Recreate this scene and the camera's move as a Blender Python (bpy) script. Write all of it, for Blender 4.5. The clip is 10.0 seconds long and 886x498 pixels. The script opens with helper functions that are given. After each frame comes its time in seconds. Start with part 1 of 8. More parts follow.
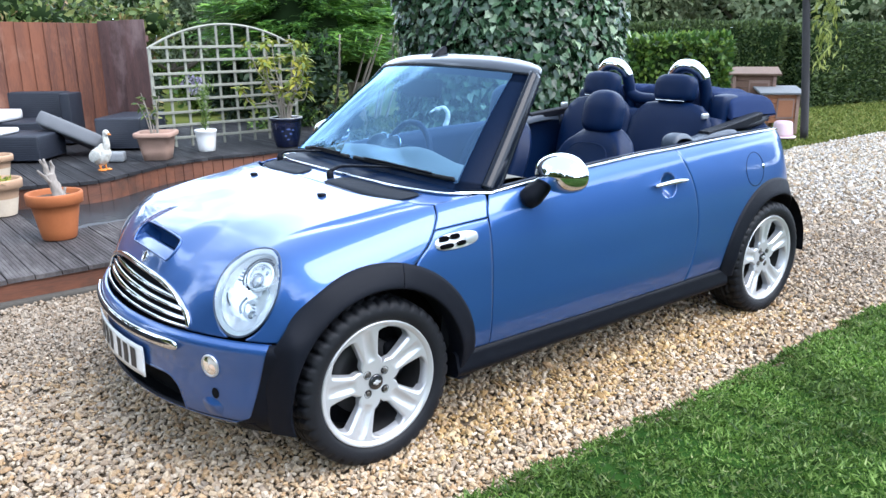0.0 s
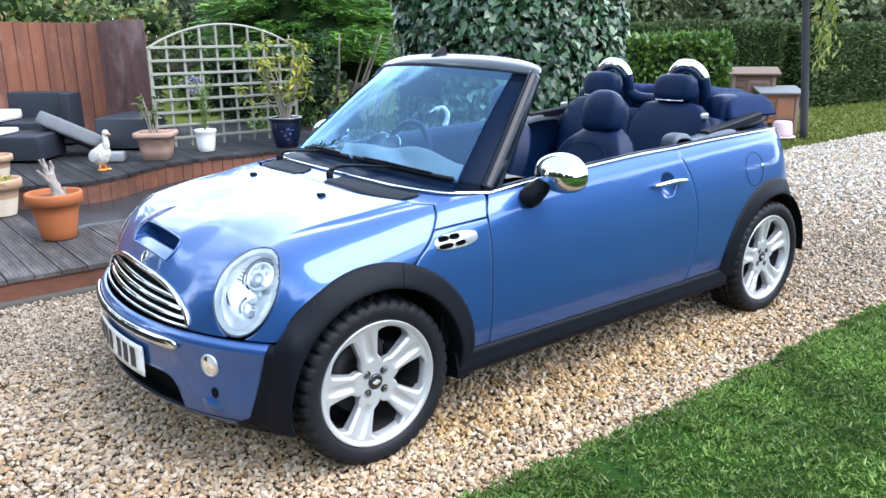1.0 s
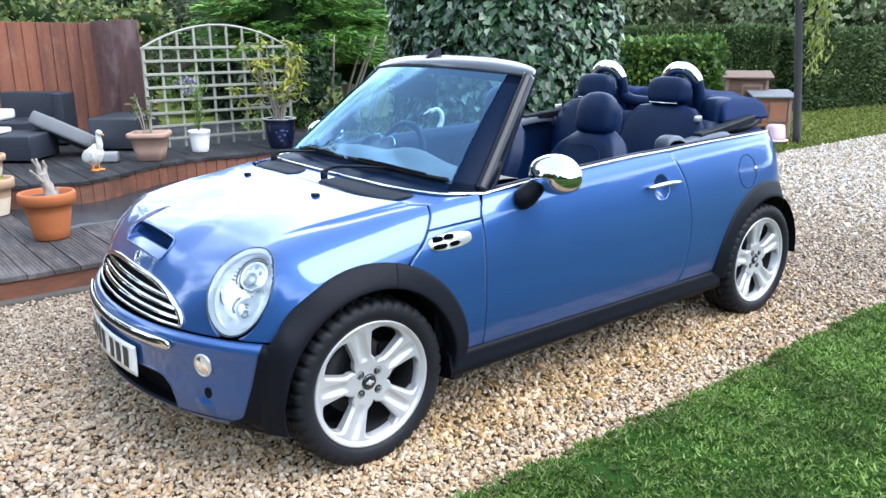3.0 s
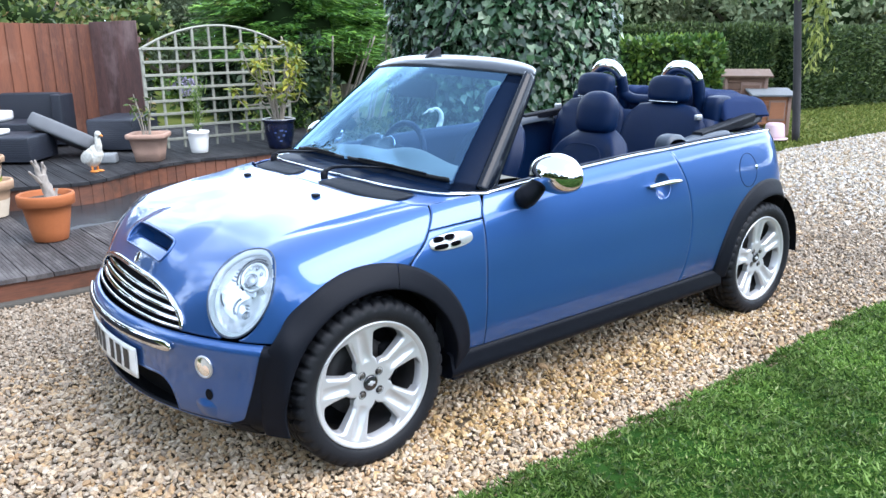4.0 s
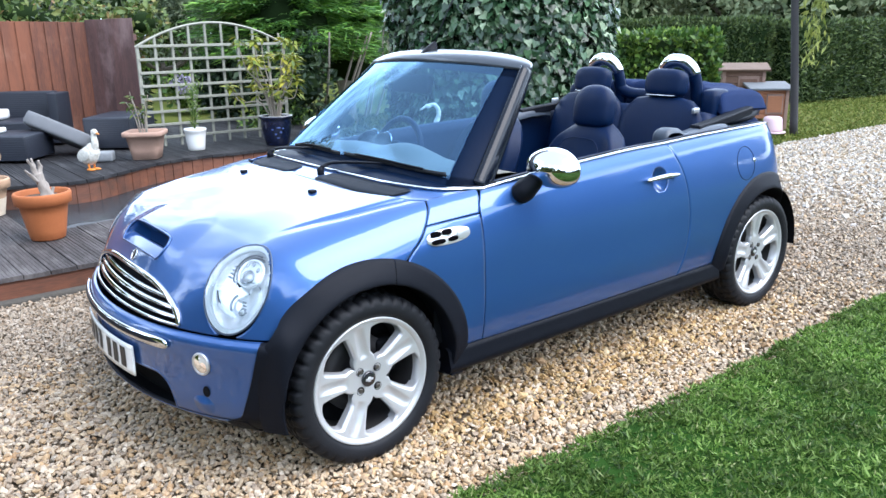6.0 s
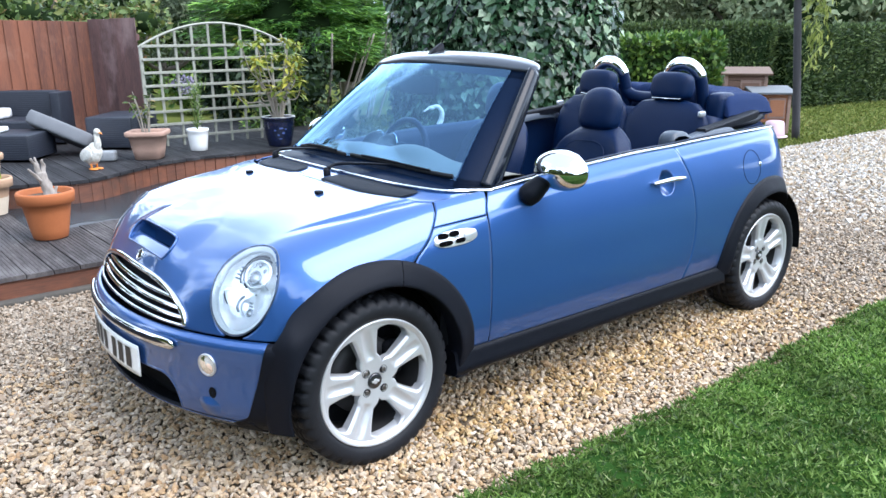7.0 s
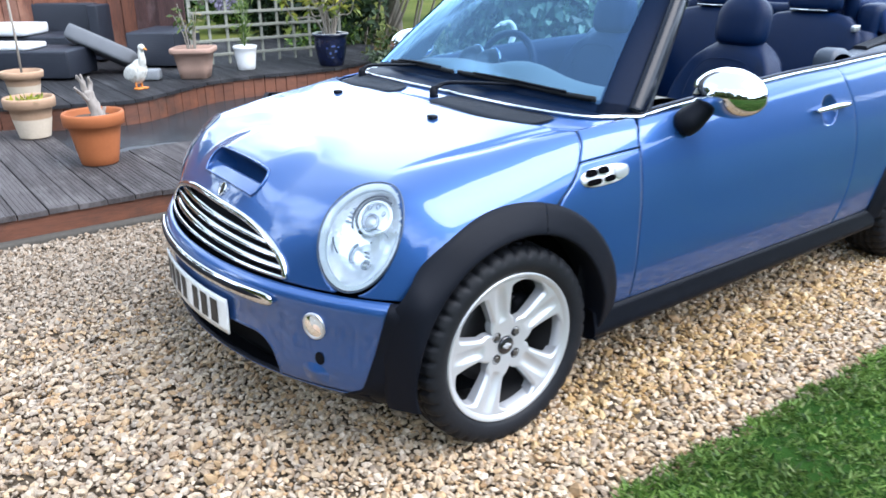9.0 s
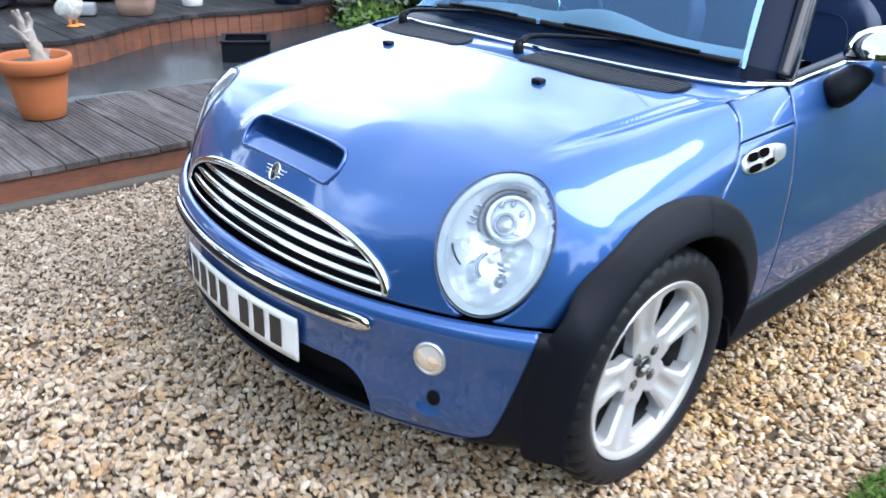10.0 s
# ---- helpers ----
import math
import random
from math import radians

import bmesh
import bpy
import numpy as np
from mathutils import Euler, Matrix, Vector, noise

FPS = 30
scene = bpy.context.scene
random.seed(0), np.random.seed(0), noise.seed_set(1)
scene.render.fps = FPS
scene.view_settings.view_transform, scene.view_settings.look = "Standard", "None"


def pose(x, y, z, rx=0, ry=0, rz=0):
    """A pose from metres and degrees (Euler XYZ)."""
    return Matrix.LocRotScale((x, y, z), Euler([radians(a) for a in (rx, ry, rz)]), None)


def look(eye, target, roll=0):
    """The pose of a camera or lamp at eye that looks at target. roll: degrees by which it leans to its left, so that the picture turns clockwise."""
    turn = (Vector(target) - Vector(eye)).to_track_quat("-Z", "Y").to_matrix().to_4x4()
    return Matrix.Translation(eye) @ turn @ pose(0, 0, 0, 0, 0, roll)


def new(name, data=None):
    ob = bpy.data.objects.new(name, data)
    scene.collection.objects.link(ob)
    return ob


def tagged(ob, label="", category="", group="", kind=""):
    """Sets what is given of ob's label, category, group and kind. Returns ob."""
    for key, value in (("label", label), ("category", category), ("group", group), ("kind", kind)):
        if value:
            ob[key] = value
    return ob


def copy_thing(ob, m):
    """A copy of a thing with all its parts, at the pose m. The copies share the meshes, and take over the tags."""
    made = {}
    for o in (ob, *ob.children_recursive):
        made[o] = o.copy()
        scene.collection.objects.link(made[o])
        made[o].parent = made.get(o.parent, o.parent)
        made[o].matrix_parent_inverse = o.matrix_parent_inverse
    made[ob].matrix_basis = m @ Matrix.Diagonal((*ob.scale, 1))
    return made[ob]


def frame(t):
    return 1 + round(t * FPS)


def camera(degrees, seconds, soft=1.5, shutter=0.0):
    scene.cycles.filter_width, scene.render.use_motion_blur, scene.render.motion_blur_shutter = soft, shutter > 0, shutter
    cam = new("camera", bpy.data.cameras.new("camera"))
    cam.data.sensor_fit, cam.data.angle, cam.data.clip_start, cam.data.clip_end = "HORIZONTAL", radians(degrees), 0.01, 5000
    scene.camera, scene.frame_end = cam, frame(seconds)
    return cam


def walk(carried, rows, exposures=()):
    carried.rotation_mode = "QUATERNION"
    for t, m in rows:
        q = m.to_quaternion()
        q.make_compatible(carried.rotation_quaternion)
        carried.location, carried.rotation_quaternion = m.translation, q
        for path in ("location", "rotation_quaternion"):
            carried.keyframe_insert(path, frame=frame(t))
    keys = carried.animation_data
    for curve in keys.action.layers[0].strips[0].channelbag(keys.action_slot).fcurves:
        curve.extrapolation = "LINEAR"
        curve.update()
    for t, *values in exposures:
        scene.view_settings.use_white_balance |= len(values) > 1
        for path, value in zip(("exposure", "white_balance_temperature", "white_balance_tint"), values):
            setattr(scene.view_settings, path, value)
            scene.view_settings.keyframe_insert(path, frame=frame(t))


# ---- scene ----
cam = camera(60.0, 10.0, shutter=0.4)
PATH = [
    (0, (-1.309, -2.863, 1.458), (-0.134, -1.335, 0.925), -0.6),
    (0.5, (-1.308, -2.863, 1.458), (-0.132, -1.336, 0.925), -0.5),
    (1, (-1.309, -2.864, 1.457), (-0.133, -1.336, 0.924), -0.6),
    (1.5, (-1.312, -2.866, 1.458), (-0.137, -1.337, 0.928), -0.5),
    (2, (-1.313, -2.868, 1.458), (-0.131, -1.345, 0.925), -0.3),
    (2.5, (-1.312, -2.869, 1.454), (-0.123, -1.35, 0.925), -0.2),
    (4, (-1.312, -2.856, 1.451), (-0.121, -1.338, 0.923), -0.5),
    (4.5, (-1.309, -2.854, 1.451), (-0.112, -1.343, 0.92), -0.5),
    (5, (-1.305, -2.855, 1.449), (-0.111, -1.344, 0.909), -0.6),
    (5.5, (-1.303, -2.855, 1.446), (-0.112, -1.342, 0.906), -1.0),
    (7, (-1.32, -2.83, 1.442), (-0.126, -1.316, 0.91), -0.5),
    (7.5, (-1.361, -2.768, 1.435), (-0.154, -1.272, 0.883), -0.4),
    (8, (-1.4, -2.68, 1.412), (-0.158, -1.218, 0.845), 0.3),
    (8.5, (-1.361, -2.505, 1.372), (-0.182, -1.023, 0.728), -0.1),
    (9, (-1.312, -2.262, 1.357), (-0.211, -0.753, 0.642), -0.3),
    (9.5, (-1.372, -1.92, 1.324), (-0.23, -0.484, 0.529), 2.9),
    (10, (-1.399, -1.567, 1.311), (-0.168, -0.238, 0.462), 2.0),
]
walk(cam, [(t, look(eye, target, roll)) for t, eye, target, roll in PATH])

# ---- light ----
SUN_ELEV, SUN_ROT = 54.0, 150.0
CLOUD = (21.4, 26.0, 32.6, 1.0)
world = bpy.data.worlds.new("sky")
scene.world = world
world.use_nodes = True
wn, wl = world.node_tree.nodes, world.node_tree.links
wn.clear()
w_out = wn.new("ShaderNodeOutputWorld")
w_bg = wn.new("ShaderNodeBackground")
w_sky = wn.new("ShaderNodeTexSky")
w_sky.sky_type = "NISHITA"
w_sky.sun_disc = False
w_sky.sun_elevation = radians(SUN_ELEV)
w_sky.sun_rotation = radians(SUN_ROT)
w_sky.air_density, w_sky.dust_density, w_sky.ozone_density = 1.0, 0.6, 1.6
# Broken white cloud over a blue sky: a flat layer seen in perspective, thicker towards the horizon
w_co = wn.new("ShaderNodeTexCoord")
w_sep = wn.new("ShaderNodeSeparateXYZ")
wl.new(w_co.outputs["Generated"], w_sep.inputs[0])


def w_math(op, a, b=None, c=None, clamp=False):
    nd = wn.new("ShaderNodeMath")
    nd.operation, nd.use_clamp = op, clamp
    for i, v in enumerate((a, b, c)):
        if v is None:
            continue
        if isinstance(v, (int, float)):
            nd.inputs[i].default_value = v
        else:
            wl.new(v, nd.inputs[i])
    return nd.outputs[0]


w_up = w_math("MAXIMUM", w_sep.outputs["Z"], 0.0)
w_den = w_math("ADD", w_up, 0.22)
w_xy = wn.new("ShaderNodeCombineXYZ")
wl.new(w_math("ADD", w_math("DIVIDE", w_sep.outputs["X"], w_den), 14.35), w_xy.inputs["X"])
wl.new(w_math("ADD", w_math("DIVIDE", w_sep.outputs["Y"], w_den), 9.75), w_xy.inputs["Y"])
w_noise = wn.new("ShaderNodeTexNoise")
w_noise.inputs["Scale"].default_value = 1.15
w_noise.inputs["Detail"].default_value = 8.0
w_noise.inputs["Roughness"].default_value = 0.52
wl.new(w_xy.outputs["Vector"], w_noise.inputs["Vector"])
w_low = w_math("MULTIPLY", w_math("POWER", w_math("SUBTRACT", 1.0, w_up), 2.0), 0.40)
w_cover = w_math("ADD", w_noise.outputs["Fac"], w_low)
w_fac = wn.new("ShaderNodeMapRange")
w_fac.interpolation_type = "SMOOTHSTEP"
w_fac.inputs["From Min"].default_value, w_fac.inputs["From Max"].default_value = 0.555, 0.730
w_fac.inputs["To Min"].default_value = 0.25
wl.new(w_cover, w_fac.inputs["Value"])
w_mix = wn.new("ShaderNodeMix")
w_mix.data_type = "RGBA"
w_mix.inputs["B"].default_value = CLOUD
wl.new(w_fac.outputs["Result"], w_mix.inputs["Factor"])
wl.new(w_sky.outputs["Color"], w_mix.inputs["A"])
wl.new(w_mix.outputs["Result"], w_bg.inputs["Color"])
w_bg.inputs["Strength"].default_value = 0.15
wl.new(w_bg.outputs["Background"], w_out.inputs["Surface"])

sun = new("sun", bpy.data.lights.new("sun", "SUN"))
sun.data.energy = 3.9
sun.data.angle = radians(52)
sun.data.color = (0.955, 0.955, 1.0)
_el, _az = radians(SUN_ELEV), radians(SUN_ROT)
sun.matrix_world = look((math.sin(_az) * math.cos(_el) * 30, math.cos(_az) * math.cos(_el) * 30, math.sin(_el) * 30), (0, 0, 0))
scene.view_settings.exposure = 0.53


# ---- materials ----
def tree_of(name):
    m = bpy.data.materials.new(name)
    m.use_nodes = True
    return m, m.node_tree.nodes, m.node_tree.links, m.node_tree.nodes["Principled BSDF"]


def pmat(name, col, rough=0.5, metal=0.0, col2=None, scale=6.0, fine=60.0, amount=0.5, bump=0.0, bscale=150.0,
         coat=0.0, stretch=(1, 1, 1), island=0.0, objrand=0.0, spec=0.5, rvar=0.0, transl=0.0, patch=None):
    """A surface whose colour wanders between col and col2 at two scales, with fine relief."""
    m, n, l, p = tree_of(name)
    col2 = col2 or tuple(c * 0.72 for c in col)
    co = n.new("ShaderNodeTexCoord")
    mp = n.new("ShaderNodeMapping")
    mp.inputs["Scale"].default_value = stretch
    l.new(co.outputs["Object"], mp.inputs["Vector"])
    n1, n2 = n.new("ShaderNodeTexNoise"), n.new("ShaderNodeTexNoise")
    for nn, s, d in ((n1, scale, 3.0), (n2, fine, 4.0)):
        nn.inputs["Scale"].default_value, nn.inputs["Detail"].default_value = s, d
        l.new(mp.outputs["Vector"], nn.inputs["Vector"])
    add = n.new("ShaderNodeMath")
    add.operation = "ADD"
    l.new(n1.outputs["Fac"], add.inputs[0])
    l.new(n2.outputs["Fac"], add.inputs[1])
    fac = n.new("ShaderNodeMapRange")
    fac.inputs["From Min"].default_value, fac.inputs["From Max"].default_value = 0.72, 1.28
    fac.inputs["To Min"].default_value, fac.inputs["To Max"].default_value = 0.5 - amount / 2 - 0.0, 0.5 + amount / 2
    l.new(add.outputs[0], fac.inputs["Value"])
    last = fac.outputs["Result"]
    if island or objrand:
        if island:
            src = n.new("ShaderNodeNewGeometry").outputs["Random Per Island"]
        else:
            src = n.new("ShaderNodeObjectInfo").outputs["Random"]
        mm = n.new("ShaderNodeMath")
        mm.operation = "MULTIPLY_ADD"
        mm.inputs[1].default_value = island or objrand
        l.new(src, mm.inputs[0])
        less = n.new("ShaderNodeMath")
        less.operation = "SUBTRACT"
        less.inputs[1].default_value = (island or objrand) / 2
        l.new(last, less.inputs[0])
        l.new(less.outputs[0], mm.inputs[2])
        last = mm.outputs[0]
    mix = n.new("ShaderNodeMix")
    mix.data_type = "RGBA"
    mix.inputs["A"].default_value, mix.inputs["B"].default_value = (*col, 1), (*col2, 1)
    l.new(last, mix.inputs["Factor"])
    if patch:
        worn, lo, hi, size, span = patch
        nw = n.new("ShaderNodeTexNoise")
        nw.inputs["Scale"].default_value, nw.inputs["Detail"].default_value, nw.inputs["Roughness"].default_value = size, 7.0, 0.65
        mw = n.new("ShaderNodeMapping")
        mw.inputs["Scale"].default_value = span
        l.new(n.new("ShaderNodeNewGeometry").outputs["Position"], mw.inputs["Vector"])
        l.new(mw.outputs["Vector"], nw.inputs["Vector"])
        rw = n.new("ShaderNodeMapRange")
        rw.inputs["From Min"].default_value, rw.inputs["From Max"].default_value = lo, hi
        l.new(nw.outputs["Fac"], rw.inputs["Value"])
        base, mix = mix, n.new("ShaderNodeMix")
        mix.data_type = "RGBA"
        l.new(base.outputs["Result"], mix.inputs["A"])
        mix.inputs["B"].default_value = (*worn, 1)
        l.new(rw.outputs["Result"], mix.inputs["Factor"])
    l.new(mix.outputs["Result"], p.inputs["Base Color"])
    p.inputs["Roughness"].default_value = rough
    if rvar:
        rr = n.new("ShaderNodeMapRange")
        rr.inputs["From Min"].default_value, rr.inputs["From Max"].default_value = 0.3, 0.7
        rr.inputs["To Min"].default_value, rr.inputs["To Max"].default_value = rough - rvar, rough + rvar
        l.new(n1.outputs["Fac"], rr.inputs["Value"])
        l.new(rr.outputs["Result"], p.inputs["Roughness"])
    p.inputs["Metallic"].default_value = metal
    p.inputs["Specular IOR Level"].default_value = spec
    if coat:
        p.inputs["Coat IOR"].default_value = 1.50
        p.inputs["Coat Weight"].default_value, p.inputs["Coat Roughness"].default_value = coat, 0.045
        p.inputs["Coat IOR"].default_value = 1.55
    if transl:
        p.inputs["Subsurface Weight"].default_value = 0.0
        tr = n.new("ShaderNodeBsdfTranslucent")
        ms = n.new("ShaderNodeMixShader")
        ms.inputs[0].default_value = transl
        l.new(mix.outputs["Result"], tr.inputs["Color"])
        l.new(p.outputs["BSDF"], ms.inputs[1])
        l.new(tr.outputs["BSDF"], ms.inputs[2])
        l.new(ms.outputs["Shader"], n["Material Output"].inputs["Surface"])
    if bump:
        b = n.new("ShaderNodeBump")
        b.inputs["Strength"].default_value, b.inputs["Distance"].default_value = bump, 0.004
        n3 = n.new("ShaderNodeTexNoise")
        n3.inputs["Scale"].default_value, n3.inputs["Detail"].default_value = bscale, 3.0
        l.new(mp.outputs["Vector"], n3.inputs["Vector"])
        l.new(n3.outputs["Fac"], b.inputs["Height"])
        l.new(b.outputs["Normal"], p.inputs["Normal"])
    return m


def ramp_mat(name, stops, rough=0.6, source="island", spec=0.4, bump=0.0, bscale=90.0, transl=0.0, vary=0.25, sheen=0.0):
    """A colour of its own for every piece, taken from a ramp, and mottled."""
    m, n, l, p = tree_of(name)
    src = n.new("ShaderNodeNewGeometry").outputs["Random Per Island"] if source == "island" else n.new("ShaderNodeObjectInfo").outputs["Random"]
    r = n.new("ShaderNodeValToRGB")
    el = r.color_ramp.elements
    while len(el) < len(stops):
        el.new(0.5)
    for e, (pos, c) in zip(el, stops):
        e.position, e.color = pos, (*c, 1)
    l.new(src, r.inputs["Fac"])
    co = n.new("ShaderNodeTexCoord")
    nz = n.new("ShaderNodeTexNoise")
    nz.inputs["Scale"].default_value, nz.inputs["Detail"].default_value = bscale, 4.0
    l.new(co.outputs["Object"], nz.inputs["Vector"])
    mr = n.new("ShaderNodeMapRange")
    mr.inputs["From Min"].default_value, mr.inputs["From Max"].default_value = 0.3, 0.7
    mr.inputs["To Min"].default_value, mr.inputs["To Max"].default_value = 1 - vary, 1 + vary
    l.new(nz.outputs["Fac"], mr.inputs["Value"])
    vm = n.new("ShaderNodeVectorMath")
    vm.operation = "SCALE"
    l.new(r.outputs["Color"], vm.inputs[0])
    l.new(mr.outputs["Result"], vm.inputs["Scale"])
    l.new(vm.outputs["Vector"], p.inputs["Base Color"])
    p.inputs["Roughness"].default_value, p.inputs["Specular IOR Level"].default_value = rough, spec
    if bump:
        b = n.new("ShaderNodeBump")
        b.inputs["Strength"].default_value, b.inputs["Distance"].default_value = bump, 0.004
        l.new(nz.outputs["Fac"], b.inputs["Height"])
        l.new(b.outputs["Normal"], p.inputs["Normal"])
    if transl:
        tr = n.new("ShaderNodeBsdfTranslucent")
        ms = n.new("ShaderNodeMixShader")
        ms.inputs[0].default_value = transl
        l.new(vm.outputs["Vector"], tr.inputs["Color"])
        l.new(p.outputs["BSDF"], ms.inputs[1])
        l.new(tr.outputs["BSDF"], ms.inputs[2])
        l.new(ms.outputs["Shader"], n["Material Output"].inputs["Surface"])
    return m


def pane_mat(name, tint=(0.85, 0.93, 1.0), gloss=0.12, slant=1.6, gloss_tint=(1, 1, 1)):
    """Thin glass: clear through it, with a mirror gloss that grows at a slant."""
    m, n, l, p = tree_of(name)
    tr = n.new("ShaderNodeBsdfTransparent")
    tr.inputs["Color"].default_value = (*tint, 1)
    gl = n.new("ShaderNodeBsdfGlossy")
    gl.inputs["Roughness"].default_value = 0.015
    gl.inputs["Color"].default_value = (*gloss_tint, 1)
    fr = n.new("ShaderNodeFresnel")
    fr.inputs["IOR"].default_value = 1.5
    ad = n.new("ShaderNodeMath")
    ad.operation = "MULTIPLY_ADD"
    ad.inputs[1].default_value, ad.inputs[2].default_value = slant, gloss
    ad.use_clamp = True
    l.new(fr.outputs["Fac"], ad.inputs[0])
    ms = n.new("ShaderNodeMixShader")
    l.new(ad.outputs[0], ms.inputs[0])
    l.new(tr.outputs["BSDF"], ms.inputs[1])
    l.new(gl.outputs["BSDF"], ms.inputs[2])
    l.new(ms.outputs["Shader"], n["Material Output"].inputs["Surface"])
    return m


PAINT = pmat("blue_metallic_paint", (0.0225, 0.090, 0.272), 0.41, 0.58, (0.0195, 0.075, 0.243), scale=1.5, fine=900.0, amount=0.5, coat=1.0, spec=0.4)
CHROME = pmat("chrome", (0.72, 0.74, 0.76), 0.06, 1.0, (0.66, 0.68, 0.70), fine=30, amount=0.3)
SILVER = pmat("silver_wheel_lacquer", (0.56, 0.57, 0.59), 0.34, 0.5, (0.49, 0.50, 0.52), fine=400, amount=0.4, coat=0.5)
TYRE = pmat("tyre_rubber", (0.0075, 0.0082, 0.0105), 0.50, 0, (0.014, 0.015, 0.018), scale=9, fine=120, bump=0.3, bscale=300, spec=0.16)
BLACK_PLASTIC = pmat("black_grained_plastic", (0.0020, 0.0029, 0.0062), 0.55, 0, (0.0040, 0.0052, 0.0096), scale=7, fine=200, bump=0.25, bscale=700, spec=0.14)
SATIN_BLACK = pmat("satin_black_plastic", (0.0028, 0.0036, 0.0062), 0.42, 0, (0.005, 0.006, 0.0095), scale=7, fine=200, bump=0.2, bscale=700, spec=0.09)
BLACK_GLOSS = pmat("black_gloss", (0.012, 0.012, 0.015), 0.18, 0, (0.016, 0.016, 0.02), coat=0.6)
DARK = pmat("dark_void", (0.004, 0.0045, 0.006), 0.9, 0, (0.007, 0.0075, 0.009), spec=0.08)
LEATHER = pmat("navy_leather", (0.0010, 0.0082, 0.0330), 0.40, 0, (0.0016, 0.0110, 0.0430), scale=5, fine=90, bump=0.3, bscale=420, spec=0.14)
NAVY_CLOTH = pmat("navy_canvas", (0.0045, 0.0150, 0.056), 0.9, 0, (0.007, 0.021, 0.074), scale=4, fine=300, bump=0.4, bscale=900, spec=0.2)
GLASS_BORDER = pmat("navy_glass_border", (0.002, 0.007, 0.020), 0.4, 0, (0.003, 0.009, 0.026), spec=0.04)
DASH = pmat("olive_grey_dash", (0.105, 0.098, 0.070), 0.5, 0, (0.135, 0.125, 0.09), fine=200, bump=0.2, bscale=600)
TRIM_GREY = pmat("dark_grey_blue_trim", (0.020, 0.028, 0.040), 0.45, 0, (0.028, 0.037, 0.052), fine=200, bump=0.2, bscale=600)
SIDE_TRIM = pmat("blue_grey_side_trim", (0.040, 0.052, 0.070), 0.4, 0, (0.052, 0.066, 0.088), fine=200, bump=0.2, bscale=600, spec=0.4)
SILVER_TRIM = pmat("silver_trim", (0.62, 0.64, 0.66), 0.3, 0.7, (0.55, 0.57, 0.6))
HEADER_PAINT = pmat("silver_grey_frame", (0.045, 0.053, 0.066), 0.32, 0.4, (0.036, 0.043, 0.055), coat=0.55)
PILLAR_PAINT = pmat("dark_blue_grey_frame", (0.004, 0.006, 0.012), 0.22, 0.0, (0.003, 0.005, 0.010), spec=0.12, coat=0.28)
# Near-black green that paints the shade inside hedges and crowns
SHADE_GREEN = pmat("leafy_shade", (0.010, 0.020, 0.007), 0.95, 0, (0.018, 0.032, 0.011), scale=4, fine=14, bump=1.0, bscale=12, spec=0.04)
# The blue sky's reflection is put into the glass and gloss tints
WINDSCREEN = pane_mat("windscreen_glass", (0.40, 0.70, 1.0), 0.085, 0.80, (0.40, 0.69, 1.0))
LENS = pane_mat("lens_glass", (0.97, 0.99, 1.0), 0.04, 0.9)
REFLECTOR = pmat("lamp_reflector", (0.95, 0.96, 0.98), 0.16, 0.55, (0.86, 0.91, 0.96), scale=25, fine=60, bump=0.8, bscale=38)
ORANGE_LENS = pmat("amber_bulb", (0.80, 0.50, 0.34), 0.25, 0, (0.85, 0.62, 0.48))
PLATE_WHITE = pmat("plate_white", (0.82, 0.82, 0.80), 0.35, 0, (0.76, 0.76, 0.75), coat=0.4)
INK = pmat("black_ink", (0.015, 0.015, 0.015), 0.5, 0, (0.02, 0.02, 0.02))
DARK_METAL = pmat("dark_grey_metal", (0.020, 0.020, 0.022), 0.6, 0.3, (0.034, 0.032, 0.032), fine=80)
DISC_STEEL = pmat("brake_steel", (0.16, 0.15, 0.14), 0.45, 0.8, (0.1, 0.09, 0.085), fine=80)

TERRACOTTA = pmat("terracotta", (0.40, 0.120, 0.036), 0.8, 0, (0.32, 0.092, 0.028), scale=7, fine=60, bump=0.3, bscale=160)
TERRACOTTA_PALE = pmat("pale_terracotta", (0.40, 0.255, 0.195), 0.85, 0, (0.32, 0.195, 0.145), scale=7, fine=70, bump=0.3, bscale=160)
CREAM_POT = pmat("cream_clay", (0.62, 0.52, 0.40), 0.8, 0, (0.50, 0.40, 0.30), scale=8, fine=60, bump=0.3)
TAN_POT = pmat("tan_clay", (0.42, 0.27, 0.17), 0.8, 0, (0.34, 0.20, 0.12), scale=8, fine=60, bump=0.3)
WHITE_CERAMIC = pmat("white_ceramic", (0.78, 0.77, 0.74), 0.3, 0, (0.72, 0.71, 0.69), coat=0.4)
BLUE_GLAZE = pmat("blue_glaze", (0.003, 0.006, 0.022), 0.2, 0, (0.006, 0.010, 0.036), scale=9, coat=0.5)
BLUE_MOTIF = pmat("pale_blue_motif", (0.10, 0.14, 0.30), 0.25, 0, (0.05, 0.08, 0.2))
SOIL = pmat("soil", (0.05, 0.035, 0.024), 0.95, 0, (0.09, 0.065, 0.045), scale=12, fine=120, bump=1.0, bscale=80)
DECK_WOOD = pmat("weathered_deck_wood", (0.096, 0.085, 0.084), 0.75, 0, (0.046, 0.040, 0.040), scale=3, fine=26, amount=0.9, bump=0.7, bscale=60, stretch=(9, 0.6, 6), objrand=0.7, rvar=0.1, spec=0.15, patch=((0.175, 0.16, 0.155), 0.52, 0.8, 3.0, (2.5, 0.6, 1)))
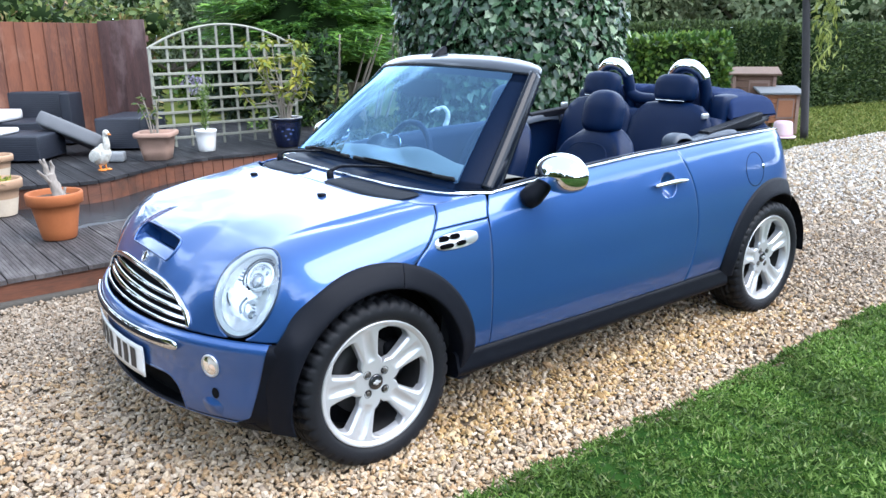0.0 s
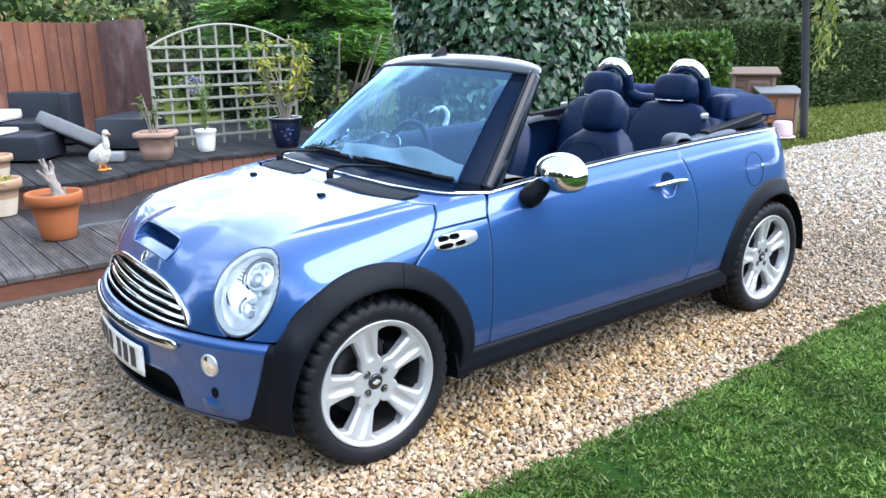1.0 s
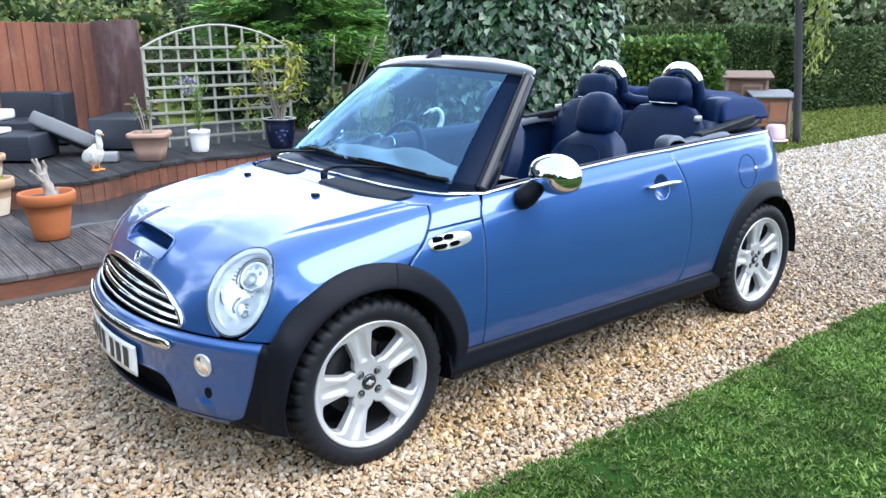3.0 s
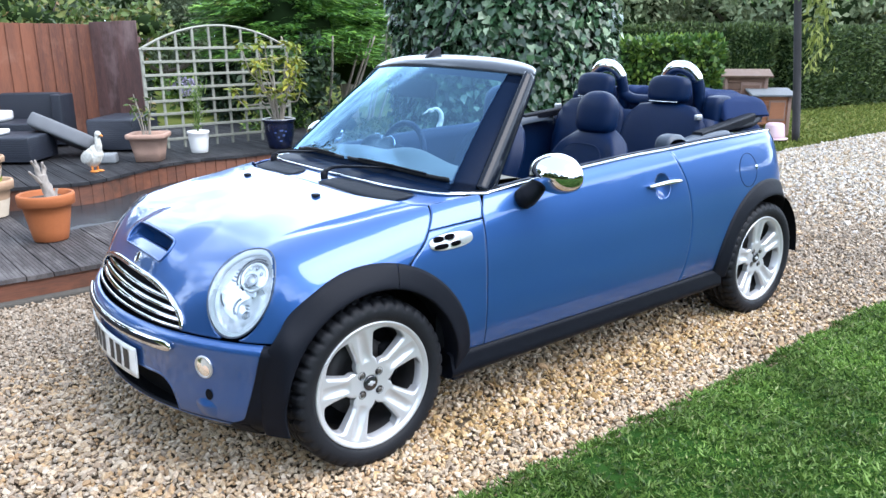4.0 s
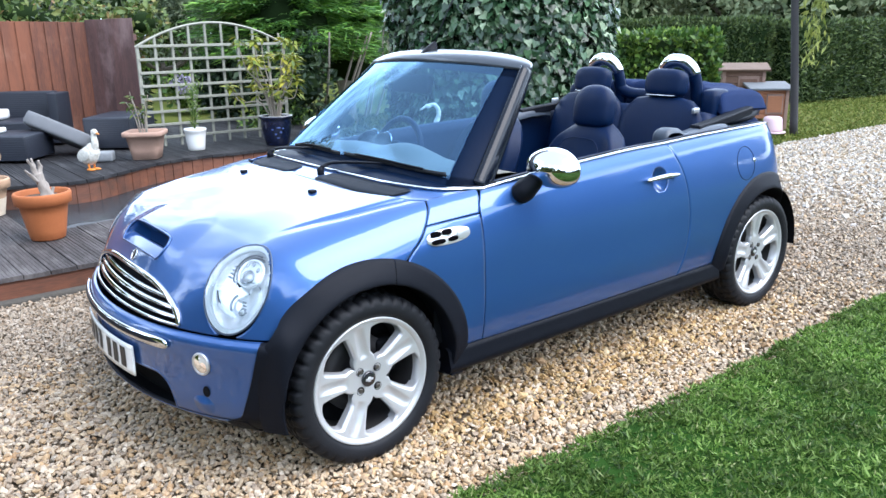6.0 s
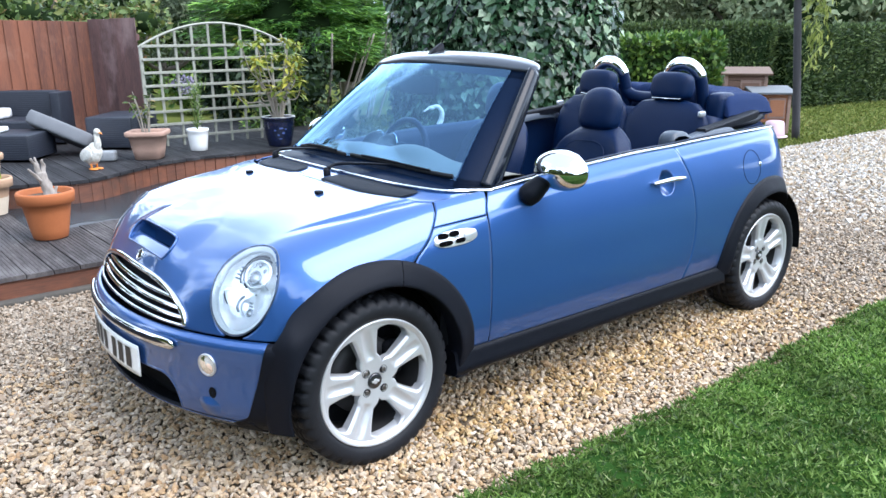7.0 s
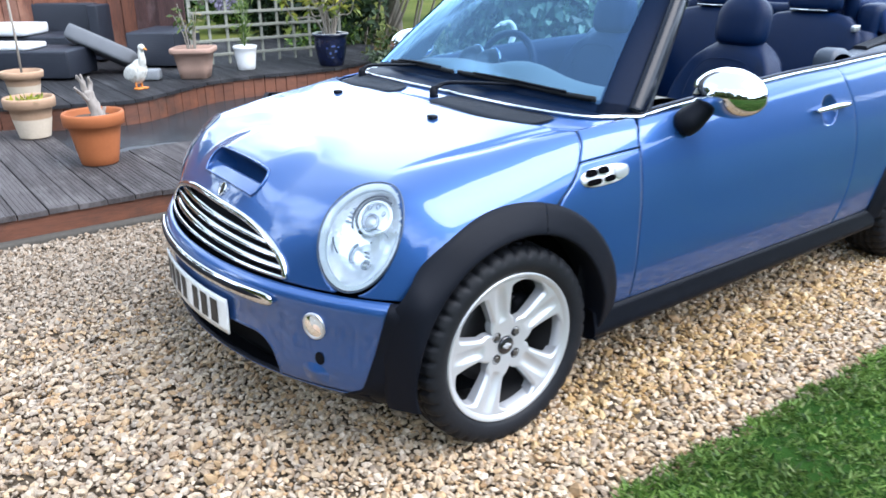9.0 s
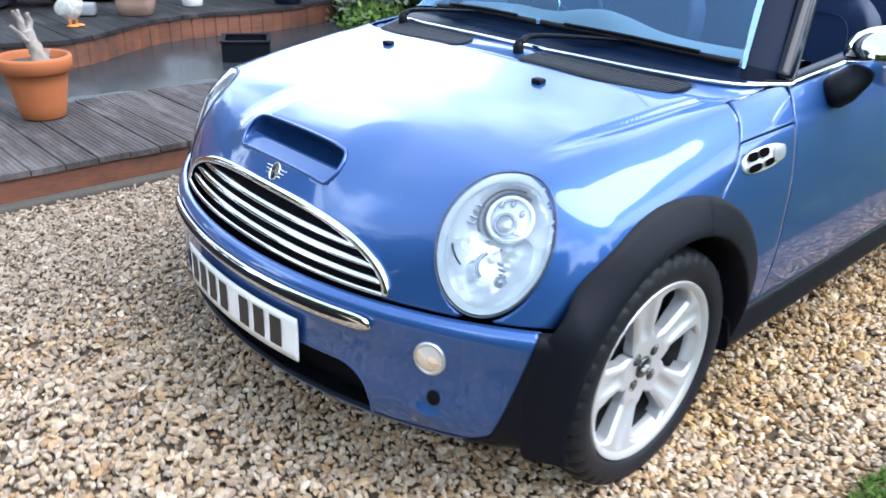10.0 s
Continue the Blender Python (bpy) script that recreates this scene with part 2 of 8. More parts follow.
DECK_DARK = pmat("dark_stained_deck_wood", (0.031, 0.0305, 0.033), 0.6, 0, (0.018, 0.0175, 0.019), scale=3, fine=26, amount=0.9, bump=0.5, bscale=60, stretch=(9, 0.6, 6), objrand=0.6, rvar=0.1, spec=0.15, patch=((0.085, 0.083, 0.085), 0.52, 0.8, 2.4, (2, 0.6, 1)))
FASCIA_WOOD = pmat("red_brown_fascia_wood", (0.185, 0.066, 0.034), 0.6, 0, (0.095, 0.036, 0.021), scale=2.5, fine=24, amount=1.0, bump=0.4, bscale=50, stretch=(0.6, 6, 9), objrand=0.4, patch=((0.05, 0.028, 0.02), 0.48, 0.70, 2.6, (1, 1, 1)))
FENCE_WOOD = pmat("red_brown_fence_wood", (0.185, 0.062, 0.030), 0.75, 0, (0.085, 0.030, 0.018), scale=2.2, fine=18, amount=1.0, bump=0.6, bscale=45, stretch=(7, 7, 0.7), objrand=0.7, patch=((0.29, 0.150, 0.100), 0.52, 0.76, 1.6, (1, 1, 0.8)))
# Darker fence wood: the return panel's shade is put into the colour
FENCE_SHADE = pmat("shaded_fence_wood", (0.12, 0.056, 0.048), 0.75, 0, (0.06, 0.030, 0.028), scale=2.2, fine=18, amount=1.0, bump=0.6, bscale=45, stretch=(7, 7, 0.7), objrand=0.5, patch=((0.26, 0.17, 0.16), 0.52, 0.76, 2.2, (1, 1, 0.5)))
TRELLIS_WOOD = pmat("grey_trellis_wood", (0.30, 0.30, 0.25), 0.8, 0, (0.17, 0.17, 0.14), scale=3, fine=30, bump=0.4, bscale=60, objrand=0.5)
WICKER = pmat("charcoal_wicker", (0.010, 0.013, 0.021), 0.55, 0, (0.016, 0.020, 0.032), scale=6, fine=80, bump=0.4, bscale=300)
WHITE_CUSHION = pmat("white_cushion", (0.78, 0.78, 0.78), 0.8, 0, (0.70, 0.70, 0.71), scale=5, fine=200, bump=0.3, bscale=500)
GREY_CUSHION = pmat("grey_cushion_underside", (0.15, 0.155, 0.165), 0.8, 0, (0.11, 0.115, 0.125), scale=5, fine=200, bump=0.3)
GREY_STONE = pmat("grey_stone", (0.25, 0.26, 0.27), 0.85, 0, (0.17, 0.18, 0.19), scale=10, fine=70, bump=0.6)
WHITE_STATUE = pmat("white_painted_resin", (0.72, 0.70, 0.65), 0.55, 0, (0.40, 0.38, 0.32), scale=9, fine=38, amount=0.9, bump=0.5, bscale=60)
ORANGE_PAINT = pmat("orange_paint", (0.72, 0.24, 0.04), 0.5, 0, (0.6, 0.2, 0.04))
WATER = pmat("pond_water", (0.034, 0.041, 0.046), 0.26, 0, (0.012, 0.015, 0.018), scale=1.6, fine=9, amount=0.9, bump=0.22, bscale=9, spec=0.3)
LINER = pmat("pond_liner", (0.035, 0.04, 0.045), 0.6, 0, (0.06, 0.065, 0.07), scale=4, fine=40, bump=0.4, bscale=40)
DARK_BARK = pmat("dark_grey_bark", (0.045, 0.042, 0.045), 0.9, 0, (0.028, 0.026, 0.028), scale=6, fine=40, bump=1.0, bscale=30, stretch=(3, 3, 0.6))
BARK = pmat("grey_bark", (0.13, 0.11, 0.095), 0.9, 0, (0.075, 0.06, 0.05), scale=6, fine=40, bump=1.0, bscale=30, stretch=(3, 3, 0.6))
PALE_BARK = pmat("pale_bark", (0.33, 0.29, 0.24), 0.9, 0, (0.2, 0.17, 0.14), scale=9, fine=50, bump=0.8, bscale=40, stretch=(3, 3, 0.8))
DRIFTWOOD = pmat("bleached_wood", (0.40, 0.36, 0.32), 0.85, 0, (0.17, 0.14, 0.12), scale=9, fine=50, bump=0.8, bscale=50, stretch=(3, 3, 0.7))
HUTCH_WOOD = pmat("orange_brown_hutch_wood", (0.36, 0.15, 0.07), 0.75, 0, (0.25, 0.10, 0.05), scale=4, fine=30, bump=0.4, stretch=(1, 1, 5))
HUTCH_PALE = pmat("pale_pink_wood", (0.30, 0.185, 0.145), 0.75, 0, (0.20, 0.125, 0.10), scale=4, fine=30, bump=0.4)
HUTCH_BROWN = pmat("weathered_hutch_wood", (0.20, 0.11, 0.075), 0.8, 0, (0.12, 0.065, 0.045), scale=4, fine=30, bump=0.4)
ROOF_FELT = pmat("grey_roof_felt", (0.12, 0.13, 0.14), 0.9, 0, (0.17, 0.18, 0.19), scale=9, fine=120, bump=0.5)
HUTCH_ROOF = pmat("weathered_roof_board", (0.16, 0.095, 0.062), 0.8, 0, (0.085, 0.050, 0.034), scale=5, fine=40, bump=0.4)
PINK_PLASTIC = pmat("pink_plastic", (0.66, 0.47, 0.52), 0.4, 0, (0.6, 0.42, 0.47))
CONCRETE = pmat("concrete", (0.085, 0.075, 0.062), 0.9, 0, (0.045, 0.04, 0.034), scale=6, fine=60, bump=0.6, bscale=90)
GRASS_GROUND = pmat("grass_ground", (0.013, 0.040, 0.007), 0.95, 0, (0.024, 0.060, 0.011), scale=1.2, fine=30, amount=0.9, bump=1.0, bscale=60, spec=0.04)
FAR_GRASS = pmat("mown_grass", (0.085, 0.104, 0.020), 0.95, 0, (0.060, 0.084, 0.015), scale=0.7, fine=14, amount=0.9, bump=0.8, bscale=50, patch=((0.140, 0.134, 0.040), 0.47, 0.72, 0.9, (1, 1, 1)), spec=0.08)
FAR_BLADE = ramp_mat("mown_grass_blades", [(0, (0.055, 0.082, 0.016)), (0.5, (0.105, 0.135, 0.026)), (0.85, (0.170, 0.180, 0.042)), (1, (0.25, 0.23, 0.09))], 0.7, spec=0.15, transl=0.15)
GRAVEL_BED = ramp_mat("gravel_bed", [(0, (0.066, 0.048, 0.030)), (1, (0.095, 0.070, 0.045))], 0.95, bump=1.0, bscale=60, vary=0.5)
STONES = ramp_mat("gravel_stones", [(0.0, (0.325, 0.199, 0.102)), (0.14, (0.403, 0.269, 0.145)), (0.32, (0.427, 0.322, 0.210)), (0.52, (0.471, 0.379, 0.277)), (0.64, (0.266, 0.199, 0.142)), (0.74, (0.359, 0.261, 0.162)), (0.88, (0.540, 0.444, 0.340)), (1.0, (0.359, 0.229, 0.123))], 0.62, bump=0.4, bscale=70)
STONES_GREY = ramp_mat("grey_buff_stones", [(0.0, (0.215, 0.150, 0.098)), (0.14, (0.271, 0.199, 0.134)), (0.32, (0.297, 0.235, 0.172)), (0.52, (0.332, 0.276, 0.214)), (0.64, (0.185, 0.147, 0.113)), (0.74, (0.247, 0.191, 0.137)), (0.88, (0.384, 0.322, 0.257)), (1.0, (0.241, 0.172, 0.115))], 0.66, bump=0.4, bscale=70)
# Golden stone tint that carries the car's warm shade on the gravel
STONES_SHADE = ramp_mat("warm_shade_stones", [(0.0, (0.293, 0.172, 0.069)), (0.3, (0.390, 0.244, 0.098)), (0.6, (0.457, 0.321, 0.160)), (0.8, (0.235, 0.144, 0.065)), (1.0, (0.534, 0.408, 0.242))], 0.62, bump=0.4, bscale=70)
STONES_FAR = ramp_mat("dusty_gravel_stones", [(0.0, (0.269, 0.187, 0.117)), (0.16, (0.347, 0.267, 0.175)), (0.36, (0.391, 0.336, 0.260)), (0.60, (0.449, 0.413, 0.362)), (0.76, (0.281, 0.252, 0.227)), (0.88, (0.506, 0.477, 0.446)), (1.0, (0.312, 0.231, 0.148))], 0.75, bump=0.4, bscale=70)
STONES_PART = ramp_mat("gravel_stones_single", [(0.0, (0.272, 0.168, 0.086)), (0.14, (0.337, 0.226, 0.123)), (0.32, (0.358, 0.270, 0.177)), (0.52, (0.393, 0.319, 0.234)), (0.64, (0.222, 0.168, 0.120)), (0.74, (0.301, 0.218, 0.138)), (0.88, (0.451, 0.374, 0.287)), (1.0, (0.301, 0.193, 0.103))], 0.62, "object", bump=0.4, bscale=70)
GRASS = ramp_mat("grass_blades", [(0, (0.024, 0.055, 0.010)), (0.4, (0.084, 0.162, 0.026)), (0.75, (0.164, 0.266, 0.054)), (0.93, (0.21, 0.31, 0.08)), (1, (0.29, 0.31, 0.14))], 0.6, transl=0.3, bscale=2.6, vary=0.45)
IVY = ramp_mat("ivy_leaves", [(0, (0.006, 0.020, 0.008)), (0.45, (0.021, 0.056, 0.024)), (0.8, (0.070, 0.135, 0.064)), (1, (0.27, 0.35, 0.22))], 0.24, transl=0.15, bscale=40)
VARIEGATED = ramp_mat("variegated_leaves", [(0, (0.06, 0.11, 0.05)), (0.45, (0.14, 0.2, 0.09)), (0.7, (0.40, 0.42, 0.28)), (1, (0.55, 0.54, 0.42))], 0.45, transl=0.2)
BOX_LEAF = ramp_mat("box_hedge_leaves", [(0, (0.020, 0.058, 0.010)), (0.5, (0.058, 0.128, 0.020)), (1, (0.185, 0.27, 0.045))], 0.45, transl=0.25)
HEDGE_LEAF = ramp_mat("conifer_hedge_foliage", [(0, (0.014, 0.030, 0.008)), (0.6, (0.046, 0.078, 0.018)), (1, (0.092, 0.128, 0.032))], 0.7, transl=0.15)
CONIFER = ramp_mat("conifer_foliage", [(0, (0.022, 0.075, 0.016)), (0.5, (0.068, 0.185, 0.030)), (1, (0.210, 0.400, 0.060))], 0.6, transl=0.15)
# Leaf colour darkened to paint the shade behind the trellis
SHADED_LEAF = ramp_mat("shaded_evergreen_leaves", [(0, (0.007, 0.020, 0.008)), (0.6, (0.016, 0.038, 0.014)), (1, (0.05, 0.085, 0.03))], 0.6, transl=0.1)
OLIVE_LEAF = ramp_mat("grey_green_leaves", [(0, (0.05, 0.075, 0.04)), (0.6, (0.11, 0.145, 0.085)), (1, (0.2, 0.23, 0.14))], 0.6, transl=0.25)
SHRUB_LEAF = ramp_mat("mixed_shrub_leaves", [(0, (0.035, 0.07, 0.014)), (0.5, (0.09, 0.14, 0.03)), (0.85, (0.19, 0.2, 0.06)), (1, (0.30, 0.17, 0.08))], 0.55, transl=0.25)
YELLOW_LEAF = ramp_mat("yellow_green_leaves", [(0, (0.07, 0.12, 0.02)), (0.5, (0.2, 0.24, 0.03)), (1, (0.40, 0.36, 0.05))], 0.45, transl=0.3)
LIGHT_LEAF = ramp_mat("light_green_leaves", [(0, (0.05, 0.10, 0.02)), (0.5, (0.11, 0.18, 0.04)), (1, (0.26, 0.33, 0.09))], 0.5, transl=0.35)
LILAC = ramp_mat("lilac_petals", [(0, (0.20, 0.17, 0.29)), (1, (0.36, 0.33, 0.44))], 0.6, transl=0.2)
WILLOW = ramp_mat("willow_leaves", [(0, (0.13, 0.17, 0.03)), (1, (0.32, 0.34, 0.09))], 0.6, transl=0.3)
FAR_TREE = ramp_mat("far_tree_leaves", [(0, (0.057, 0.082, 0.037)), (0.6, (0.131, 0.164, 0.082)), (1, (0.213, 0.238, 0.131))], 0.7, transl=0.15)


# ---- building helpers ----
def part(name, data, material, parent=None, label="", smooth=True):
    """Links a bmesh or mesh as one object under a thing."""
    if isinstance(data, bmesh.types.BMesh):
        me = bpy.data.meshes.new(name)
        data.to_mesh(me)
        data.free()
    else:
        me = data
    mats = material if isinstance(material, (list, tuple)) else [material]
    for mm in mats:
        me.materials.append(mm)
    if smooth:
        me.polygons.foreach_set("use_smooth", np.ones(len(me.polygons), bool))
    else:
        me.shade_flat()
    ob = new(name, me)
    if parent is not None:
        ob.parent = parent
    if label:
        tagged(ob, label)
    return ob


def empty(name, at=(0, 0, 0)):
    ob = new(name)
    ob.matrix_world = Matrix.Translation(at)
    ob.empty_display_size = 0.1
    return ob


def mesh(name, V, F):
    me = bpy.data.meshes.new(name)
    V, F = np.asarray(V, np.float32), np.asarray(F, np.int32)
    me.vertices.add(len(V))
    me.vertices.foreach_set("co", V.ravel())
    k = F.shape[1]
    me.loops.add(F.size)
    me.loops.foreach_set("vertex_index", F.ravel())
    me.polygons.add(len(F))
    me.polygons.foreach_set("loop_start", np.arange(0, F.size, k, dtype=np.int32))
    me.update(calc_edges=True)
    me.validate()
    return me


def quads(nu, nv, wrap_u=False, wrap_v=False):
    """Faces of a grid of nu rows by nv columns."""
    iu = np.arange(nu if wrap_u else nu - 1)
    iv = np.arange(nv if wrap_v else nv - 1)
    a, b = np.meshgrid(iu, iv, indexing="ij")
    a2, b2 = (a + 1) % nu, (b + 1) % nv
    return np.stack([a * nv + b, a2 * nv + b, a2 * nv + b2, a * nv + b2], -1).reshape(-1, 4)


def flip(F):
    return np.asarray(F)[:, ::-1]


def join(*pairs):
    """Joins (V, F) pairs into one."""
    Vs, Fs, n = [], [], 0
    for V, F in pairs:
        Vs.append(np.asarray(V, float))
        Fs.append(np.asarray(F) + n)
        n += len(V)
    return np.concatenate(Vs), np.concatenate(Fs)


def lathe(profile, n=48, caps=False):
    """Turns (r, z) points round the z axis."""
    pr = np.asarray(profile, float)
    a = np.linspace(0, 2 * np.pi, n, endpoint=False)
    V = np.stack([pr[:, None, 0] * np.cos(a), pr[:, None, 0] * np.sin(a), np.repeat(pr[:, 1:2], n, 1)], -1).reshape(-1, 3)
    return V, flip(quads(len(pr), n, wrap_v=True))


def sample(pts, n):
    """n evenly spaced points on a smooth curve through pts."""
    p = np.asarray(pts, float)
    if len(p) > 2:
        q = np.concatenate([[2 * p[0] - p[1]], p, [2 * p[-1] - p[-2]]])
        out = []
        for i in range(1, len(q) - 2):
            t = np.linspace(0, 1, 24, endpoint=False)[:, None]
            a, b, c, d = q[i - 1], q[i], q[i + 1], q[i + 2]
            out.append(0.5 * (2 * b + (c - a) * t + (2 * a - 5 * b + 4 * c - d) * t ** 2 + (3 * b - a - 3 * c + d) * t ** 3))
        p = np.concatenate(out + [p[-1:]])
    s = np.concatenate([[0], np.cumsum(np.linalg.norm(np.diff(p, axis=0), axis=1))])
    u = np.linspace(0, s[-1], n)
    return np.stack([np.interp(u, s, p[:, k]) for k in range(p.shape[1])], -1)


def spl(x, xs, ys):
    """Smooth curve through (xs, ys), monotone where they are."""
    xs, ys = np.asarray(xs, float), np.asarray(ys, float)
    h = np.diff(xs)
    d = np.diff(ys) / h
    m = np.concatenate([[d[0]], np.where(d[:-1] * d[1:] > 0, 2 * d[:-1] * d[1:] / np.where(d[:-1] + d[1:] == 0, 1, d[:-1] + d[1:]), 0), [d[-1]]])
    x = np.clip(x, xs[0], xs[-1])
    i = np.clip(np.searchsorted(xs, x) - 1, 0, len(h) - 1)
    t = (x - xs[i]) / h[i]
    return (2 * t**3 - 3 * t**2 + 1) * ys[i] + (t**3 - 2 * t**2 + t) * h[i] * m[i] + (-2 * t**3 + 3 * t**2) * ys[i + 1] + (t**3 - t**2) * h[i] * m[i + 1]


def unit_row(v):
    return v / max(np.linalg.norm(v), 1e-9)


def tube(path, radius, n=10, closed=False, flat=1.0, up=(0, 0, 1), caps=True):
    """A round (or flattened) tube along path. radius: one or one a point."""
    P = np.asarray(path, float)
    R = np.broadcast_to(np.asarray(radius, float), (len(P),))
    T = np.roll(P, -1, 0) - np.roll(P, 1, 0) if closed else np.gradient(P, axis=0)
    T /= np.maximum(np.linalg.norm(T, axis=1, keepdims=True), 1e-9)
    if abs(np.dot(unit_row(P[-1] - P[0]), unit_row(np.asarray(up, float)))) > 0.9 and not closed:
        up = (0.93, 0.37, 0.02)
    U = np.tile(np.asarray(up, float), (len(P), 1))
    S = np.cross(T, U)
    bad = np.linalg.norm(S, axis=1) < 1e-3
    S[bad] = np.cross(T[bad], (1, 0.1, 0))
    S /= np.linalg.norm(S, axis=1, keepdims=True)
    U = np.cross(S, T)
    a = np.linspace(0, 2 * np.pi, n, endpoint=False)
    V = P[:, None] + R[:, None, None] * (S[:, None] * np.cos(a)[None, :, None] + flat * U[:, None] * np.sin(a)[None, :, None])
    F = quads(len(P), n, wrap_u=closed, wrap_v=True)
    V = V.reshape(-1, 3)
    if caps and not closed:
        m = len(V)
        V = np.concatenate([V, P[:1], P[-1:]])
        k = np.arange(n)
        c0 = np.stack([k, (k + 1) % n, np.full(n, m), np.full(n, m)], -1)
        c1 = np.stack([(k + 1) % n + m - n, k + m - n, np.full(n, m + 1), np.full(n, m + 1)], -1)
        return V, np.concatenate([F, c0, c1])
    return V, F


def from_vf(name, V, F):
    """A mesh from points and quads, in which a quad may repeat a corner."""
    me = bpy.data.meshes.new(name)
    faces = []
    for f in np.asarray(F).tolist():
        g = []
        for i in f:
            if i not in g:
                g.append(i)
        if len(g) > 2:
            faces.append(g)
    me.from_pydata(np.asarray(V).tolist(), [], faces)
    me.update()
    return me


def block(size, at=(0, 0, 0), bevel=0.0, segments=2, turn=None):
    """A bmesh block with rounded edges, centred at `at`."""
    bm = bmesh.new()
    bmesh.ops.create_cube(bm, size=1.0)
    bmesh.ops.scale(bm, vec=size, verts=bm.verts)
    if bevel:
        bmesh.ops.bevel(bm, geom=bm.edges[:], offset=bevel, segments=segments, affect="EDGES", profile=0.5)
    m = Matrix.Translation(at) @ (turn or Matrix())
    bmesh.ops.transform(bm, matrix=m, verts=bm.verts)
    return bm


def thick(ob, metres, offset=-1.0):
    md = ob.modifiers.new("thickness", "SOLIDIFY")
    md.thickness, md.offset = metres, offset
    return ob

# ---- ground ----
def lawn_edge(x):
    """Where the gravel meets the near lawn."""
    return -1.228 + 0.011 * np.sin(2.6 * x + 1.0) + 0.007 * np.sin(9.7 * x) + 0.005 * np.sin(23 * x) - 0.02 * np.maximum(x - 2.7, 0) ** 2


def sheet(name, xs, ys, height, material, label, kind="structure"):
    X, Y = np.meshgrid(xs, ys, indexing="ij")
    Z = height(X, Y)
    ob = part(name, mesh(name, np.stack([X, Y, Z], -1).reshape(-1, 3), quads(len(xs), len(ys))), material)
    return tagged(ob, label, name, kind=kind)


ground_x = np.concatenate([np.linspace(-400, -30, 10), np.linspace(-20, 60, 41), np.linspace(80, 900, 10)])
sheet("ground", ground_x, np.concatenate([np.linspace(-400, -30, 10), np.linspace(-20, 40, 31), np.linspace(60, 900, 10)]), lambda X, Y: -0.03 + 0 * X, FAR_GRASS, "mown grass garden ground")

# Gravel drive: its bed, with the near lawn cut along the edge
gx = np.linspace(-6, 26, 321)
edge_far = np.where(gx < 4.2, 2.02, np.where(gx < 7.5, 2.3, 2.32 + 0.0 * gx))
t = np.linspace(0, 1, 40)
gy0 = lawn_edge(gx)
GV = np.stack([np.repeat(gx[:, None], 40, 1), gy0[:, None] + (edge_far - gy0)[:, None] * t, np.full((len(gx), 40), -0.012)], -1)
drive = part("drive", mesh("drive", GV.reshape(-1, 3), quads(len(gx), 40)), GRAVEL_BED)
tagged(drive, "drive of loose golden and cream gravel", "gravel drive", kind="structure")

# Near lawn
lx = np.concatenate([np.linspace(-6, -0.5, 30), np.linspace(-0.4, 6, 180), np.linspace(6.3, 26, 40)])
t = np.concatenate([[0, 0.004, 0.01, 0.02], np.linspace(0.03, 1, 50)])
ly = lawn_edge(lx)
LV = np.stack([np.repeat(lx[:, None], len(t), 1), ly[:, None] - t * 9.0, np.where(t < 0.002, 0.0, 0.028)[None] + 0.006 * np.sin(lx[:, None] * 2.1) * np.cos(t * 40)], -1)
lawn = part("lawn", mesh("lawn", LV.reshape(-1, 3), flip(quads(len(lx), len(t)))), GRASS_GROUND)
tagged(lawn, "mown green lawn beside the gravel", "lawn", kind="structure")


# ---- scattering ----
rng = np.random.default_rng(7)


def pebble(detail):
    bm = bmesh.new()
    if detail:
        bmesh.ops.create_icosphere(bm, subdivisions=1, radius=1.05)
    else:
        bmesh.ops.create_cube(bm, size=1.3)
        bmesh.ops.triangulate(bm, faces=bm.faces)
    V = np.array([v.co[:] for v in bm.verts])
    F = np.array([[v.index for v in f.verts] for f in bm.faces])
    bm.free()
    return V, F


def rotations(n, tilt):
    """Random turns: any heading, tilted by up to `tilt` radians."""
    a, b, c = rng.uniform(0, 2 * np.pi, n), rng.uniform(-tilt, tilt, n), rng.uniform(-tilt, tilt, n)
    ca, sa, cb, sb, cc, sc = np.cos(a), np.sin(a), np.cos(b), np.sin(b), np.cos(c), np.sin(c)
    o, z = np.ones(n), np.zeros(n)
    Rz = np.stack([ca, -sa, z, sa, ca, z, z, z, o], -1).reshape(n, 3, 3)
    Ry = np.stack([cb, z, sb, z, o, z, -sb, z, cb], -1).reshape(n, 3, 3)
    Rx = np.stack([o, z, z, z, cc, -sc, z, sc, cc], -1).reshape(n, 3, 3)
    return Rz @ Ry @ Rx


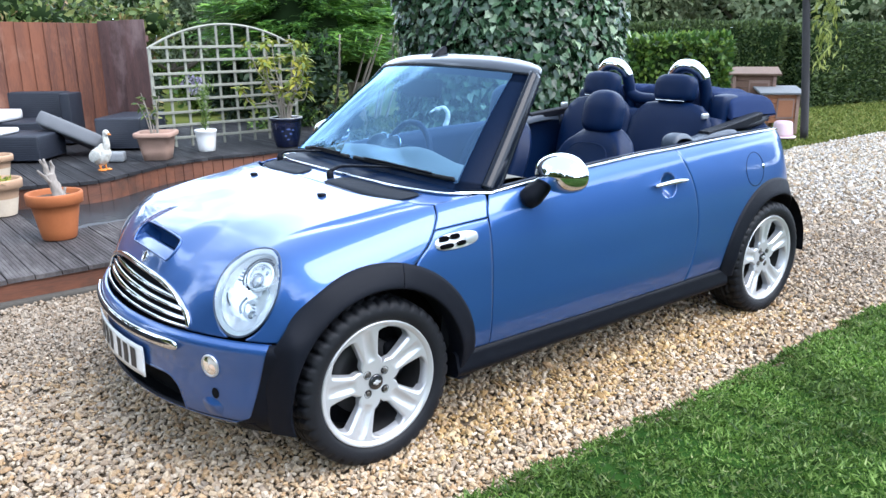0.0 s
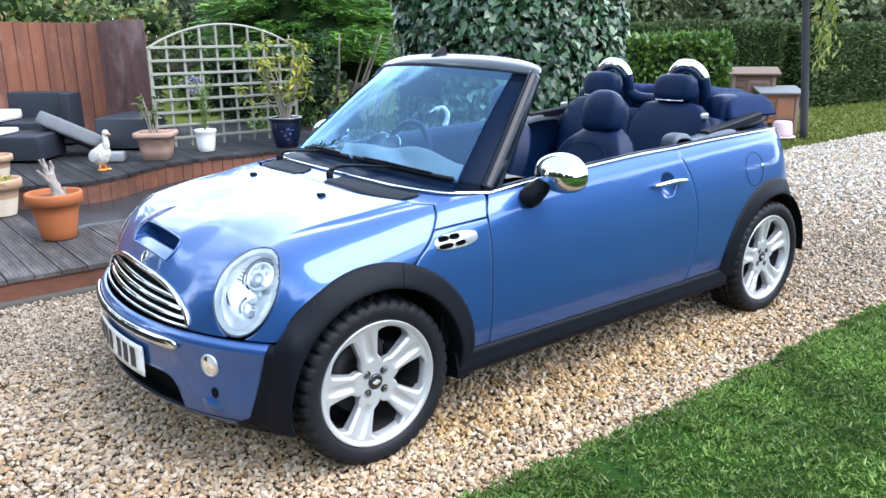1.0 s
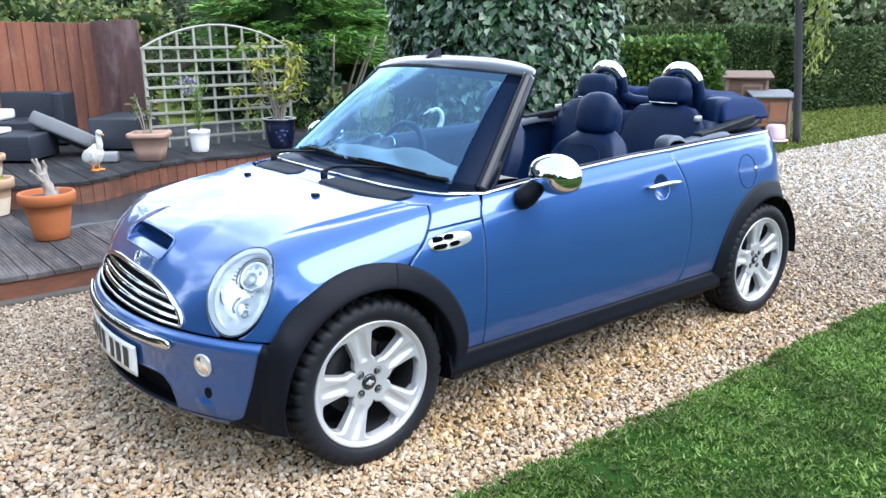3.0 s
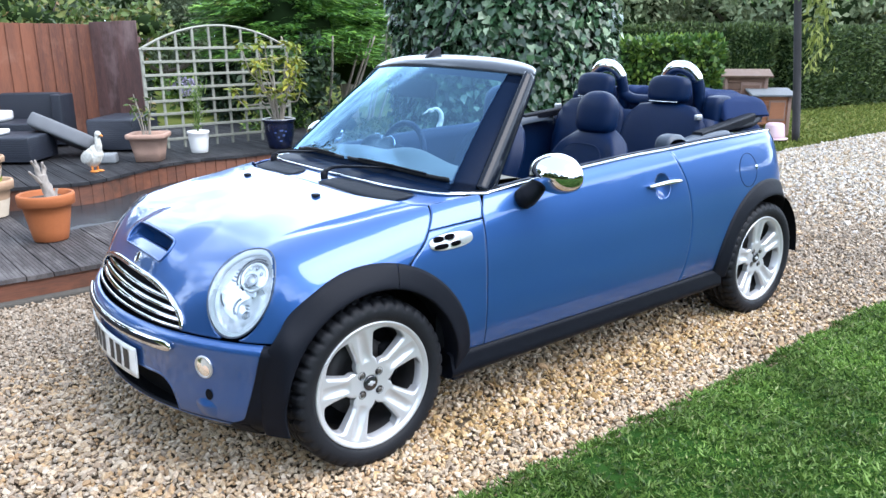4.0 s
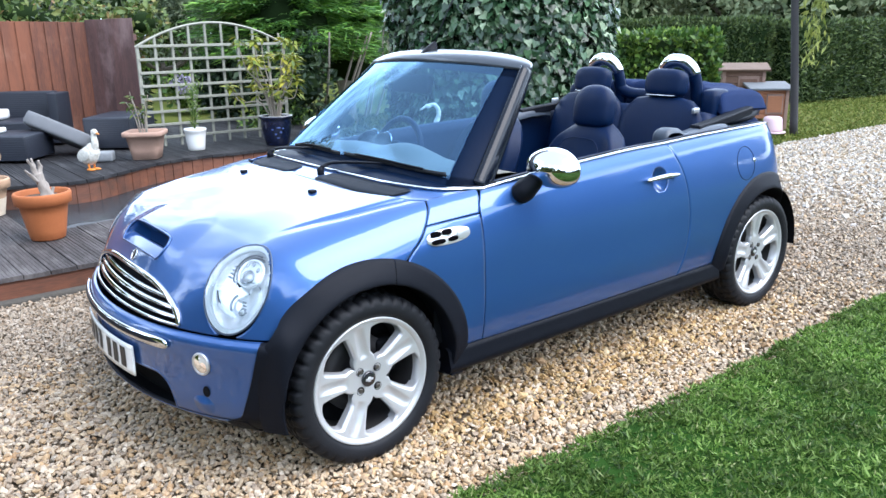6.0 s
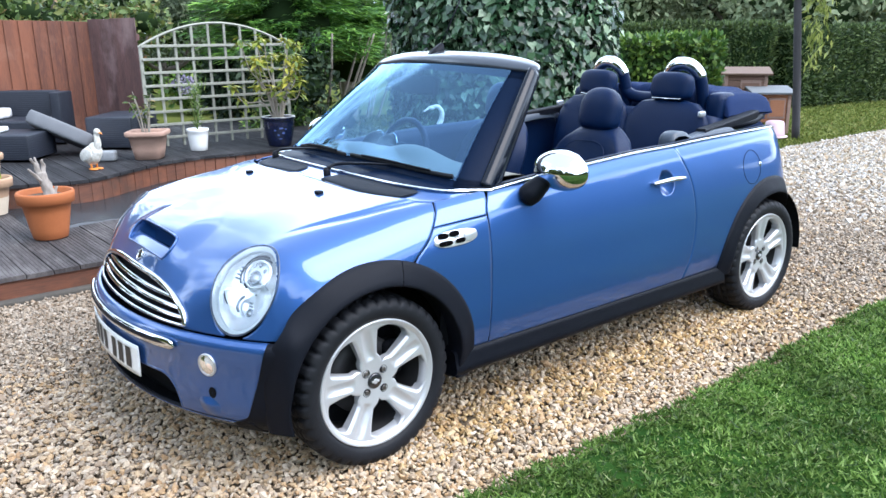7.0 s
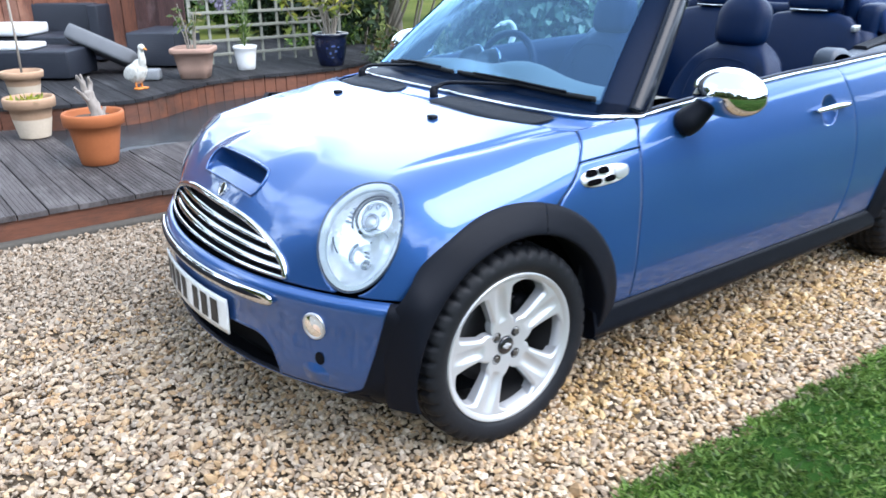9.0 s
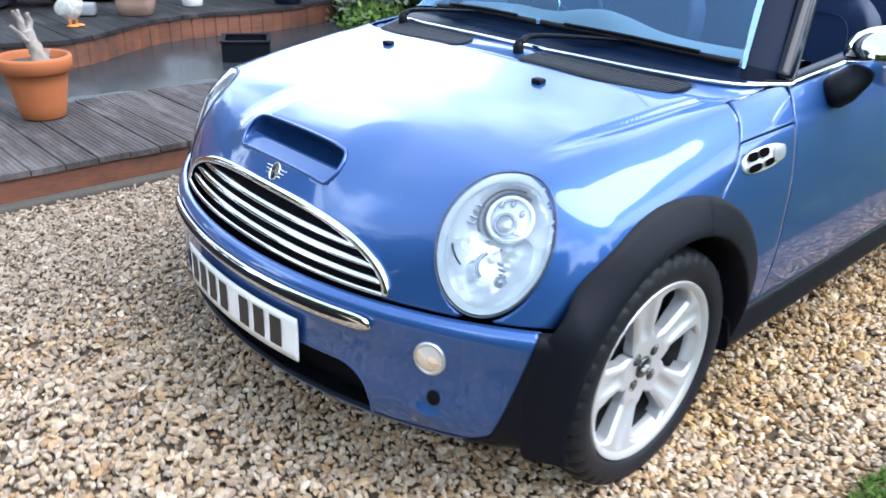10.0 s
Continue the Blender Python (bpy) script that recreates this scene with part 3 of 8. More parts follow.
def scatter_stones(x0, x1, y0, y1, gap, detail, inside, big=1.0):
    bx, by = np.arange(x0, x1, gap), np.arange(y0, y1, gap)
    X, Y = np.meshgrid(bx, by)
    X, Y = X.ravel() + rng.uniform(-0.5, 0.5, X.size) * gap, Y.ravel() + rng.uniform(-0.5, 0.5, Y.size) * gap
    ok = inside(X, Y)
    X, Y = X[ok], Y[ok]
    n = len(X)
    V, F = pebble(detail)
    size = gap * 0.70 * big * rng.lognormal(0, 0.27, n)
    sc = np.stack([size * rng.uniform(0.85, 1.35, n), size * rng.uniform(0.6, 0.95, n), size * rng.uniform(0.4, 0.68, n)], -1)
    bent = V[None] * (1 + rng.uniform(-0.36, 0.34, (n, len(V), 1)))
    W = np.einsum("nij,nkj->nki", rotations(n, 0.9), bent * sc[:, None])
    W += np.stack([X, Y, rng.uniform(-0.009, 0.010, n)], -1)[:, None]
    return W.reshape(-1, 3), (F[None] + (np.arange(n) * len(V))[:, None, None]).reshape(-1, 3)


def on_drive(X, Y):
    return (Y > lawn_edge(X) - 0.01) & (Y < 2.0)


def under_car(X, Y):
    return (X > -0.25) & (X < 2.6) & (np.abs(Y - 0.05) < 0.36)


def foliage(P, D, N, length, width, fold=0.25, shape="leaf", curl=0.15):
    """Leaves at P along D, facing N."""
    n = len(P)
    D = D / np.linalg.norm(D, axis=1, keepdims=True)
    S = np.cross(D, N)
    S /= np.maximum(np.linalg.norm(S, axis=1, keepdims=True), 1e-6)
    U = np.cross(S, D)
    L, W = np.broadcast_to(length, (n,))[:, None], np.broadcast_to(width, (n,))[:, None]
    if shape == "ivy":
        pts = [(0.0, 0, 0), (-0.12, 0.42, 0.1), (0.28, 0.52, 0.12), (0.55, 0.28, 0.08), (1.0, 0, -0.1), (0.55, -0.28, 0.08), (0.28, -0.52, 0.12), (-0.12, -0.42, 0.1)]
        fc = [(0, 2, 1), (0, 3, 2), (0, 4, 3), (0, 5, 4), (0, 6, 5), (0, 7, 6)]
    elif shape == "blade":
        pts = [(0, 0.5, 0), (0, -0.5, 0), (0.55, 0.4, 0.02), (0.55, -0.4, 0.02), (1.0, 0, -0.2)]
        fc = [(0, 1, 3), (0, 3, 2), (2, 3, 4)]
    else:
        pts = [(0, 0, 0), (0.45, 0.5, 0.25), (1.0, 0, -curl), (0.45, -0.5, 0.25), (0.5, 0, 0)]
        fc = [(0, 4, 1), (1, 4, 2), (0, 3, 4), (3, 2, 4)]
    V = np.stack([P + D * L * a + S * W * b + U * W * c * fold * 2 for a, b, c in pts], 1)
    F = (np.array(fc)[None] + (np.arange(n) * len(pts))[:, None, None]).reshape(-1, 3)
    return V.reshape(-1, 3), F


def unit(v):
    return v / np.maximum(np.linalg.norm(v, axis=-1, keepdims=True), 1e-9)


def leaf_mesh(name, *a, **k):
    return mesh(name, *foliage(*a, **k))


# ---- decks ----
DECK_Z, UPPER_Z = 0.150, 0.320
UPPER_EDGE = sample([(-3.2, 4.42), (-1.2, 4.36), (-0.65, 4.27), (-0.25, 4.13), (0.08, 4.03), (0.30, 4.02), (0.46, 4.09), (0.75, 4.31), (1.09, 4.53), (1.45, 4.63), (1.9, 4.63), (2.2, 4.62), (2.6, 4.72), (3.1, 4.95)], 160)


def upper_front(x):
    return np.interp(x, UPPER_EDGE[:, 0], UPPER_EDGE[:, 1])


lower_deck = tagged(empty("lower_deck", (0, 2, 0)), "low weathered timber deck with grooved boards and red-brown fascia", "deck", kind="structure")
upper_deck = tagged(empty("upper_deck", (0, 5, 0)), "raised dark timber deck with a curved front edge", "deck", kind="structure")


def plank(name, x0, x1, y0, y1, z, h, material, parent, skew=0.0, y0b=None):
    """One grooved deck board that runs along y."""
    ribs = 6
    w = x1 - x0
    prof = [(0, -h), (0, -0.003), (0.003, 0.0)]
    for k in range(1, ribs):
        c = w * k / ribs
        prof += [(c - 0.005, 0.0), (c - 0.0025, -0.0028), (c + 0.0025, -0.0028), (c + 0.005, 0.0)]
    prof += [(w - 0.003, 0.0), (w, -0.003), (w, -h)]
    pr = np.array(prof)
    y0b = y0 if y0b is None else y0b
    V = []
    for u, end in ((0, "front"), (1, "back")):
        f = pr[:, 0] / w
        yy = (y0 + (y0b - y0) * f) if u == 0 else np.full(len(pr), y1)
        V.append(np.stack([x0 + pr[:, 0] + skew * (yy - 2.0), yy, z + pr[:, 1]], -1))
    k = len(pr)
    V = np.concatenate(V)
    me = bpy.data.meshes.new(name)
    faces = [(i, i + 1, k + i + 1, k + i) for i in range(k - 1)] + [tuple(range(k))[::-1], tuple(range(k, 2 * k))]
    me.from_pydata((V - np.array(parent.location)).tolist(), [], [f[::-1] for f in faces])
    me.update()
    return part(name, me, material, parent, smooth=False)


bw = 0.145
for k in range(int(5.4 / bw)):
    x0 = -3.2 + k * bw
    back = 3.05 + 0.03 * math.sin(x0 * 5) if x0 > -0.42 else float(upper_front(x0)) + 0.05
    plank("board", x0, x0 + bw - 0.006, 1.955, back, DECK_Z + 0.002 * math.sin(k * 2.3), 0.028, DECK_WOOD, lower_deck, -0.028)
part("fascia", block((5.35, 0.028, 0.125), (-0.50, 1.985 - 2, 0.058), 0.004), FASCIA_WOOD, lower_deck, "red-brown fascia board", smooth=False)
part("frame", block((5.2, 1.0, 0.10), (-0.50, 0.55, 0.06), 0.004), DARK, lower_deck, smooth=False)
part("frame", block((2.6, 0.9, 0.10), (-1.80, 1.3, 0.06), 0.004), DARK, lower_deck, smooth=False)
kerb = part("edging", block((5.6, 0.07, 0.06), (-0.5, 1.93, -0.004), 0.015), CONCRETE)
tagged(kerb, "low concrete edging along the deck", "edging", kind="structure")

for k in range(int(7.4 / 0.15)):
    x0 = -3.6 + k * 0.15
    f0, f1 = float(upper_front(x0)) - 0.02, float(upper_front(x0 + 0.15)) - 0.02
    if x0 > 3.05:
        f0 = f1 = 4.95 + (x0 - 3.05) * 0.5
    plank("board", x0, x0 + 0.144, f0, 7.8, UPPER_Z + 0.0015 * math.sin(k * 1.7), 0.028, DECK_DARK, upper_deck, 0.0, f1)
fas = sample(UPPER_EDGE, 62)
for a, b in zip(fas[:-1], fas[1:]):
    d = b - a
    n = np.array([d[1], -d[0]]) / np.hypot(*d)
    ln = np.hypot(*d) - 0.004
    mid = (a + b) / 2 + n * (-0.012 + 0.003 * rng.uniform(-1, 1))
    turn = Matrix.Rotation(math.atan2(d[1], d[0]), 4, "Z")
    part("fascia_board", block((ln, 0.02, 0.285), (mid[0], mid[1] - 5, 0.150), 0.003, 1, turn), FASCIA_WOOD, upper_deck, smooth=False)
px = np.linspace(-3.3, 3.3, 60)
pv = np.stack([np.stack([px, upper_front(px) + 0.03, np.full(60, 0.14)], -1), np.stack([px, np.full(60, 7.8), np.full(60, 0.14)], -1)], 1)
part("frame", mesh("frame", (pv - np.array([0, 5, 0])).reshape(-1, 3), quads(60, 2)), DARK, upper_deck)

# Pond between the decks
pond_x = np.linspace(-0.6, 3.3, 60)
pv = np.stack([np.stack([pond_x, np.full(60, 2.9), np.full(60, 0.124)], -1), np.stack([pond_x, upper_front(pond_x) + 0.02, np.full(60, 0.124)], -1)], 1)
pond = tagged(part("pond_water", mesh("pond_water", pv.reshape(-1, 3), quads(60, 2)), WATER), "dark still pond water between the decks", "pond", kind="structure")
lv = np.stack([np.stack([pond_x, np.full(60, y), z + 0.007 * np.sin(pond_x * 9 + y * 14) + 0.004 * np.sin(pond_x * 23 - y * 31)], -1) for y, z in ((3.02, 0.136), (3.08, 0.138), (3.14, 0.134), (3.2, 0.126), (3.28, 0.105))], 1)
tagged(part("pond_liner", mesh("pond_liner", lv.reshape(-1, 3), quads(60, 5)), LINER), "wrinkled grey pond liner at the water's edge", "pond liner", kind="structure")


# ---- fence and trellis ----
fence = tagged(empty("fence", (0.6, 7.5, 0)), "red-brown upright board fence behind the deck", "fence")


def fence_run(a, b, z0, top_a, top_b, width, material, name):
    a, b = np.array(a, float), np.array(b, float)
    ln = np.hypot(*(b - a))
    n = max(1, int(round(ln / width)))
    ang = math.atan2(b[1] - a[1], b[0] - a[0])
    for k in range(n):
        c = a + (b - a) * (k + 0.5) / n
        h = top_a + (top_b - top_a) * (k + 0.5) / n + rng.uniform(-0.008, 0.008)
        turn = Matrix.Rotation(ang, 4, "Z") @ Matrix.Rotation(radians(7), 4, "Z")
        part("board", block((ln / n + 0.012, 0.016, h - z0), (c[0] - 0.6, c[1] - 7.5, (h + z0) / 2), 0.003, 1, turn), material, fence, smooth=False)
    mid = (a + b) / 2
    for z in (z0 + 0.25, (z0 + top_a) / 2, top_a - 0.2):
        part("rail", block((ln, 0.04, 0.07), (mid[0] - 0.6 - 0.04 * math.sin(ang), mid[1] - 7.5 + 0.04 * math.cos(ang), z), 0.003, 1, Matrix.Rotation(ang, 4, "Z")), material, fence, smooth=False)


fence_run((-3.2, 7.15), (1.255, 7.15), 0.30, 1.668, 1.662, 0.150, FENCE_WOOD, "board")
# Return panel, turned from the sun, in the shade-coloured wood
fence_run((1.265, 7.15), (1.580, 6.50), 0.30, 1.672, 1.690, 0.165, FENCE_SHADE, "board")

trellis = tagged(empty("trellis", (2.17, 5.6, UPPER_Z)), "grey arched square lattice trellis standing on the deck", "trellis")
TX0, TX1 = -0.835, 0.835


def trellis_top(x):
    return 1.06 + 0.235 * (1 - (x / 0.835) ** 2)


for k in range(10):
    x = TX0 + (TX1 - TX0) * k / 9
    h = float(trellis_top(x))
    thickn = 0.034 if k in (0, 9) else 0.027
    part("upright", block((thickn, 0.022, h), (x, 0, h / 2), 0.003, 1), TRELLIS_WOOD, trellis, smooth=False)
for k in range(8):
    z = 0.10 + 0.137 * k
    hw = 0.835 if z < 1.06 else 0.835 * math.sqrt(max(0.0, 1 - (z - 1.06) / 0.235))
    part("crossbar", block((2 * hw, 0.016, 0.029), (0, -0.020, z), 0.003, 1), TRELLIS_WOOD, trellis, smooth=False)
ax = np.linspace(TX0 - 0.02, TX1 + 0.02, 40)
V, F = tube(np.stack([ax, 0 * ax, trellis_top(ax)], -1), 0.014, 4)
part("arched_rail", from_vf("arched_rail", V, F), TRELLIS_WOOD, trellis, smooth=False)

# ---- the car: body surface ----
HUB_Z, WHEELBASE, TYRE_R, RIM_R = 0.300, 2.465, 0.306, 0.229


def smax(a, b, k):
    h = np.maximum(k - np.abs(a - b), 0)
    return np.maximum(a, b) + h * h / (4 * k)


def nose(y):
    """The front's plan curve."""
    y = np.abs(y)
    return -0.635 + 0.36 * y**2 + 0.15 * y**4


def half_width(x, z):
    w = spl(x, [-0.7, -0.2, 0.3, 1.2, 2.0, 2.5, 2.8, 3.1], [0.765, 0.800, 0.808, 0.815, 0.812, 0.795, 0.745, 0.64])
    w = w - 0.55 * np.maximum(z - 0.60, 0) ** 2 - 0.55 * np.maximum(0.52 - z, 0) ** 2
    return w


def top_height(x, y):
    c = spl(x, [-0.6, -0.45, -0.3, 0.0, 0.3, 0.6, 3.0], [0.10, 0.08, 0.06, 0.06, 0.06, 0.06, 0.04])
    t = spl(x, [-0.60, -0.54, -0.50, -0.45, -0.40, -0.28, -0.10, 0.08, 0.20, 0.33, 0.52, 0.95, 1.3, 1.75, 2.45, 2.75, 3.1],
            [0.580, 0.648, 0.690, 0.730, 0.762, 0.815, 0.856, 0.884, 0.903, 0.918, 0.932, 0.960, 0.982, 0.998, 1.015, 1.005, 0.95])
    return t - c * np.abs(y) ** 2


def body(P):
    """Below nought inside the body."""
    x, y, z = P[..., 0], np.abs(P[..., 1]), P[..., 2]
    k = spl(x, [-0.6, -0.2, 0.2, 0.5, 0.9, 3.0], [0.16, 0.20, 0.17, 0.12, 0.075, 0.075])
    f = smax(y - half_width(x, z), z - top_height(x, y), k)
    front = nose(y) + 0.028 + 0.30 * np.maximum(z - 0.53, 0) - x
    rear = x - (2.97 - 0.30 * y**2 - 0.22 * y**4 - 0.35 * np.maximum(z - 0.72, 0))
    return smax(smax(f, front, 0.10), rear, 0.14)


def onto(P, n=14):
    """Moves points onto the body's surface."""
    P = np.array(P, float)
    e = 1e-4
    for _ in range(n):
        f = body(P)
        g = np.stack([(body(P + np.eye(3)[i] * e) - f) / e for i in range(3)], -1)
        P = P - np.clip(f, -0.05, 0.05)[..., None] * g / np.maximum((g * g).sum(-1, keepdims=True), 1e-6)
    return P


def normals_at(P):
    e = 1e-4
    f = body(P)
    g = np.stack([(body(P + np.eye(3)[i] * e) - f) / e for i in range(3)], -1)
    return g / np.linalg.norm(g, axis=-1, keepdims=True)


def side_y(x, z, sign=-1):
    """The body's side at (x, z)."""
    x, z = np.broadcast_arrays(np.asarray(x, float), np.asarray(z, float))
    lo, hi = np.full(x.shape, 0.2), np.full(x.shape, 0.95)
    for _ in range(30):
        m = (lo + hi) / 2
        inside = body(np.stack([x, m, z], -1)) < 0
        lo, hi = np.where(inside, m, lo), np.where(inside, hi, m)
    return sign * lo


def coons(c0, c1, d0, d1):
    """A patch between four curves: c0 and c1 run along u, d0 and d1 along v."""
    nu, nv = len(c0), len(d0)
    u, v = np.linspace(0, 1, nu)[:, None, None], np.linspace(0, 1, nv)[None, :, None]
    ruled = (1 - v) * c0[:, None] + v * c1[:, None] + (1 - u) * d0[None] + u * d1[None]
    corner = (1 - u) * (1 - v) * c0[0] + u * (1 - v) * c0[-1] + (1 - u) * v * c1[0] + u * v * c1[-1]
    return ruled - corner


def mirrored(V):
    return np.asarray(V) * (1, -1, 1)


def facing(V, F, way=None):
    """Turns the faces of a skin so that they look outwards from the body."""
    a, b, c = V[F[:, 0]], V[F[:, 1]], V[F[:, 2]]
    n = np.cross(b - a, c - a)
    mid = (a + c) / 2
    out = normals_at(mid)
    return F if (n * out).sum() > 0 else flip(F)


def skin(name, P, keep=None, label="", material=None, depth=0.006, push=0.0):
    """A body panel from a grid of points on the surface."""
    nu, nv = P.shape[:2]
    V = P.reshape(-1, 3)
    if push:
        V = V + normals_at(V) * push
    F = quads(nu, nv)
    F = facing(V, F)
    if keep is not None:
        F = F[keep(V[F].mean(1))]
    ob = part(name, mesh(name, V, F), material or PAINT, car, label)
    return thick(ob, depth)


car = tagged(empty("car"), "metallic blue two-door convertible with its roof folded, parked on gravel", "car")

# Headlight frame: its centre, its long axis, its short axis and the way it looks
LAMP_C = Vector((-0.372, -0.612, 0.668))
LAMP_U = Vector((0.60, 0.13, 0.79)).normalized()
LAMP_N = Vector((-0.72, -0.36, 0.60))
LAMP_N = (LAMP_N - LAMP_U * LAMP_N.dot(LAMP_U)).normalized()
LAMP_W = LAMP_U.cross(LAMP_N).normalized()
LAMP_A, LAMP_B = 0.156, 0.112


def lamp_coords(V):
    q = np.asarray(V) * (1, 1, 1)
    q[:, 1] = -np.abs(q[:, 1])
    d = q - np.array(LAMP_C)
    return d @ np.array(LAMP_U), d @ np.array(LAMP_W), d @ np.array(LAMP_N)


# Grille: upper edge and lower edge as heights over y
GRILLE_HALF = 0.452


def grille_top(y):
    y = np.abs(y) / GRILLE_HALF
    return 0.536 + 0.112 * np.sqrt(np.clip(1 - y ** 3.2, 0, 1))


def in_grille(V):
    return (np.abs(V[:, 1]) < GRILLE_HALF - 0.004) & (V[:, 2] < grille_top(V[:, 1]) - 0.004) & (V[:, 0] < -0.3)


ARCH_R = 0.405


def arch_line(hub_x, d0, d1, r, n):
    a = np.radians(np.linspace(d0, d1, n))
    x, z = hub_x + r * np.cos(a), HUB_Z + r * np.sin(a)
    return np.stack([x, side_y(x, z), z], -1)


# Bonnet: a clamshell with the wing tops
NU, NV = 170, 290
left = np.concatenate([
    arch_line(0.0, 146, 72, ARCH_R, 40),
    sample([(0.150, -0.80, 0.700), (0.222, -0.79, 0.760), (0.262, -0.772, 0.806), (0.295, -0.735, 0.840), (0.318, -0.690, 0.868)], 30)])
left = sample(left, NU)
front_y = np.linspace(-0.752, 0.752, NV)
front_e = np.stack([nose(front_y) + 0.028, front_y, np.full(NV, 0.528)], -1)
front_e[0], front_e[-1] = left[0], mirrored(left[0])
rear_e = sample([left[-1], (0.238, -0.60, 0.872), (0.178, -0.42, 0.88), (0.165, -0.22, 0.89), (0.165, 0.0, 0.895), (0.165, 0.22, 0.89), (0.178, 0.42, 0.88), (0.238, 0.60, 0.872), mirrored(left[-1])], NV)
bonnet_P = onto(coons(left, mirrored(left), front_e, rear_e))


def cut(P, distance, reach):
    """Moves the points next to a hole's outline onto it, so that the hole has a clean edge."""
    V = P.reshape(-1, 3).copy()
    near_edge = np.abs(distance(V)) < reach
    W = V[near_edge]
    for _ in range(5):
        d = distance(W)
        g = np.stack([(distance(W + np.eye(3)[i] * 1e-4) - d) / 1e-4 for i in range(3)], -1)
        W = onto(W - d[:, None] * g / np.maximum((g * g).sum(1, keepdims=True), 1e-6), 4)
    V[near_edge] = W
    return V.reshape(P.shape)


def lamp_edge(V):
    a, b, c = lamp_coords(V)
    return np.where(np.abs(c) < 0.15, (np.sqrt((a / LAMP_A) ** 2 + (b / LAMP_B) ** 2) - 1.0) * LAMP_B, 1.0)


SLOT_X, SLOT_Y, SLOT_H = -0.456, 0.170, 0.0345


def slot_edge(V):
    """Distance from the air scoop's slot, seen from above."""
    y = np.maximum(np.abs(V[:, 1]) - SLOT_Y, 0)
    return np.where(V[:, 2] > 0.6, np.hypot(V[:, 0] - SLOT_X, y) - SLOT_H, 1.0)


def cup_edge(V):
    return np.hypot(V[:, 0] - 1.568, V[:, 2] - 0.806) - 0.055


def scoop_bulge(V):
    """How far the air scoop swells out of the bonnet: a rounded bar with a longer tail."""
    y = np.maximum(np.abs(V[:, 1]) - 0.130, 0)
    x = V[:, 0] + 0.436
    d = np.sqrt((np.where(x > 0, x / 0.200, x / 0.095)) ** 2 + (y / 0.190) ** 2)
    t = np.clip(1 - d, 0, 1)
    t = t * t * (3 - 2 * t)
    return 0.026 * t * (V[:, 2] > 0.6)


def bonnet_crease(V):
    """The soft channel outside the bonnet's raised middle, deepening towards the windscreen."""
    s = np.abs(V[:, 1]) - (0.600 + 0.19 * V[:, 0])
    t = np.clip((V[:, 0] + 0.24) / 0.26, 0, 1)
    return -0.0090 * t * t * (3 - 2 * t) * np.exp(-np.where(s > 0, s / 0.030, s / 0.007) ** 2)


SCOOP_WAY = np.array([-0.30, 0, 1.0])
V = cut(cut(bonnet_P, lamp_edge, 0.0042), slot_edge, 0.0036).reshape(-1, 3)
F = facing(V, quads(NU, NV))
C = V[F].mean(1)
F = F[~((lamp_edge(C) < 0) | in_grille(C) | (slot_edge(C) < 0))]
V = V + SCOOP_WAY * scoop_bulge(V)[:, None] + np.array([0, 0, 1.0]) * bonnet_crease(V)[:, None]
bonnet = thick(part("bonnet", mesh("bonnet", V, F), PAINT, car, "blue clamshell bonnet with an air scoop"), 0.005)

# Side panels, doors and rear quarters
def side_patch(c0, c1, d0, d1):
    return onto(coons(c0, c1, d0, d1))


def on_side(pts):
    p = np.asarray(pts, float)
    return np.stack([p[:, 0], side_y(p[:, 0], p[:, 1]), p[:, 1]], -1)


door_front = sample([(0.508, 0.318), (0.505, 0.5), (0.505, 0.70), (0.508, 0.82), (0.530, 0.862), (0.552, 0.885)], 110)
door_rear = sample([(1.735, 0.318), (1.765, 0.42), (1.783, 0.58), (1.755, 0.78), (1.700, 0.90), (1.680, 0.948)], 110)
belt_line = [(0.552, 0.885), (0.80, 0.905), (1.10, 0.926), (1.40, 0.941), (1.680, 0.948)]
lower = np.stack([np.linspace(0.512, 1.731, 90), np.full(90, 0.318)], -1)
gap = np.array([0.0009, 0])
df, dr = on_side(door_front + gap), on_side(door_rear - gap)
door_lo = on_side(sample([door_front[0] + gap, (1.0, 0.318), door_rear[0] - gap], 220))
door_hi = on_side(sample([door_front[-1] + gap, *belt_line[1:-1], door_rear[-1] - gap], 220))
door_P = cut(side_patch(door_lo, door_hi, df, dr), cup_edge, 0.0035)

wing_left = np.concatenate([arch_line(0.0, 2, 68, ARCH_R, 40), on_side([(0.172, 0.712), (0.226, 0.757), (0.264, 0.800)])])
wing_left = sample(wing_left, 60)
wr = on_side(sample([(0.505, 0.318), (0.502, 0.5), (0.5025, 0.70), (0.5015, 0.812)], 60))
wing_P = side_patch(sample([wing_left[0], wr[0]], 30), sample([wing_left[-1], wr[-1]], 30), wing_left, wr)
ul = onto(np.array(sample([(0.264, -0.77, 0.803), (0.300, -0.735, 0.842), (0.325, -0.69, 0.868)], 20)))
ur = onto(np.array(sample([(0.5015, -0.78, 0.8150), (0.522, -0.755, 0.858), (0.545, -0.71, 0.884)], 20)))
cowl_P = side_patch(sample([ul[0], ur[0]], 30), sample([ul[-1], (0.43, -0.70, 0.878), ur[-1]], 30), ul, ur)

q_front = on_side(sample(door_rear + gap, 60))
q_top = np.concatenate([on_side(sample([door_rear[-1] + gap, (1.95, 0.957), (2.2, 0.962), (2.45, 0.965), (2.60, 0.962)], 60)), onto(np.array([(2.70, -0.66, 0.958), (2.79, -0.57, 0.955), (2.85, -0.44, 0.953)]))])
q_top = sample(q_top[[0, 10, 20, 30, 40, 50, 59, 60, 61, 62]], 80)
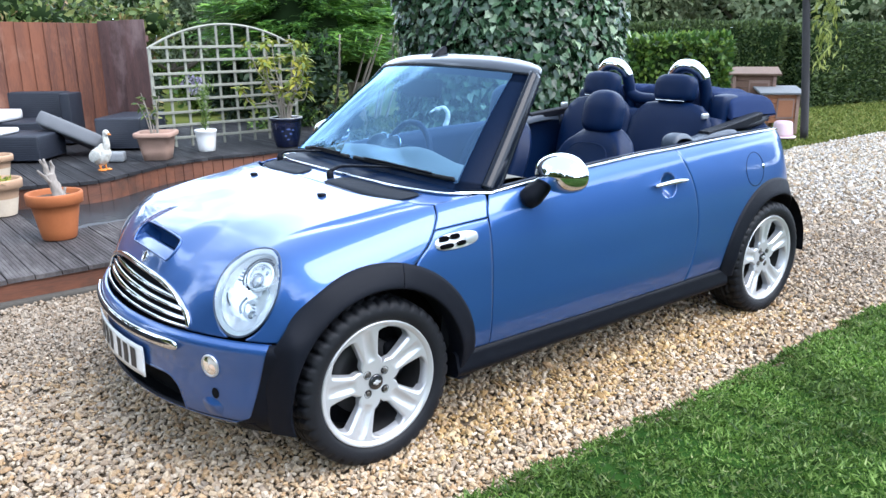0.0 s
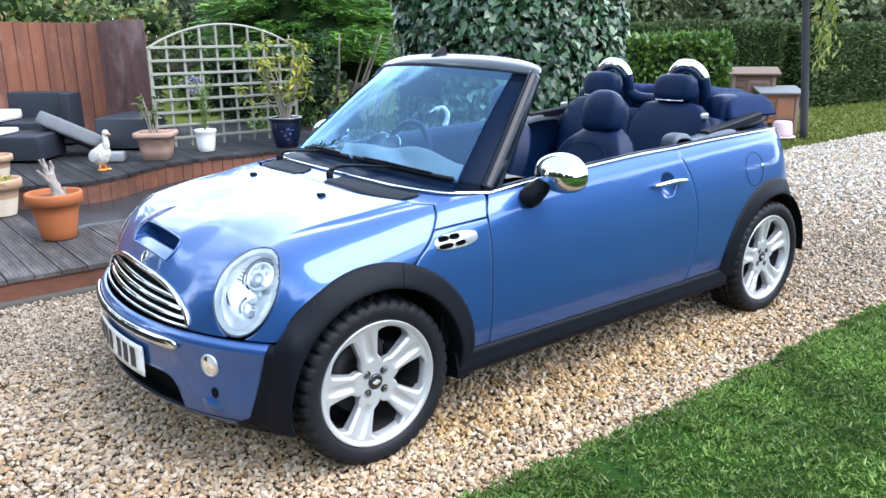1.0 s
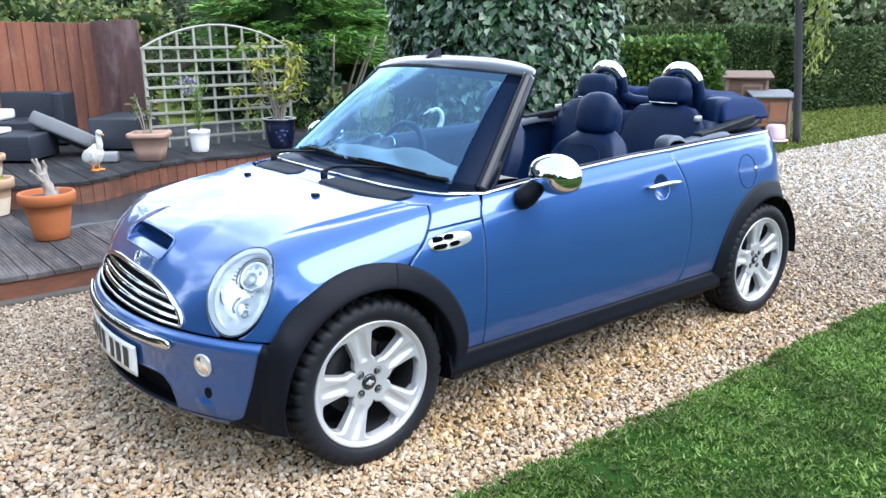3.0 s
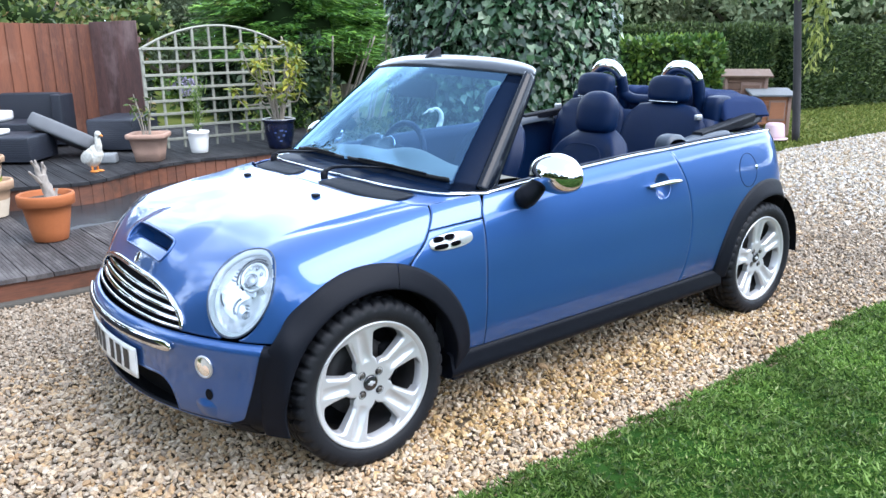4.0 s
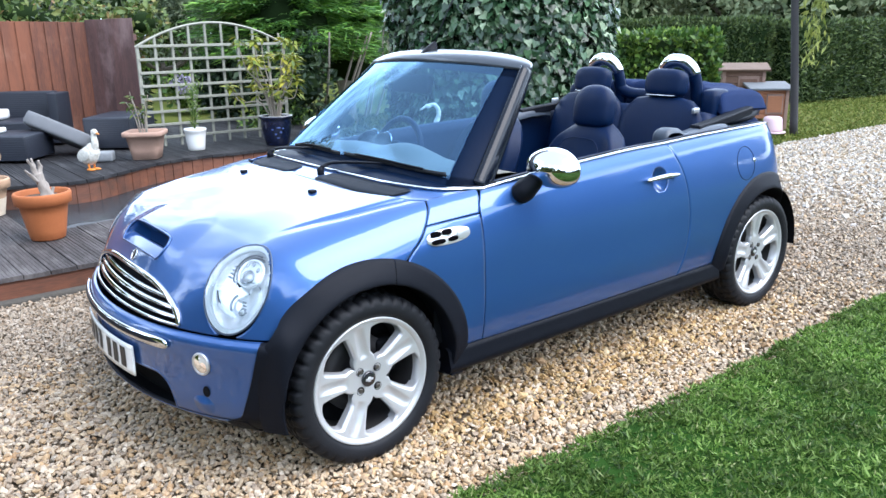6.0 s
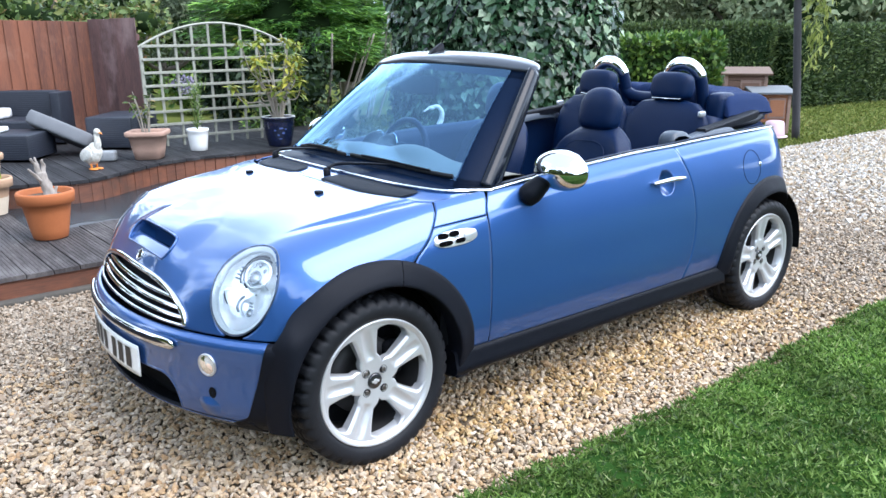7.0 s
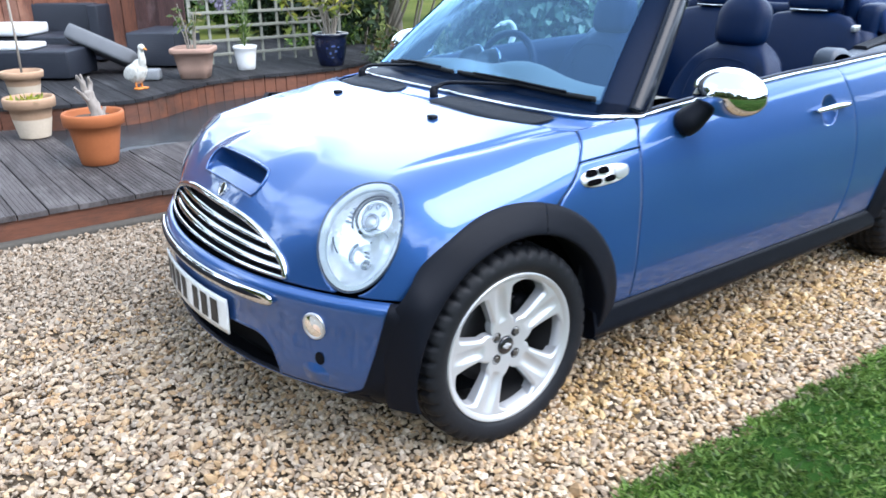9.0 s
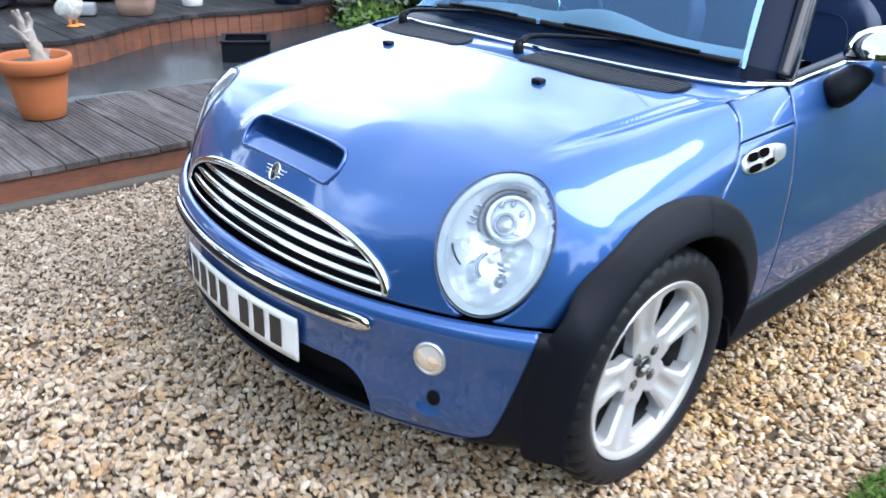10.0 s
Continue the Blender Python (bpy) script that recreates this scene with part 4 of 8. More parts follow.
q_bottom = np.concatenate([on_side(sample([door_rear[0] + gap, (2.03, 0.318)], 10)), arch_line(WHEELBASE, 177, 12, ARCH_R, 64), on_side([(2.87, 0.385)]), onto(np.array([(2.93, -0.55, 0.36), (2.95, -0.42, 0.35)]))])
q_bottom = sample(q_bottom, 80)
tail = onto(np.array(sample([q_bottom[-1], (2.95, -0.42, 0.6), (2.92, -0.42, 0.82), q_top[-1]], 60)))
quarter_P = side_patch(q_bottom, q_top, q_front, tail)
for _ in range(60):
    Q = quarter_P
    quarter_P = Q.copy()
    quarter_P[1:-1, 1:-1] = (Q[:-2, 1:-1] + Q[2:, 1:-1] + Q[1:-1, :-2] + Q[1:-1, 2:]) / 4
quarter_P[1:-1, 1:-1] = onto(quarter_P[1:-1, 1:-1])
doors, quarters = {}, {}
for sign, side in ((1, "left"), (-1, "right")):
    m = (lambda p: p) if sign == 1 else mirrored
    skin("front_wing_panel", m(wing_P), label="blue wing panel behind the front wheel")
    skin("windscreen_pillar_panel", m(cowl_P), label="blue panel at the foot of the windscreen")
    doors[sign] = skin("door", m(door_P), lambda C: cup_edge(C) > 0, label="blue door with a chrome handle")
    quarters[sign] = skin("rear_quarter_panel", m(quarter_P), label="blue rear quarter panel with a round fuel flap")
    back = np.stack([onto(np.stack([np.linspace(0.30, 2.2, 50), np.full(50, -0.8), np.full(50, z)], -1)) for z in np.linspace(0.33, 0.84, 12)], 1)
    back = m(back + np.array([0, 0.048, 0]))
    part("inner_side", mesh("inner_side", back.reshape(-1, 3), facing(back.reshape(-1, 3), quads(50, 12))), DARK, car)

# Tail and boot
ty = np.linspace(-0.45, 0.45, 40)
tz = np.linspace(0.30, 0.93, 24)
tail_P = onto(np.stack(np.broadcast_arrays(np.full((40, 24), 2.95) - 0.25 * ty[:, None] ** 2, ty[:, None], tz[None, :]), -1))
skin("tail_panel", tail_P, label="blue tail panel", push=-0.004)

# Front bumper, with the wide lower opening
def bumper_point(y, z, push=0.0):
    d = spl(z, [0.16, 0.20, 0.26, 0.32, 0.40, 0.47, 0.495, 0.512, 0.522, 0.5275], [-0.105, -0.055, 0.001, 0.007, 0.005, 0.008, 0.008, 0.003, -0.006, -0.018]) + push
    slope = 0.72 * y + 0.6 * np.abs(y) ** 3 * np.sign(y)
    n = np.stack([-np.ones_like(y), slope], -1)
    n /= np.linalg.norm(n, axis=-1, keepdims=True)
    return np.stack([nose(y) + n[..., 0] * d, y + n[..., 1] * d, z], -1)


def bumper_grid(y0, y1, z0, z1, nu, nv, push=0.0):
    u, v = np.linspace(0, 1, nu)[:, None], np.linspace(0, 1, nv)[None, :]
    z = z0 + (z1 - z0) * v + 0 * u
    a = y0(z) if callable(y0) else y0
    b = y1(z) if callable(y1) else y1
    return bumper_point(a + (b - a) * u, z, push)


def bumper_end(z):
    return 0.687 + 0.070 * np.clip((z - 0.26) / 0.26, 0, 1) ** 0.8 - 0.045 * np.clip((0.275 - z) / 0.03, 0, 1) ** 2


def in_mouth(C):
    y, z = np.abs(C[:, 1]), C[:, 2]
    return (y < 0.445) & (z < 0.275 + 0.092 * np.sqrt(np.clip(1 - np.clip((y - 0.355) / 0.090, 0, 1) ** 2, 0, 1)))


B = bumper_grid(lambda z: -bumper_end(z), bumper_end, 0.245, 0.5268, 160, 60)
V = B.reshape(-1, 3)
F = quads(160, 60)
F = F[~in_mouth(V[F].mean(1))]
F = F if np.cross(V[F[0, 1]] - V[F[0, 0]], V[F[0, 2]] - V[F[0, 0]])[0] < 0 else flip(F)
thick(part("front_bumper", mesh("front_bumper", V, F), PAINT, car, "blue front bumper with a wide lower air intake"), 0.006)
B = bumper_grid(-0.47, 0.47, 0.150, 0.385, 60, 16, -0.06)
fy = np.linspace(-0.48, 0.48, 60)
fl = np.stack([bumper_point(fy, np.full(60, z), p) for z, p in ((0.226, -0.004), (0.215, -0.03), (0.20, -0.075), (0.19, -0.14))], 1)
part("intake_floor", mesh("intake_floor", fl.reshape(-1, 3), quads(60, 4)), DARK, car)
part("lower_intake", mesh("lower_intake", B.reshape(-1, 3), quads(60, 16)), DARK, car, "black mesh in the lower air intake")
my = np.concatenate([np.full(12, -0.445), np.linspace(-0.445, 0.445, 90), np.full(12, 0.445)])
mz = 0.275 + 0.092 * np.sqrt(np.clip(1 - np.clip((np.abs(my) - 0.355) / 0.090, 0, 1) ** 2, 0, 1))
mz[:12], mz[-12:] = np.linspace(0.246, 0.275, 12), np.linspace(0.275, 0.246, 12)
part("intake_lip", from_vf("intake_lip", *tube(bumper_point(my, mz, -0.006), 0.0075, 10)), PAINT, car, "rolled blue edge of the lower air intake")
B = bumper_grid(-0.655, 0.655, 0.206, 0.2475, 120, 12, 0.0035)
thick(part("lower_lip", mesh("lower_lip", B.reshape(-1, 3), flip(quads(120, 12))), PAINT, car, "blue lower lip of the bumper under the intake"), 0.008)
B = bumper_grid(-0.70, 0.70, 0.172, 0.250, 120, 16, 0.002)
thick(part("front_valance", mesh("front_valance", B.reshape(-1, 3), flip(quads(120, 16))), BLACK_PLASTIC, car, "black plastic lip under the bumper"), 0.012)

# Black bumper ends that run into the wheel arches
PLAN_Y = np.linspace(0, 0.88, 200)


def under_trim(z):
    """How far out the bumper end reaches: to just under the arch trim."""
    x = -np.sqrt(np.maximum(0.388 ** 2 - (z - HUB_Z) ** 2, 0.05))
    return np.interp(x, nose(PLAN_Y), PLAN_Y)


for s in (1, -1):
    B = bumper_grid(lambda z: bumper_end(z) - 0.004, under_trim, 0.200, 0.5255, 24, 30, 0.002)
    B[..., 0] += 0.016 * np.linspace(0, 1, 24)[:, None] ** 0.7
    V = B.reshape(-1, 3) * (1, -s, 1)
    F = quads(24, 30)
    thick(part("bumper_end", mesh("bumper_end", V, F if s == -1 else flip(F)), BLACK_PLASTIC, car, "black plastic bumper end"), 0.008, 0)


# Wheel arch trims
def arch_trim(hub_x, d0, d1, sign, front):
    n = 72
    deg = np.linspace(d0, d1, n)
    a = np.radians(deg)
    rows = []
    lip = 0.834 if front else 0.832
    for r, out in ((0.432, 0.0), (0.430, 0.007), (0.418, 0.012), (0.395, 0.35), (0.372, 0.75), (0.356, 1.0), (0.350, 0.97), (0.349, 0.80), (0.350, -1.0)):
        rr = r - (max(r - 0.36, 0) * 0.50 * np.clip((deg - 150) / 26, 0, 1) if front else 0)
        x, z = hub_x + rr * np.cos(a), HUB_Z + rr * np.sin(a)
        surf = -side_y(x, np.maximum(z, 0.25))
        if front:
            bump = np.minimum(np.interp(x, nose(PLAN_Y), PLAN_Y), 0.816)
            w = np.clip((0.640 - z) / 0.130, 0, 1) * (deg > 90)
            surf = surf + np.maximum(bump - surf, 0) * w * w * (3 - 2 * w)
        edge = np.minimum(lip, surf + 0.035)
        if out == -1.0:
            y = edge - 0.12
        elif out < 0.02:
            y = surf + out
        else:
            y = surf + 0.012 + (edge - surf - 0.012) * out
        rows.append(np.stack([x, -sign * y, z], -1))
    V = np.stack(rows, 0).reshape(-1, 3)
    F = quads(len(rows), n)
    return mesh("wheel_arch_trim", V, F if sign == -1 else flip(F))


for s in (1, -1):
    part("wheel_arch_trim", arch_trim(0.0, 191, 76.2, s, True), BLACK_PLASTIC, car, "black plastic wheel arch trim")
    part("wheel_arch_trim", arch_trim(0.0, 75.8, -13, s, True), BLACK_PLASTIC, car, "black plastic wheel arch trim")
    part("wheel_arch_trim", arch_trim(WHEELBASE, 184, 10, s, False), BLACK_PLASTIC, car, "black plastic wheel arch trim")
    # Sill
    prof = [(-0.772, 0.322), (-0.790, 0.317), (-0.797, 0.308), (-0.801, 0.290), (-0.806, 0.270), (-0.810, 0.252), (-0.806, 0.236), (-0.78, 0.220), (-0.70, 0.210)]
    xs = np.linspace(0.335, 2.085, 40)
    S = np.array([[(x, s * y, z) for x in xs] for y, z in sample(prof, 24)])
    part("sill", mesh("sill", S.reshape(-1, 3), flip(quads(24, 40)) if s == 1 else quads(24, 40)), SATIN_BLACK, car, "black plastic sill")
    for hx in (0.0, WHEELBASE):
        a = np.radians(np.linspace(-3, 183, 40))
        ys = np.linspace(-0.80, -0.46, 4)
        L = np.array([[(hx + 0.365 * math.cos(t), s * y, HUB_Z + 0.365 * math.sin(t)) for y in ys] for t in a])
        cap_r = np.linspace(0.365, 0.02, 3)
        K = np.array([[(hx + r * math.cos(t), s * -0.46, HUB_Z + r * math.sin(t)) for r in cap_r] for t in a])
        part("wheel_arch_liner", from_vf("wheel_arch_liner", *join((L.reshape(-1, 3), quads(40, 4)), (K.reshape(-1, 3), quads(40, 3)))), DARK, car)
part("underbody", block((1.62, 1.44, 0.06), (1.21, 0, 0.245), 0.02), DARK, car)
part("underbody", block((3.1, 0.90, 0.05), (1.25, 0, 0.23), 0.02), DARK, car)
part("engine_bay", block((0.86, 0.88, 0.36), (-0.07, 0, 0.36), 0.05), DARK, car)


# ---- the car: wheels ----
def wheel_face():
    """Five broad grooved spokes, as a height over (r, angle)."""
    pieces = []
    nr, ns = 40, 25
    r = np.linspace(0.030, 0.214, nr)
    for k in range(5):
        mid = math.radians(30 + 72 * k)
        half = np.radians(36.0) * np.ones(nr)
        body_half = 0.030 + 0.025 * (r / 0.2) ** 2.2
        flare_in = np.clip((0.098 - r) / 0.030, 0, 1)
        flare_out = np.clip((r - 0.190) / 0.024, 0, 1)
        ang = body_half / r
        mixed = np.maximum(flare_in ** 0.7, flare_out ** 2.0)
        ang = np.minimum(ang + (half - ang) * mixed, half)
        s = np.linspace(-1, 1, ns)
        A = mid + ang[:, None] * s[None]
        X, Z = r[:, None] * np.cos(A), r[:, None] * np.sin(A)
        across = np.abs(s)[None] * ang[:, None] * r[:, None]
        height = 0.012 + 0.022 * (r[:, None] / 0.21) ** 1.4 * np.ones((1, ns))
        groove = np.clip(1 - (across / 0.021) ** 2, 0, 1) ** 1.2
        reach = np.clip((r[:, None] - 0.085) / 0.03, 0, 1) * np.clip((0.205 - r[:, None]) / 0.045, 0, 1)
        height = height - 0.011 * groove * np.sqrt(reach)
        edge = np.clip((across - (ang * r)[:, None] + 0.010) / 0.010, 0, 1)
        height = height - 0.010 * edge ** 2 * (1 - mixed[:, None])
        top = np.stack([X, -height, Z], -1)
        deep = top.copy()[:, [0, -1]]
        deep[..., 1] = 0.012
        pieces.append((top.reshape(-1, 3), quads(nr, ns)))
        wall_a = np.stack([top[:, 0], deep[:, 0]], 1).reshape(-1, 3)
        wall_b = np.stack([deep[:, 1], top[:, -1]], 1).reshape(-1, 3)
        pieces += [(wall_a, flip(quads(nr, 2))), (wall_b, flip(quads(nr, 2)))]
    return join(*pieces)


def y_lathe(profile, n=96):
    """Turns (r, y) points round the y axis."""
    V, F = lathe([(a, b) for a, b in profile], n)
    return np.stack([V[:, 0], V[:, 2], -V[:, 1]], -1), F


def tyre_mesh():
    """A low tyre with ribs and shoulder blocks."""
    prof = [(0.226, -0.080), (0.234, -0.094), (0.246, -0.101), (0.262, -0.104), (0.276, -0.102), (0.288, -0.097), (0.2965, -0.090), (0.3005, -0.082),
            (0.3035, -0.062), (0.304, -0.056), (0.2975, -0.054), (0.2975, -0.047), (0.3048, -0.045), (0.3055, -0.022), (0.298, -0.020), (0.298, -0.011), (0.306, -0.009),
            (0.306, 0.009), (0.298, 0.011), (0.298, 0.020), (0.3055, 0.022), (0.3048, 0.045), (0.2975, 0.047), (0.2975, 0.054), (0.304, 0.056),
            (0.3005, 0.082), (0.288, 0.097), (0.262, 0.104), (0.234, 0.094), (0.226, 0.080)]
    n = 280
    V, F = y_lathe(prof, n)
    V = V.reshape(len(prof), n, 3)
    rad = np.hypot(V[..., 0], V[..., 2])
    yy = V[..., 1]
    k = np.arange(n)[None]
    shift = np.where(np.abs(yy) < 0.05, 2, 0)
    notch = ((k + shift) % 7 < 2) & (np.abs(yy) > 0.012) & (rad > 0.287)
    cut = np.where(notch, np.where(rad < 0.2995, 0.0075, 0.0100), 0)
    V[..., 0] *= (rad - cut) / rad
    V[..., 2] *= (rad - cut) / rad
    return mesh("tyre", V.reshape(-1, 3), F)


def make_wheel():
    w = empty("wheel")
    part("tyre", tyre_mesh(), TYRE, w, "black low-profile tyre")
    face = part("spokes", from_vf("spokes", *wheel_face()), SILVER, w, "five broad grooved silver spokes")
    face.location = (0, -0.050, 0)
    part("barrel", from_vf("barrel", *y_lathe([(0.206, 0.09), (0.2005, 0.02), (0.2025, -0.046)])), DARK_METAL, w, "dark inside of the rim")
    rim = [(0.2035, -0.045), (0.206, -0.078), (0.213, -0.086), (0.220, -0.090), (0.226, -0.094), (0.2295, -0.093), (0.231, -0.086), (0.228, -0.076)]
    part("rim", from_vf("rim", *y_lathe(rim)), SILVER, w, "silver alloy rim")
    part("hub", from_vf("hub", *y_lathe([(0.04, -0.02), (0.0405, -0.058), (0.036, -0.064), (0.0345, -0.0645), (0.034, -0.060), (0.0, -0.060)], 48)), SILVER, w)
    part("centre_cap", from_vf("centre_cap", *y_lathe([(0.0275, -0.060), (0.0277, -0.0665), (0.0245, -0.069), (0.0, -0.0695)], 40)), BLACK_GLOSS, w, "black centre cap with a silver emblem")
    part("emblem", block((0.030, 0.003, 0.008), (0, -0.0702, 0), 0.001), SILVER, w)
    part("emblem", block((0.012, 0.003, 0.018), (0, -0.0700, 0), 0.001), SILVER, w)
    for k in range(4):
        a = math.radians(45 + 90 * k)
        x, z = 0.050 * math.cos(a), 0.050 * math.sin(a)
        V, F = y_lathe([(0.0155, -0.055), (0.0155, -0.0662), (0.0138, -0.0668), (0.0130, -0.0650), (0.0, -0.0668)], 24)
        part("bolt_recess", from_vf("bolt_recess", V + (x, 0, z), F), BLACK_GLOSS, w)
        V, F = y_lathe([(0.0092, -0.060), (0.0092, -0.0690), (0.0078, -0.0700), (0.0, -0.0700)], 6)
        part("wheel_bolt", from_vf("wheel_bolt", V + (x, 0, z), F), DISC_STEEL, w, smooth=False)
    part("brake_disc", from_vf("brake_disc", *y_lathe([(0.0, 0.012), (0.07, 0.012), (0.072, 0.004), (0.139, 0.004), (0.139, 0.026), (0.0, 0.026)], 64)), DARK_METAL, w, "brake disc behind the spokes")
    part("brake_caliper", block((0.075, 0.06, 0.13), (0.115, 0.012, 0.04), 0.015), DARK, w)
    part("wheel_back", from_vf("wheel_back", *y_lathe([(0.205, 0.075), (0.0, 0.075)], 48)), DARK, w)
    return w


wheel = make_wheel()
WHEEL_Y = -0.7055
wheel.location = (0, WHEEL_Y, HUB_Z)
wheel.parent = car
for hx, sgn in ((WHEELBASE, 1), (0.0, -1), (WHEELBASE, -1)):
    w2 = copy_thing(wheel, pose(hx, WHEEL_Y * sgn, HUB_Z, 0, 7 if hx else 0, 0 if sgn == 1 else 180))

# ---- the car: lamps, grille and trim ----
def both(name, V, F, material, label="", smooth=True, parent=None):
    """The same part on both sides of the car."""
    pa, pb = parent or (car, car)
    a = part(name, from_vf(name, V, F), material, pa, label, smooth)
    b = part(name, from_vf(name, mirrored(V), flip(F)), material, pb, label, smooth)
    return a, b


def lamp_point(a, b, c=0.0):
    return np.array(LAMP_C)[None] + np.outer(np.atleast_1d(a), LAMP_U) + np.outer(np.atleast_1d(b), LAMP_W) + np.outer(np.atleast_1d(c) + 0 * np.atleast_1d(a), LAMP_N)


def lamp_disc(n_ring, n_round, scale, depth):
    """Rings of points from the rim inwards; depth(rho) along the lamp's own way."""
    a = np.linspace(0, 2 * np.pi, n_round, endpoint=False)
    rim = onto(lamp_point(LAMP_A * scale * np.cos(a), LAMP_B * scale * np.sin(a)))
    mid = rim.mean(0)
    rows = []
    for rho in np.linspace(1, 0.02, n_ring):
        q = mid + (rim - mid) * rho
        rows.append(q + np.array(LAMP_N) * depth(rho))
    return np.concatenate(rows), quads(n_ring, n_round, wrap_v=True), rim


V, F, rim = lamp_disc(2, 96, 1.012, lambda r: 0)
ring = rim + normals_at(rim) * 0.001
LAMP_SEAL = pmat("dark_lamp_seal", (0.05, 0.07, 0.10), 0.3, 0.5, (0.08, 0.10, 0.14))
headlights = both("headlight", *tube(ring, 0.0024, 10, True, 0.9, up=tuple(LAMP_N)), LAMP_SEAL, "clear oval headlight in a thin dark seal")


def lamp_part(name, V, F, material, label=""):
    for k, h in enumerate(headlights):
        part(name, from_vf(name, V if k == 0 else mirrored(V), F if k == 0 else flip(F)), material, h, label)


V, F, rim = lamp_disc(16, 96, 0.97, lambda r: 0.004 + 0.024 * (1 - r * r))
lamp_part("lens", V, F, LENS, "clear domed lens")
V, F, rim = lamp_disc(22, 96, 0.985, lambda r: -0.055 * (1 - r ** 3) - 0.002)
lamp_part("reflector", V, flip(F), REFLECTOR, "silver faceted reflector")


def lamp_ring(a0, b0, c0, r, thickness, name, material, n=40):
    a = np.linspace(0, 2 * np.pi, n, endpoint=False)
    V, F = tube(lamp_point(a0 + r * np.cos(a), b0 + r * np.sin(a), c0), thickness, 8, True, up=tuple(LAMP_N))
    lamp_part(name, V, F, material)


def lamp_ball(a0, b0, c0, ra, rb, rc, name, material, n=24, label=""):
    t, p = np.meshgrid(np.linspace(0, np.pi, 14), np.linspace(0, 2 * np.pi, n, endpoint=False), indexing="ij")
    V = lamp_point((a0 + ra * np.sin(t) * np.cos(p)).ravel(), (b0 + rb * np.sin(t) * np.sin(p)).ravel(), (c0 + rc * np.cos(t)).ravel())
    lamp_part(name, V, flip(quads(14, n, wrap_v=True)), material, label)


GREY_LAMP = pmat("grey_lamp_trim", (0.42, 0.46, 0.52), 0.2, 0.7, (0.32, 0.36, 0.42))
LAMP_SLOT = pmat("dark_lamp_slot", (0.03, 0.04, 0.06), 0.3, 0.3)
LAMP_BEZEL = pmat("pale_lamp_bezel", (0.86, 0.91, 0.94), 0.25, 0.12, (0.72, 0.80, 0.84))


def lamp_arc(a0, b0, c0, r, d0, d1, thickness, name, material):
    q = np.radians(np.linspace(d0, d1, 28))
    V, F = tube(lamp_point(a0 + r * np.cos(q), b0 + r * np.sin(q), c0), thickness, 8, up=tuple(LAMP_N))
    lamp_part(name, V, F, material)


# A pale bezel inside the rim, with a fine step where the reflector begins
q = np.linspace(0, 2 * np.pi, 96, endpoint=False)
rim = onto(lamp_point(LAMP_A * 0.975 * np.cos(q), LAMP_B * 0.975 * np.sin(q)))
mid = rim.mean(0)
rows = [mid + (rim - mid) * k + np.array(LAMP_N) * d for k, d in ((1.0, 0.0), (0.96, -0.003), (0.915, -0.006), (0.90, -0.008), (0.895, -0.018))]
lamp_part("bezel", np.concatenate(rows), quads(5, 96, wrap_v=True), LAMP_BEZEL, "pale bezel round the reflector")
# Projector with its shroud, three slots and the dark gap round it
lamp_ring(0.062, 0.006, -0.012, 0.046, 0.0055, "projector_shroud", REFLECTOR)
lamp_ball(0.062, 0.006, -0.022, 0.045, 0.045, 0.010, "projector_plate", LAMP_BEZEL)
lamp_ring(0.048, 0.000, -0.009, 0.021, 0.0040, "projector_ring", GREY_LAMP)
lamp_ball(0.048, 0.000, -0.014, 0.020, 0.020, 0.012, "projector_lens", SILVER_TRIM, label="round projector lens")
for a0, b0 in ((0.094, -0.001), (0.080, 0.024), (0.086, -0.023)):
    lamp_ball(a0, b0, -0.012, 0.0085, 0.0055, 0.004, "slot", GREY_LAMP)
lamp_arc(0.062, 0.006, -0.017, 0.0565, 25, -155, 0.0036, "shroud_gap", LAMP_SLOT)
lamp_arc(0.060, 0.004, -0.015, 0.066, 10, -130, 0.0026, "shroud_rib", LAMP_SLOT)
lamp_arc(0.020, -0.010, -0.012, 0.092, -75, -150, 0.0020, "reflector_step", LAMP_SLOT)
lamp_arc(-0.030, 0.030, -0.014, 0.066, 35, -20, 0.0018, "reflector_step", GREY_LAMP)
for k in range(4):
    lamp_ball(0.070 - 0.013 * k, -0.066 - 0.002 * k, -0.018, 0.0042, 0.011, 0.005, "fin", GREY_LAMP, 12)
# Side lamp below and its shade
lamp_arc(-0.041, 0.004, -0.026, 0.032, -40, -150, 0.0046, "bulb_shade", GREY_LAMP)
lamp_ring(-0.063, 0.031, -0.024, 0.0105, 0.0026, "bulb_holder", GREY_LAMP, 24)
lamp_ball(-0.063, 0.031, -0.026, 0.009, 0.009, 0.008, "side_bulb", SILVER_TRIM)
for k in range(4):
    lamp_ball(-0.030 - 0.010 * k, 0.018 + 0.006 * k, -0.028, 0.0035, 0.010, 0.004, "rib", GREY_LAMP, 10)

# Grille
gy = np.concatenate([np.linspace(-GRILLE_HALF, -0.40, 24), np.linspace(-0.39, 0.39, 60), np.linspace(0.40, GRILLE_HALF, 24)])


def on_nose(y, z, push=0.0):
    y, z = np.broadcast_arrays(np.asarray(y, float), np.asarray(z, float))
    P = np.stack([nose(y) + 0.05, y, z], -1)
    lo, hi = np.full(y.shape, -0.75), np.full(y.shape, -0.05)
    for _ in range(30):
        m = (lo + hi) / 2
        outside = body(np.stack([m, y, z], -1)) > 0
        lo, hi = np.where(outside, m, lo), np.where(outside, hi, m)
    P = np.stack([lo, y, z], -1)
    return P + normals_at(P) * push


top_curve = on_nose(gy, grille_top(gy), 0.003)
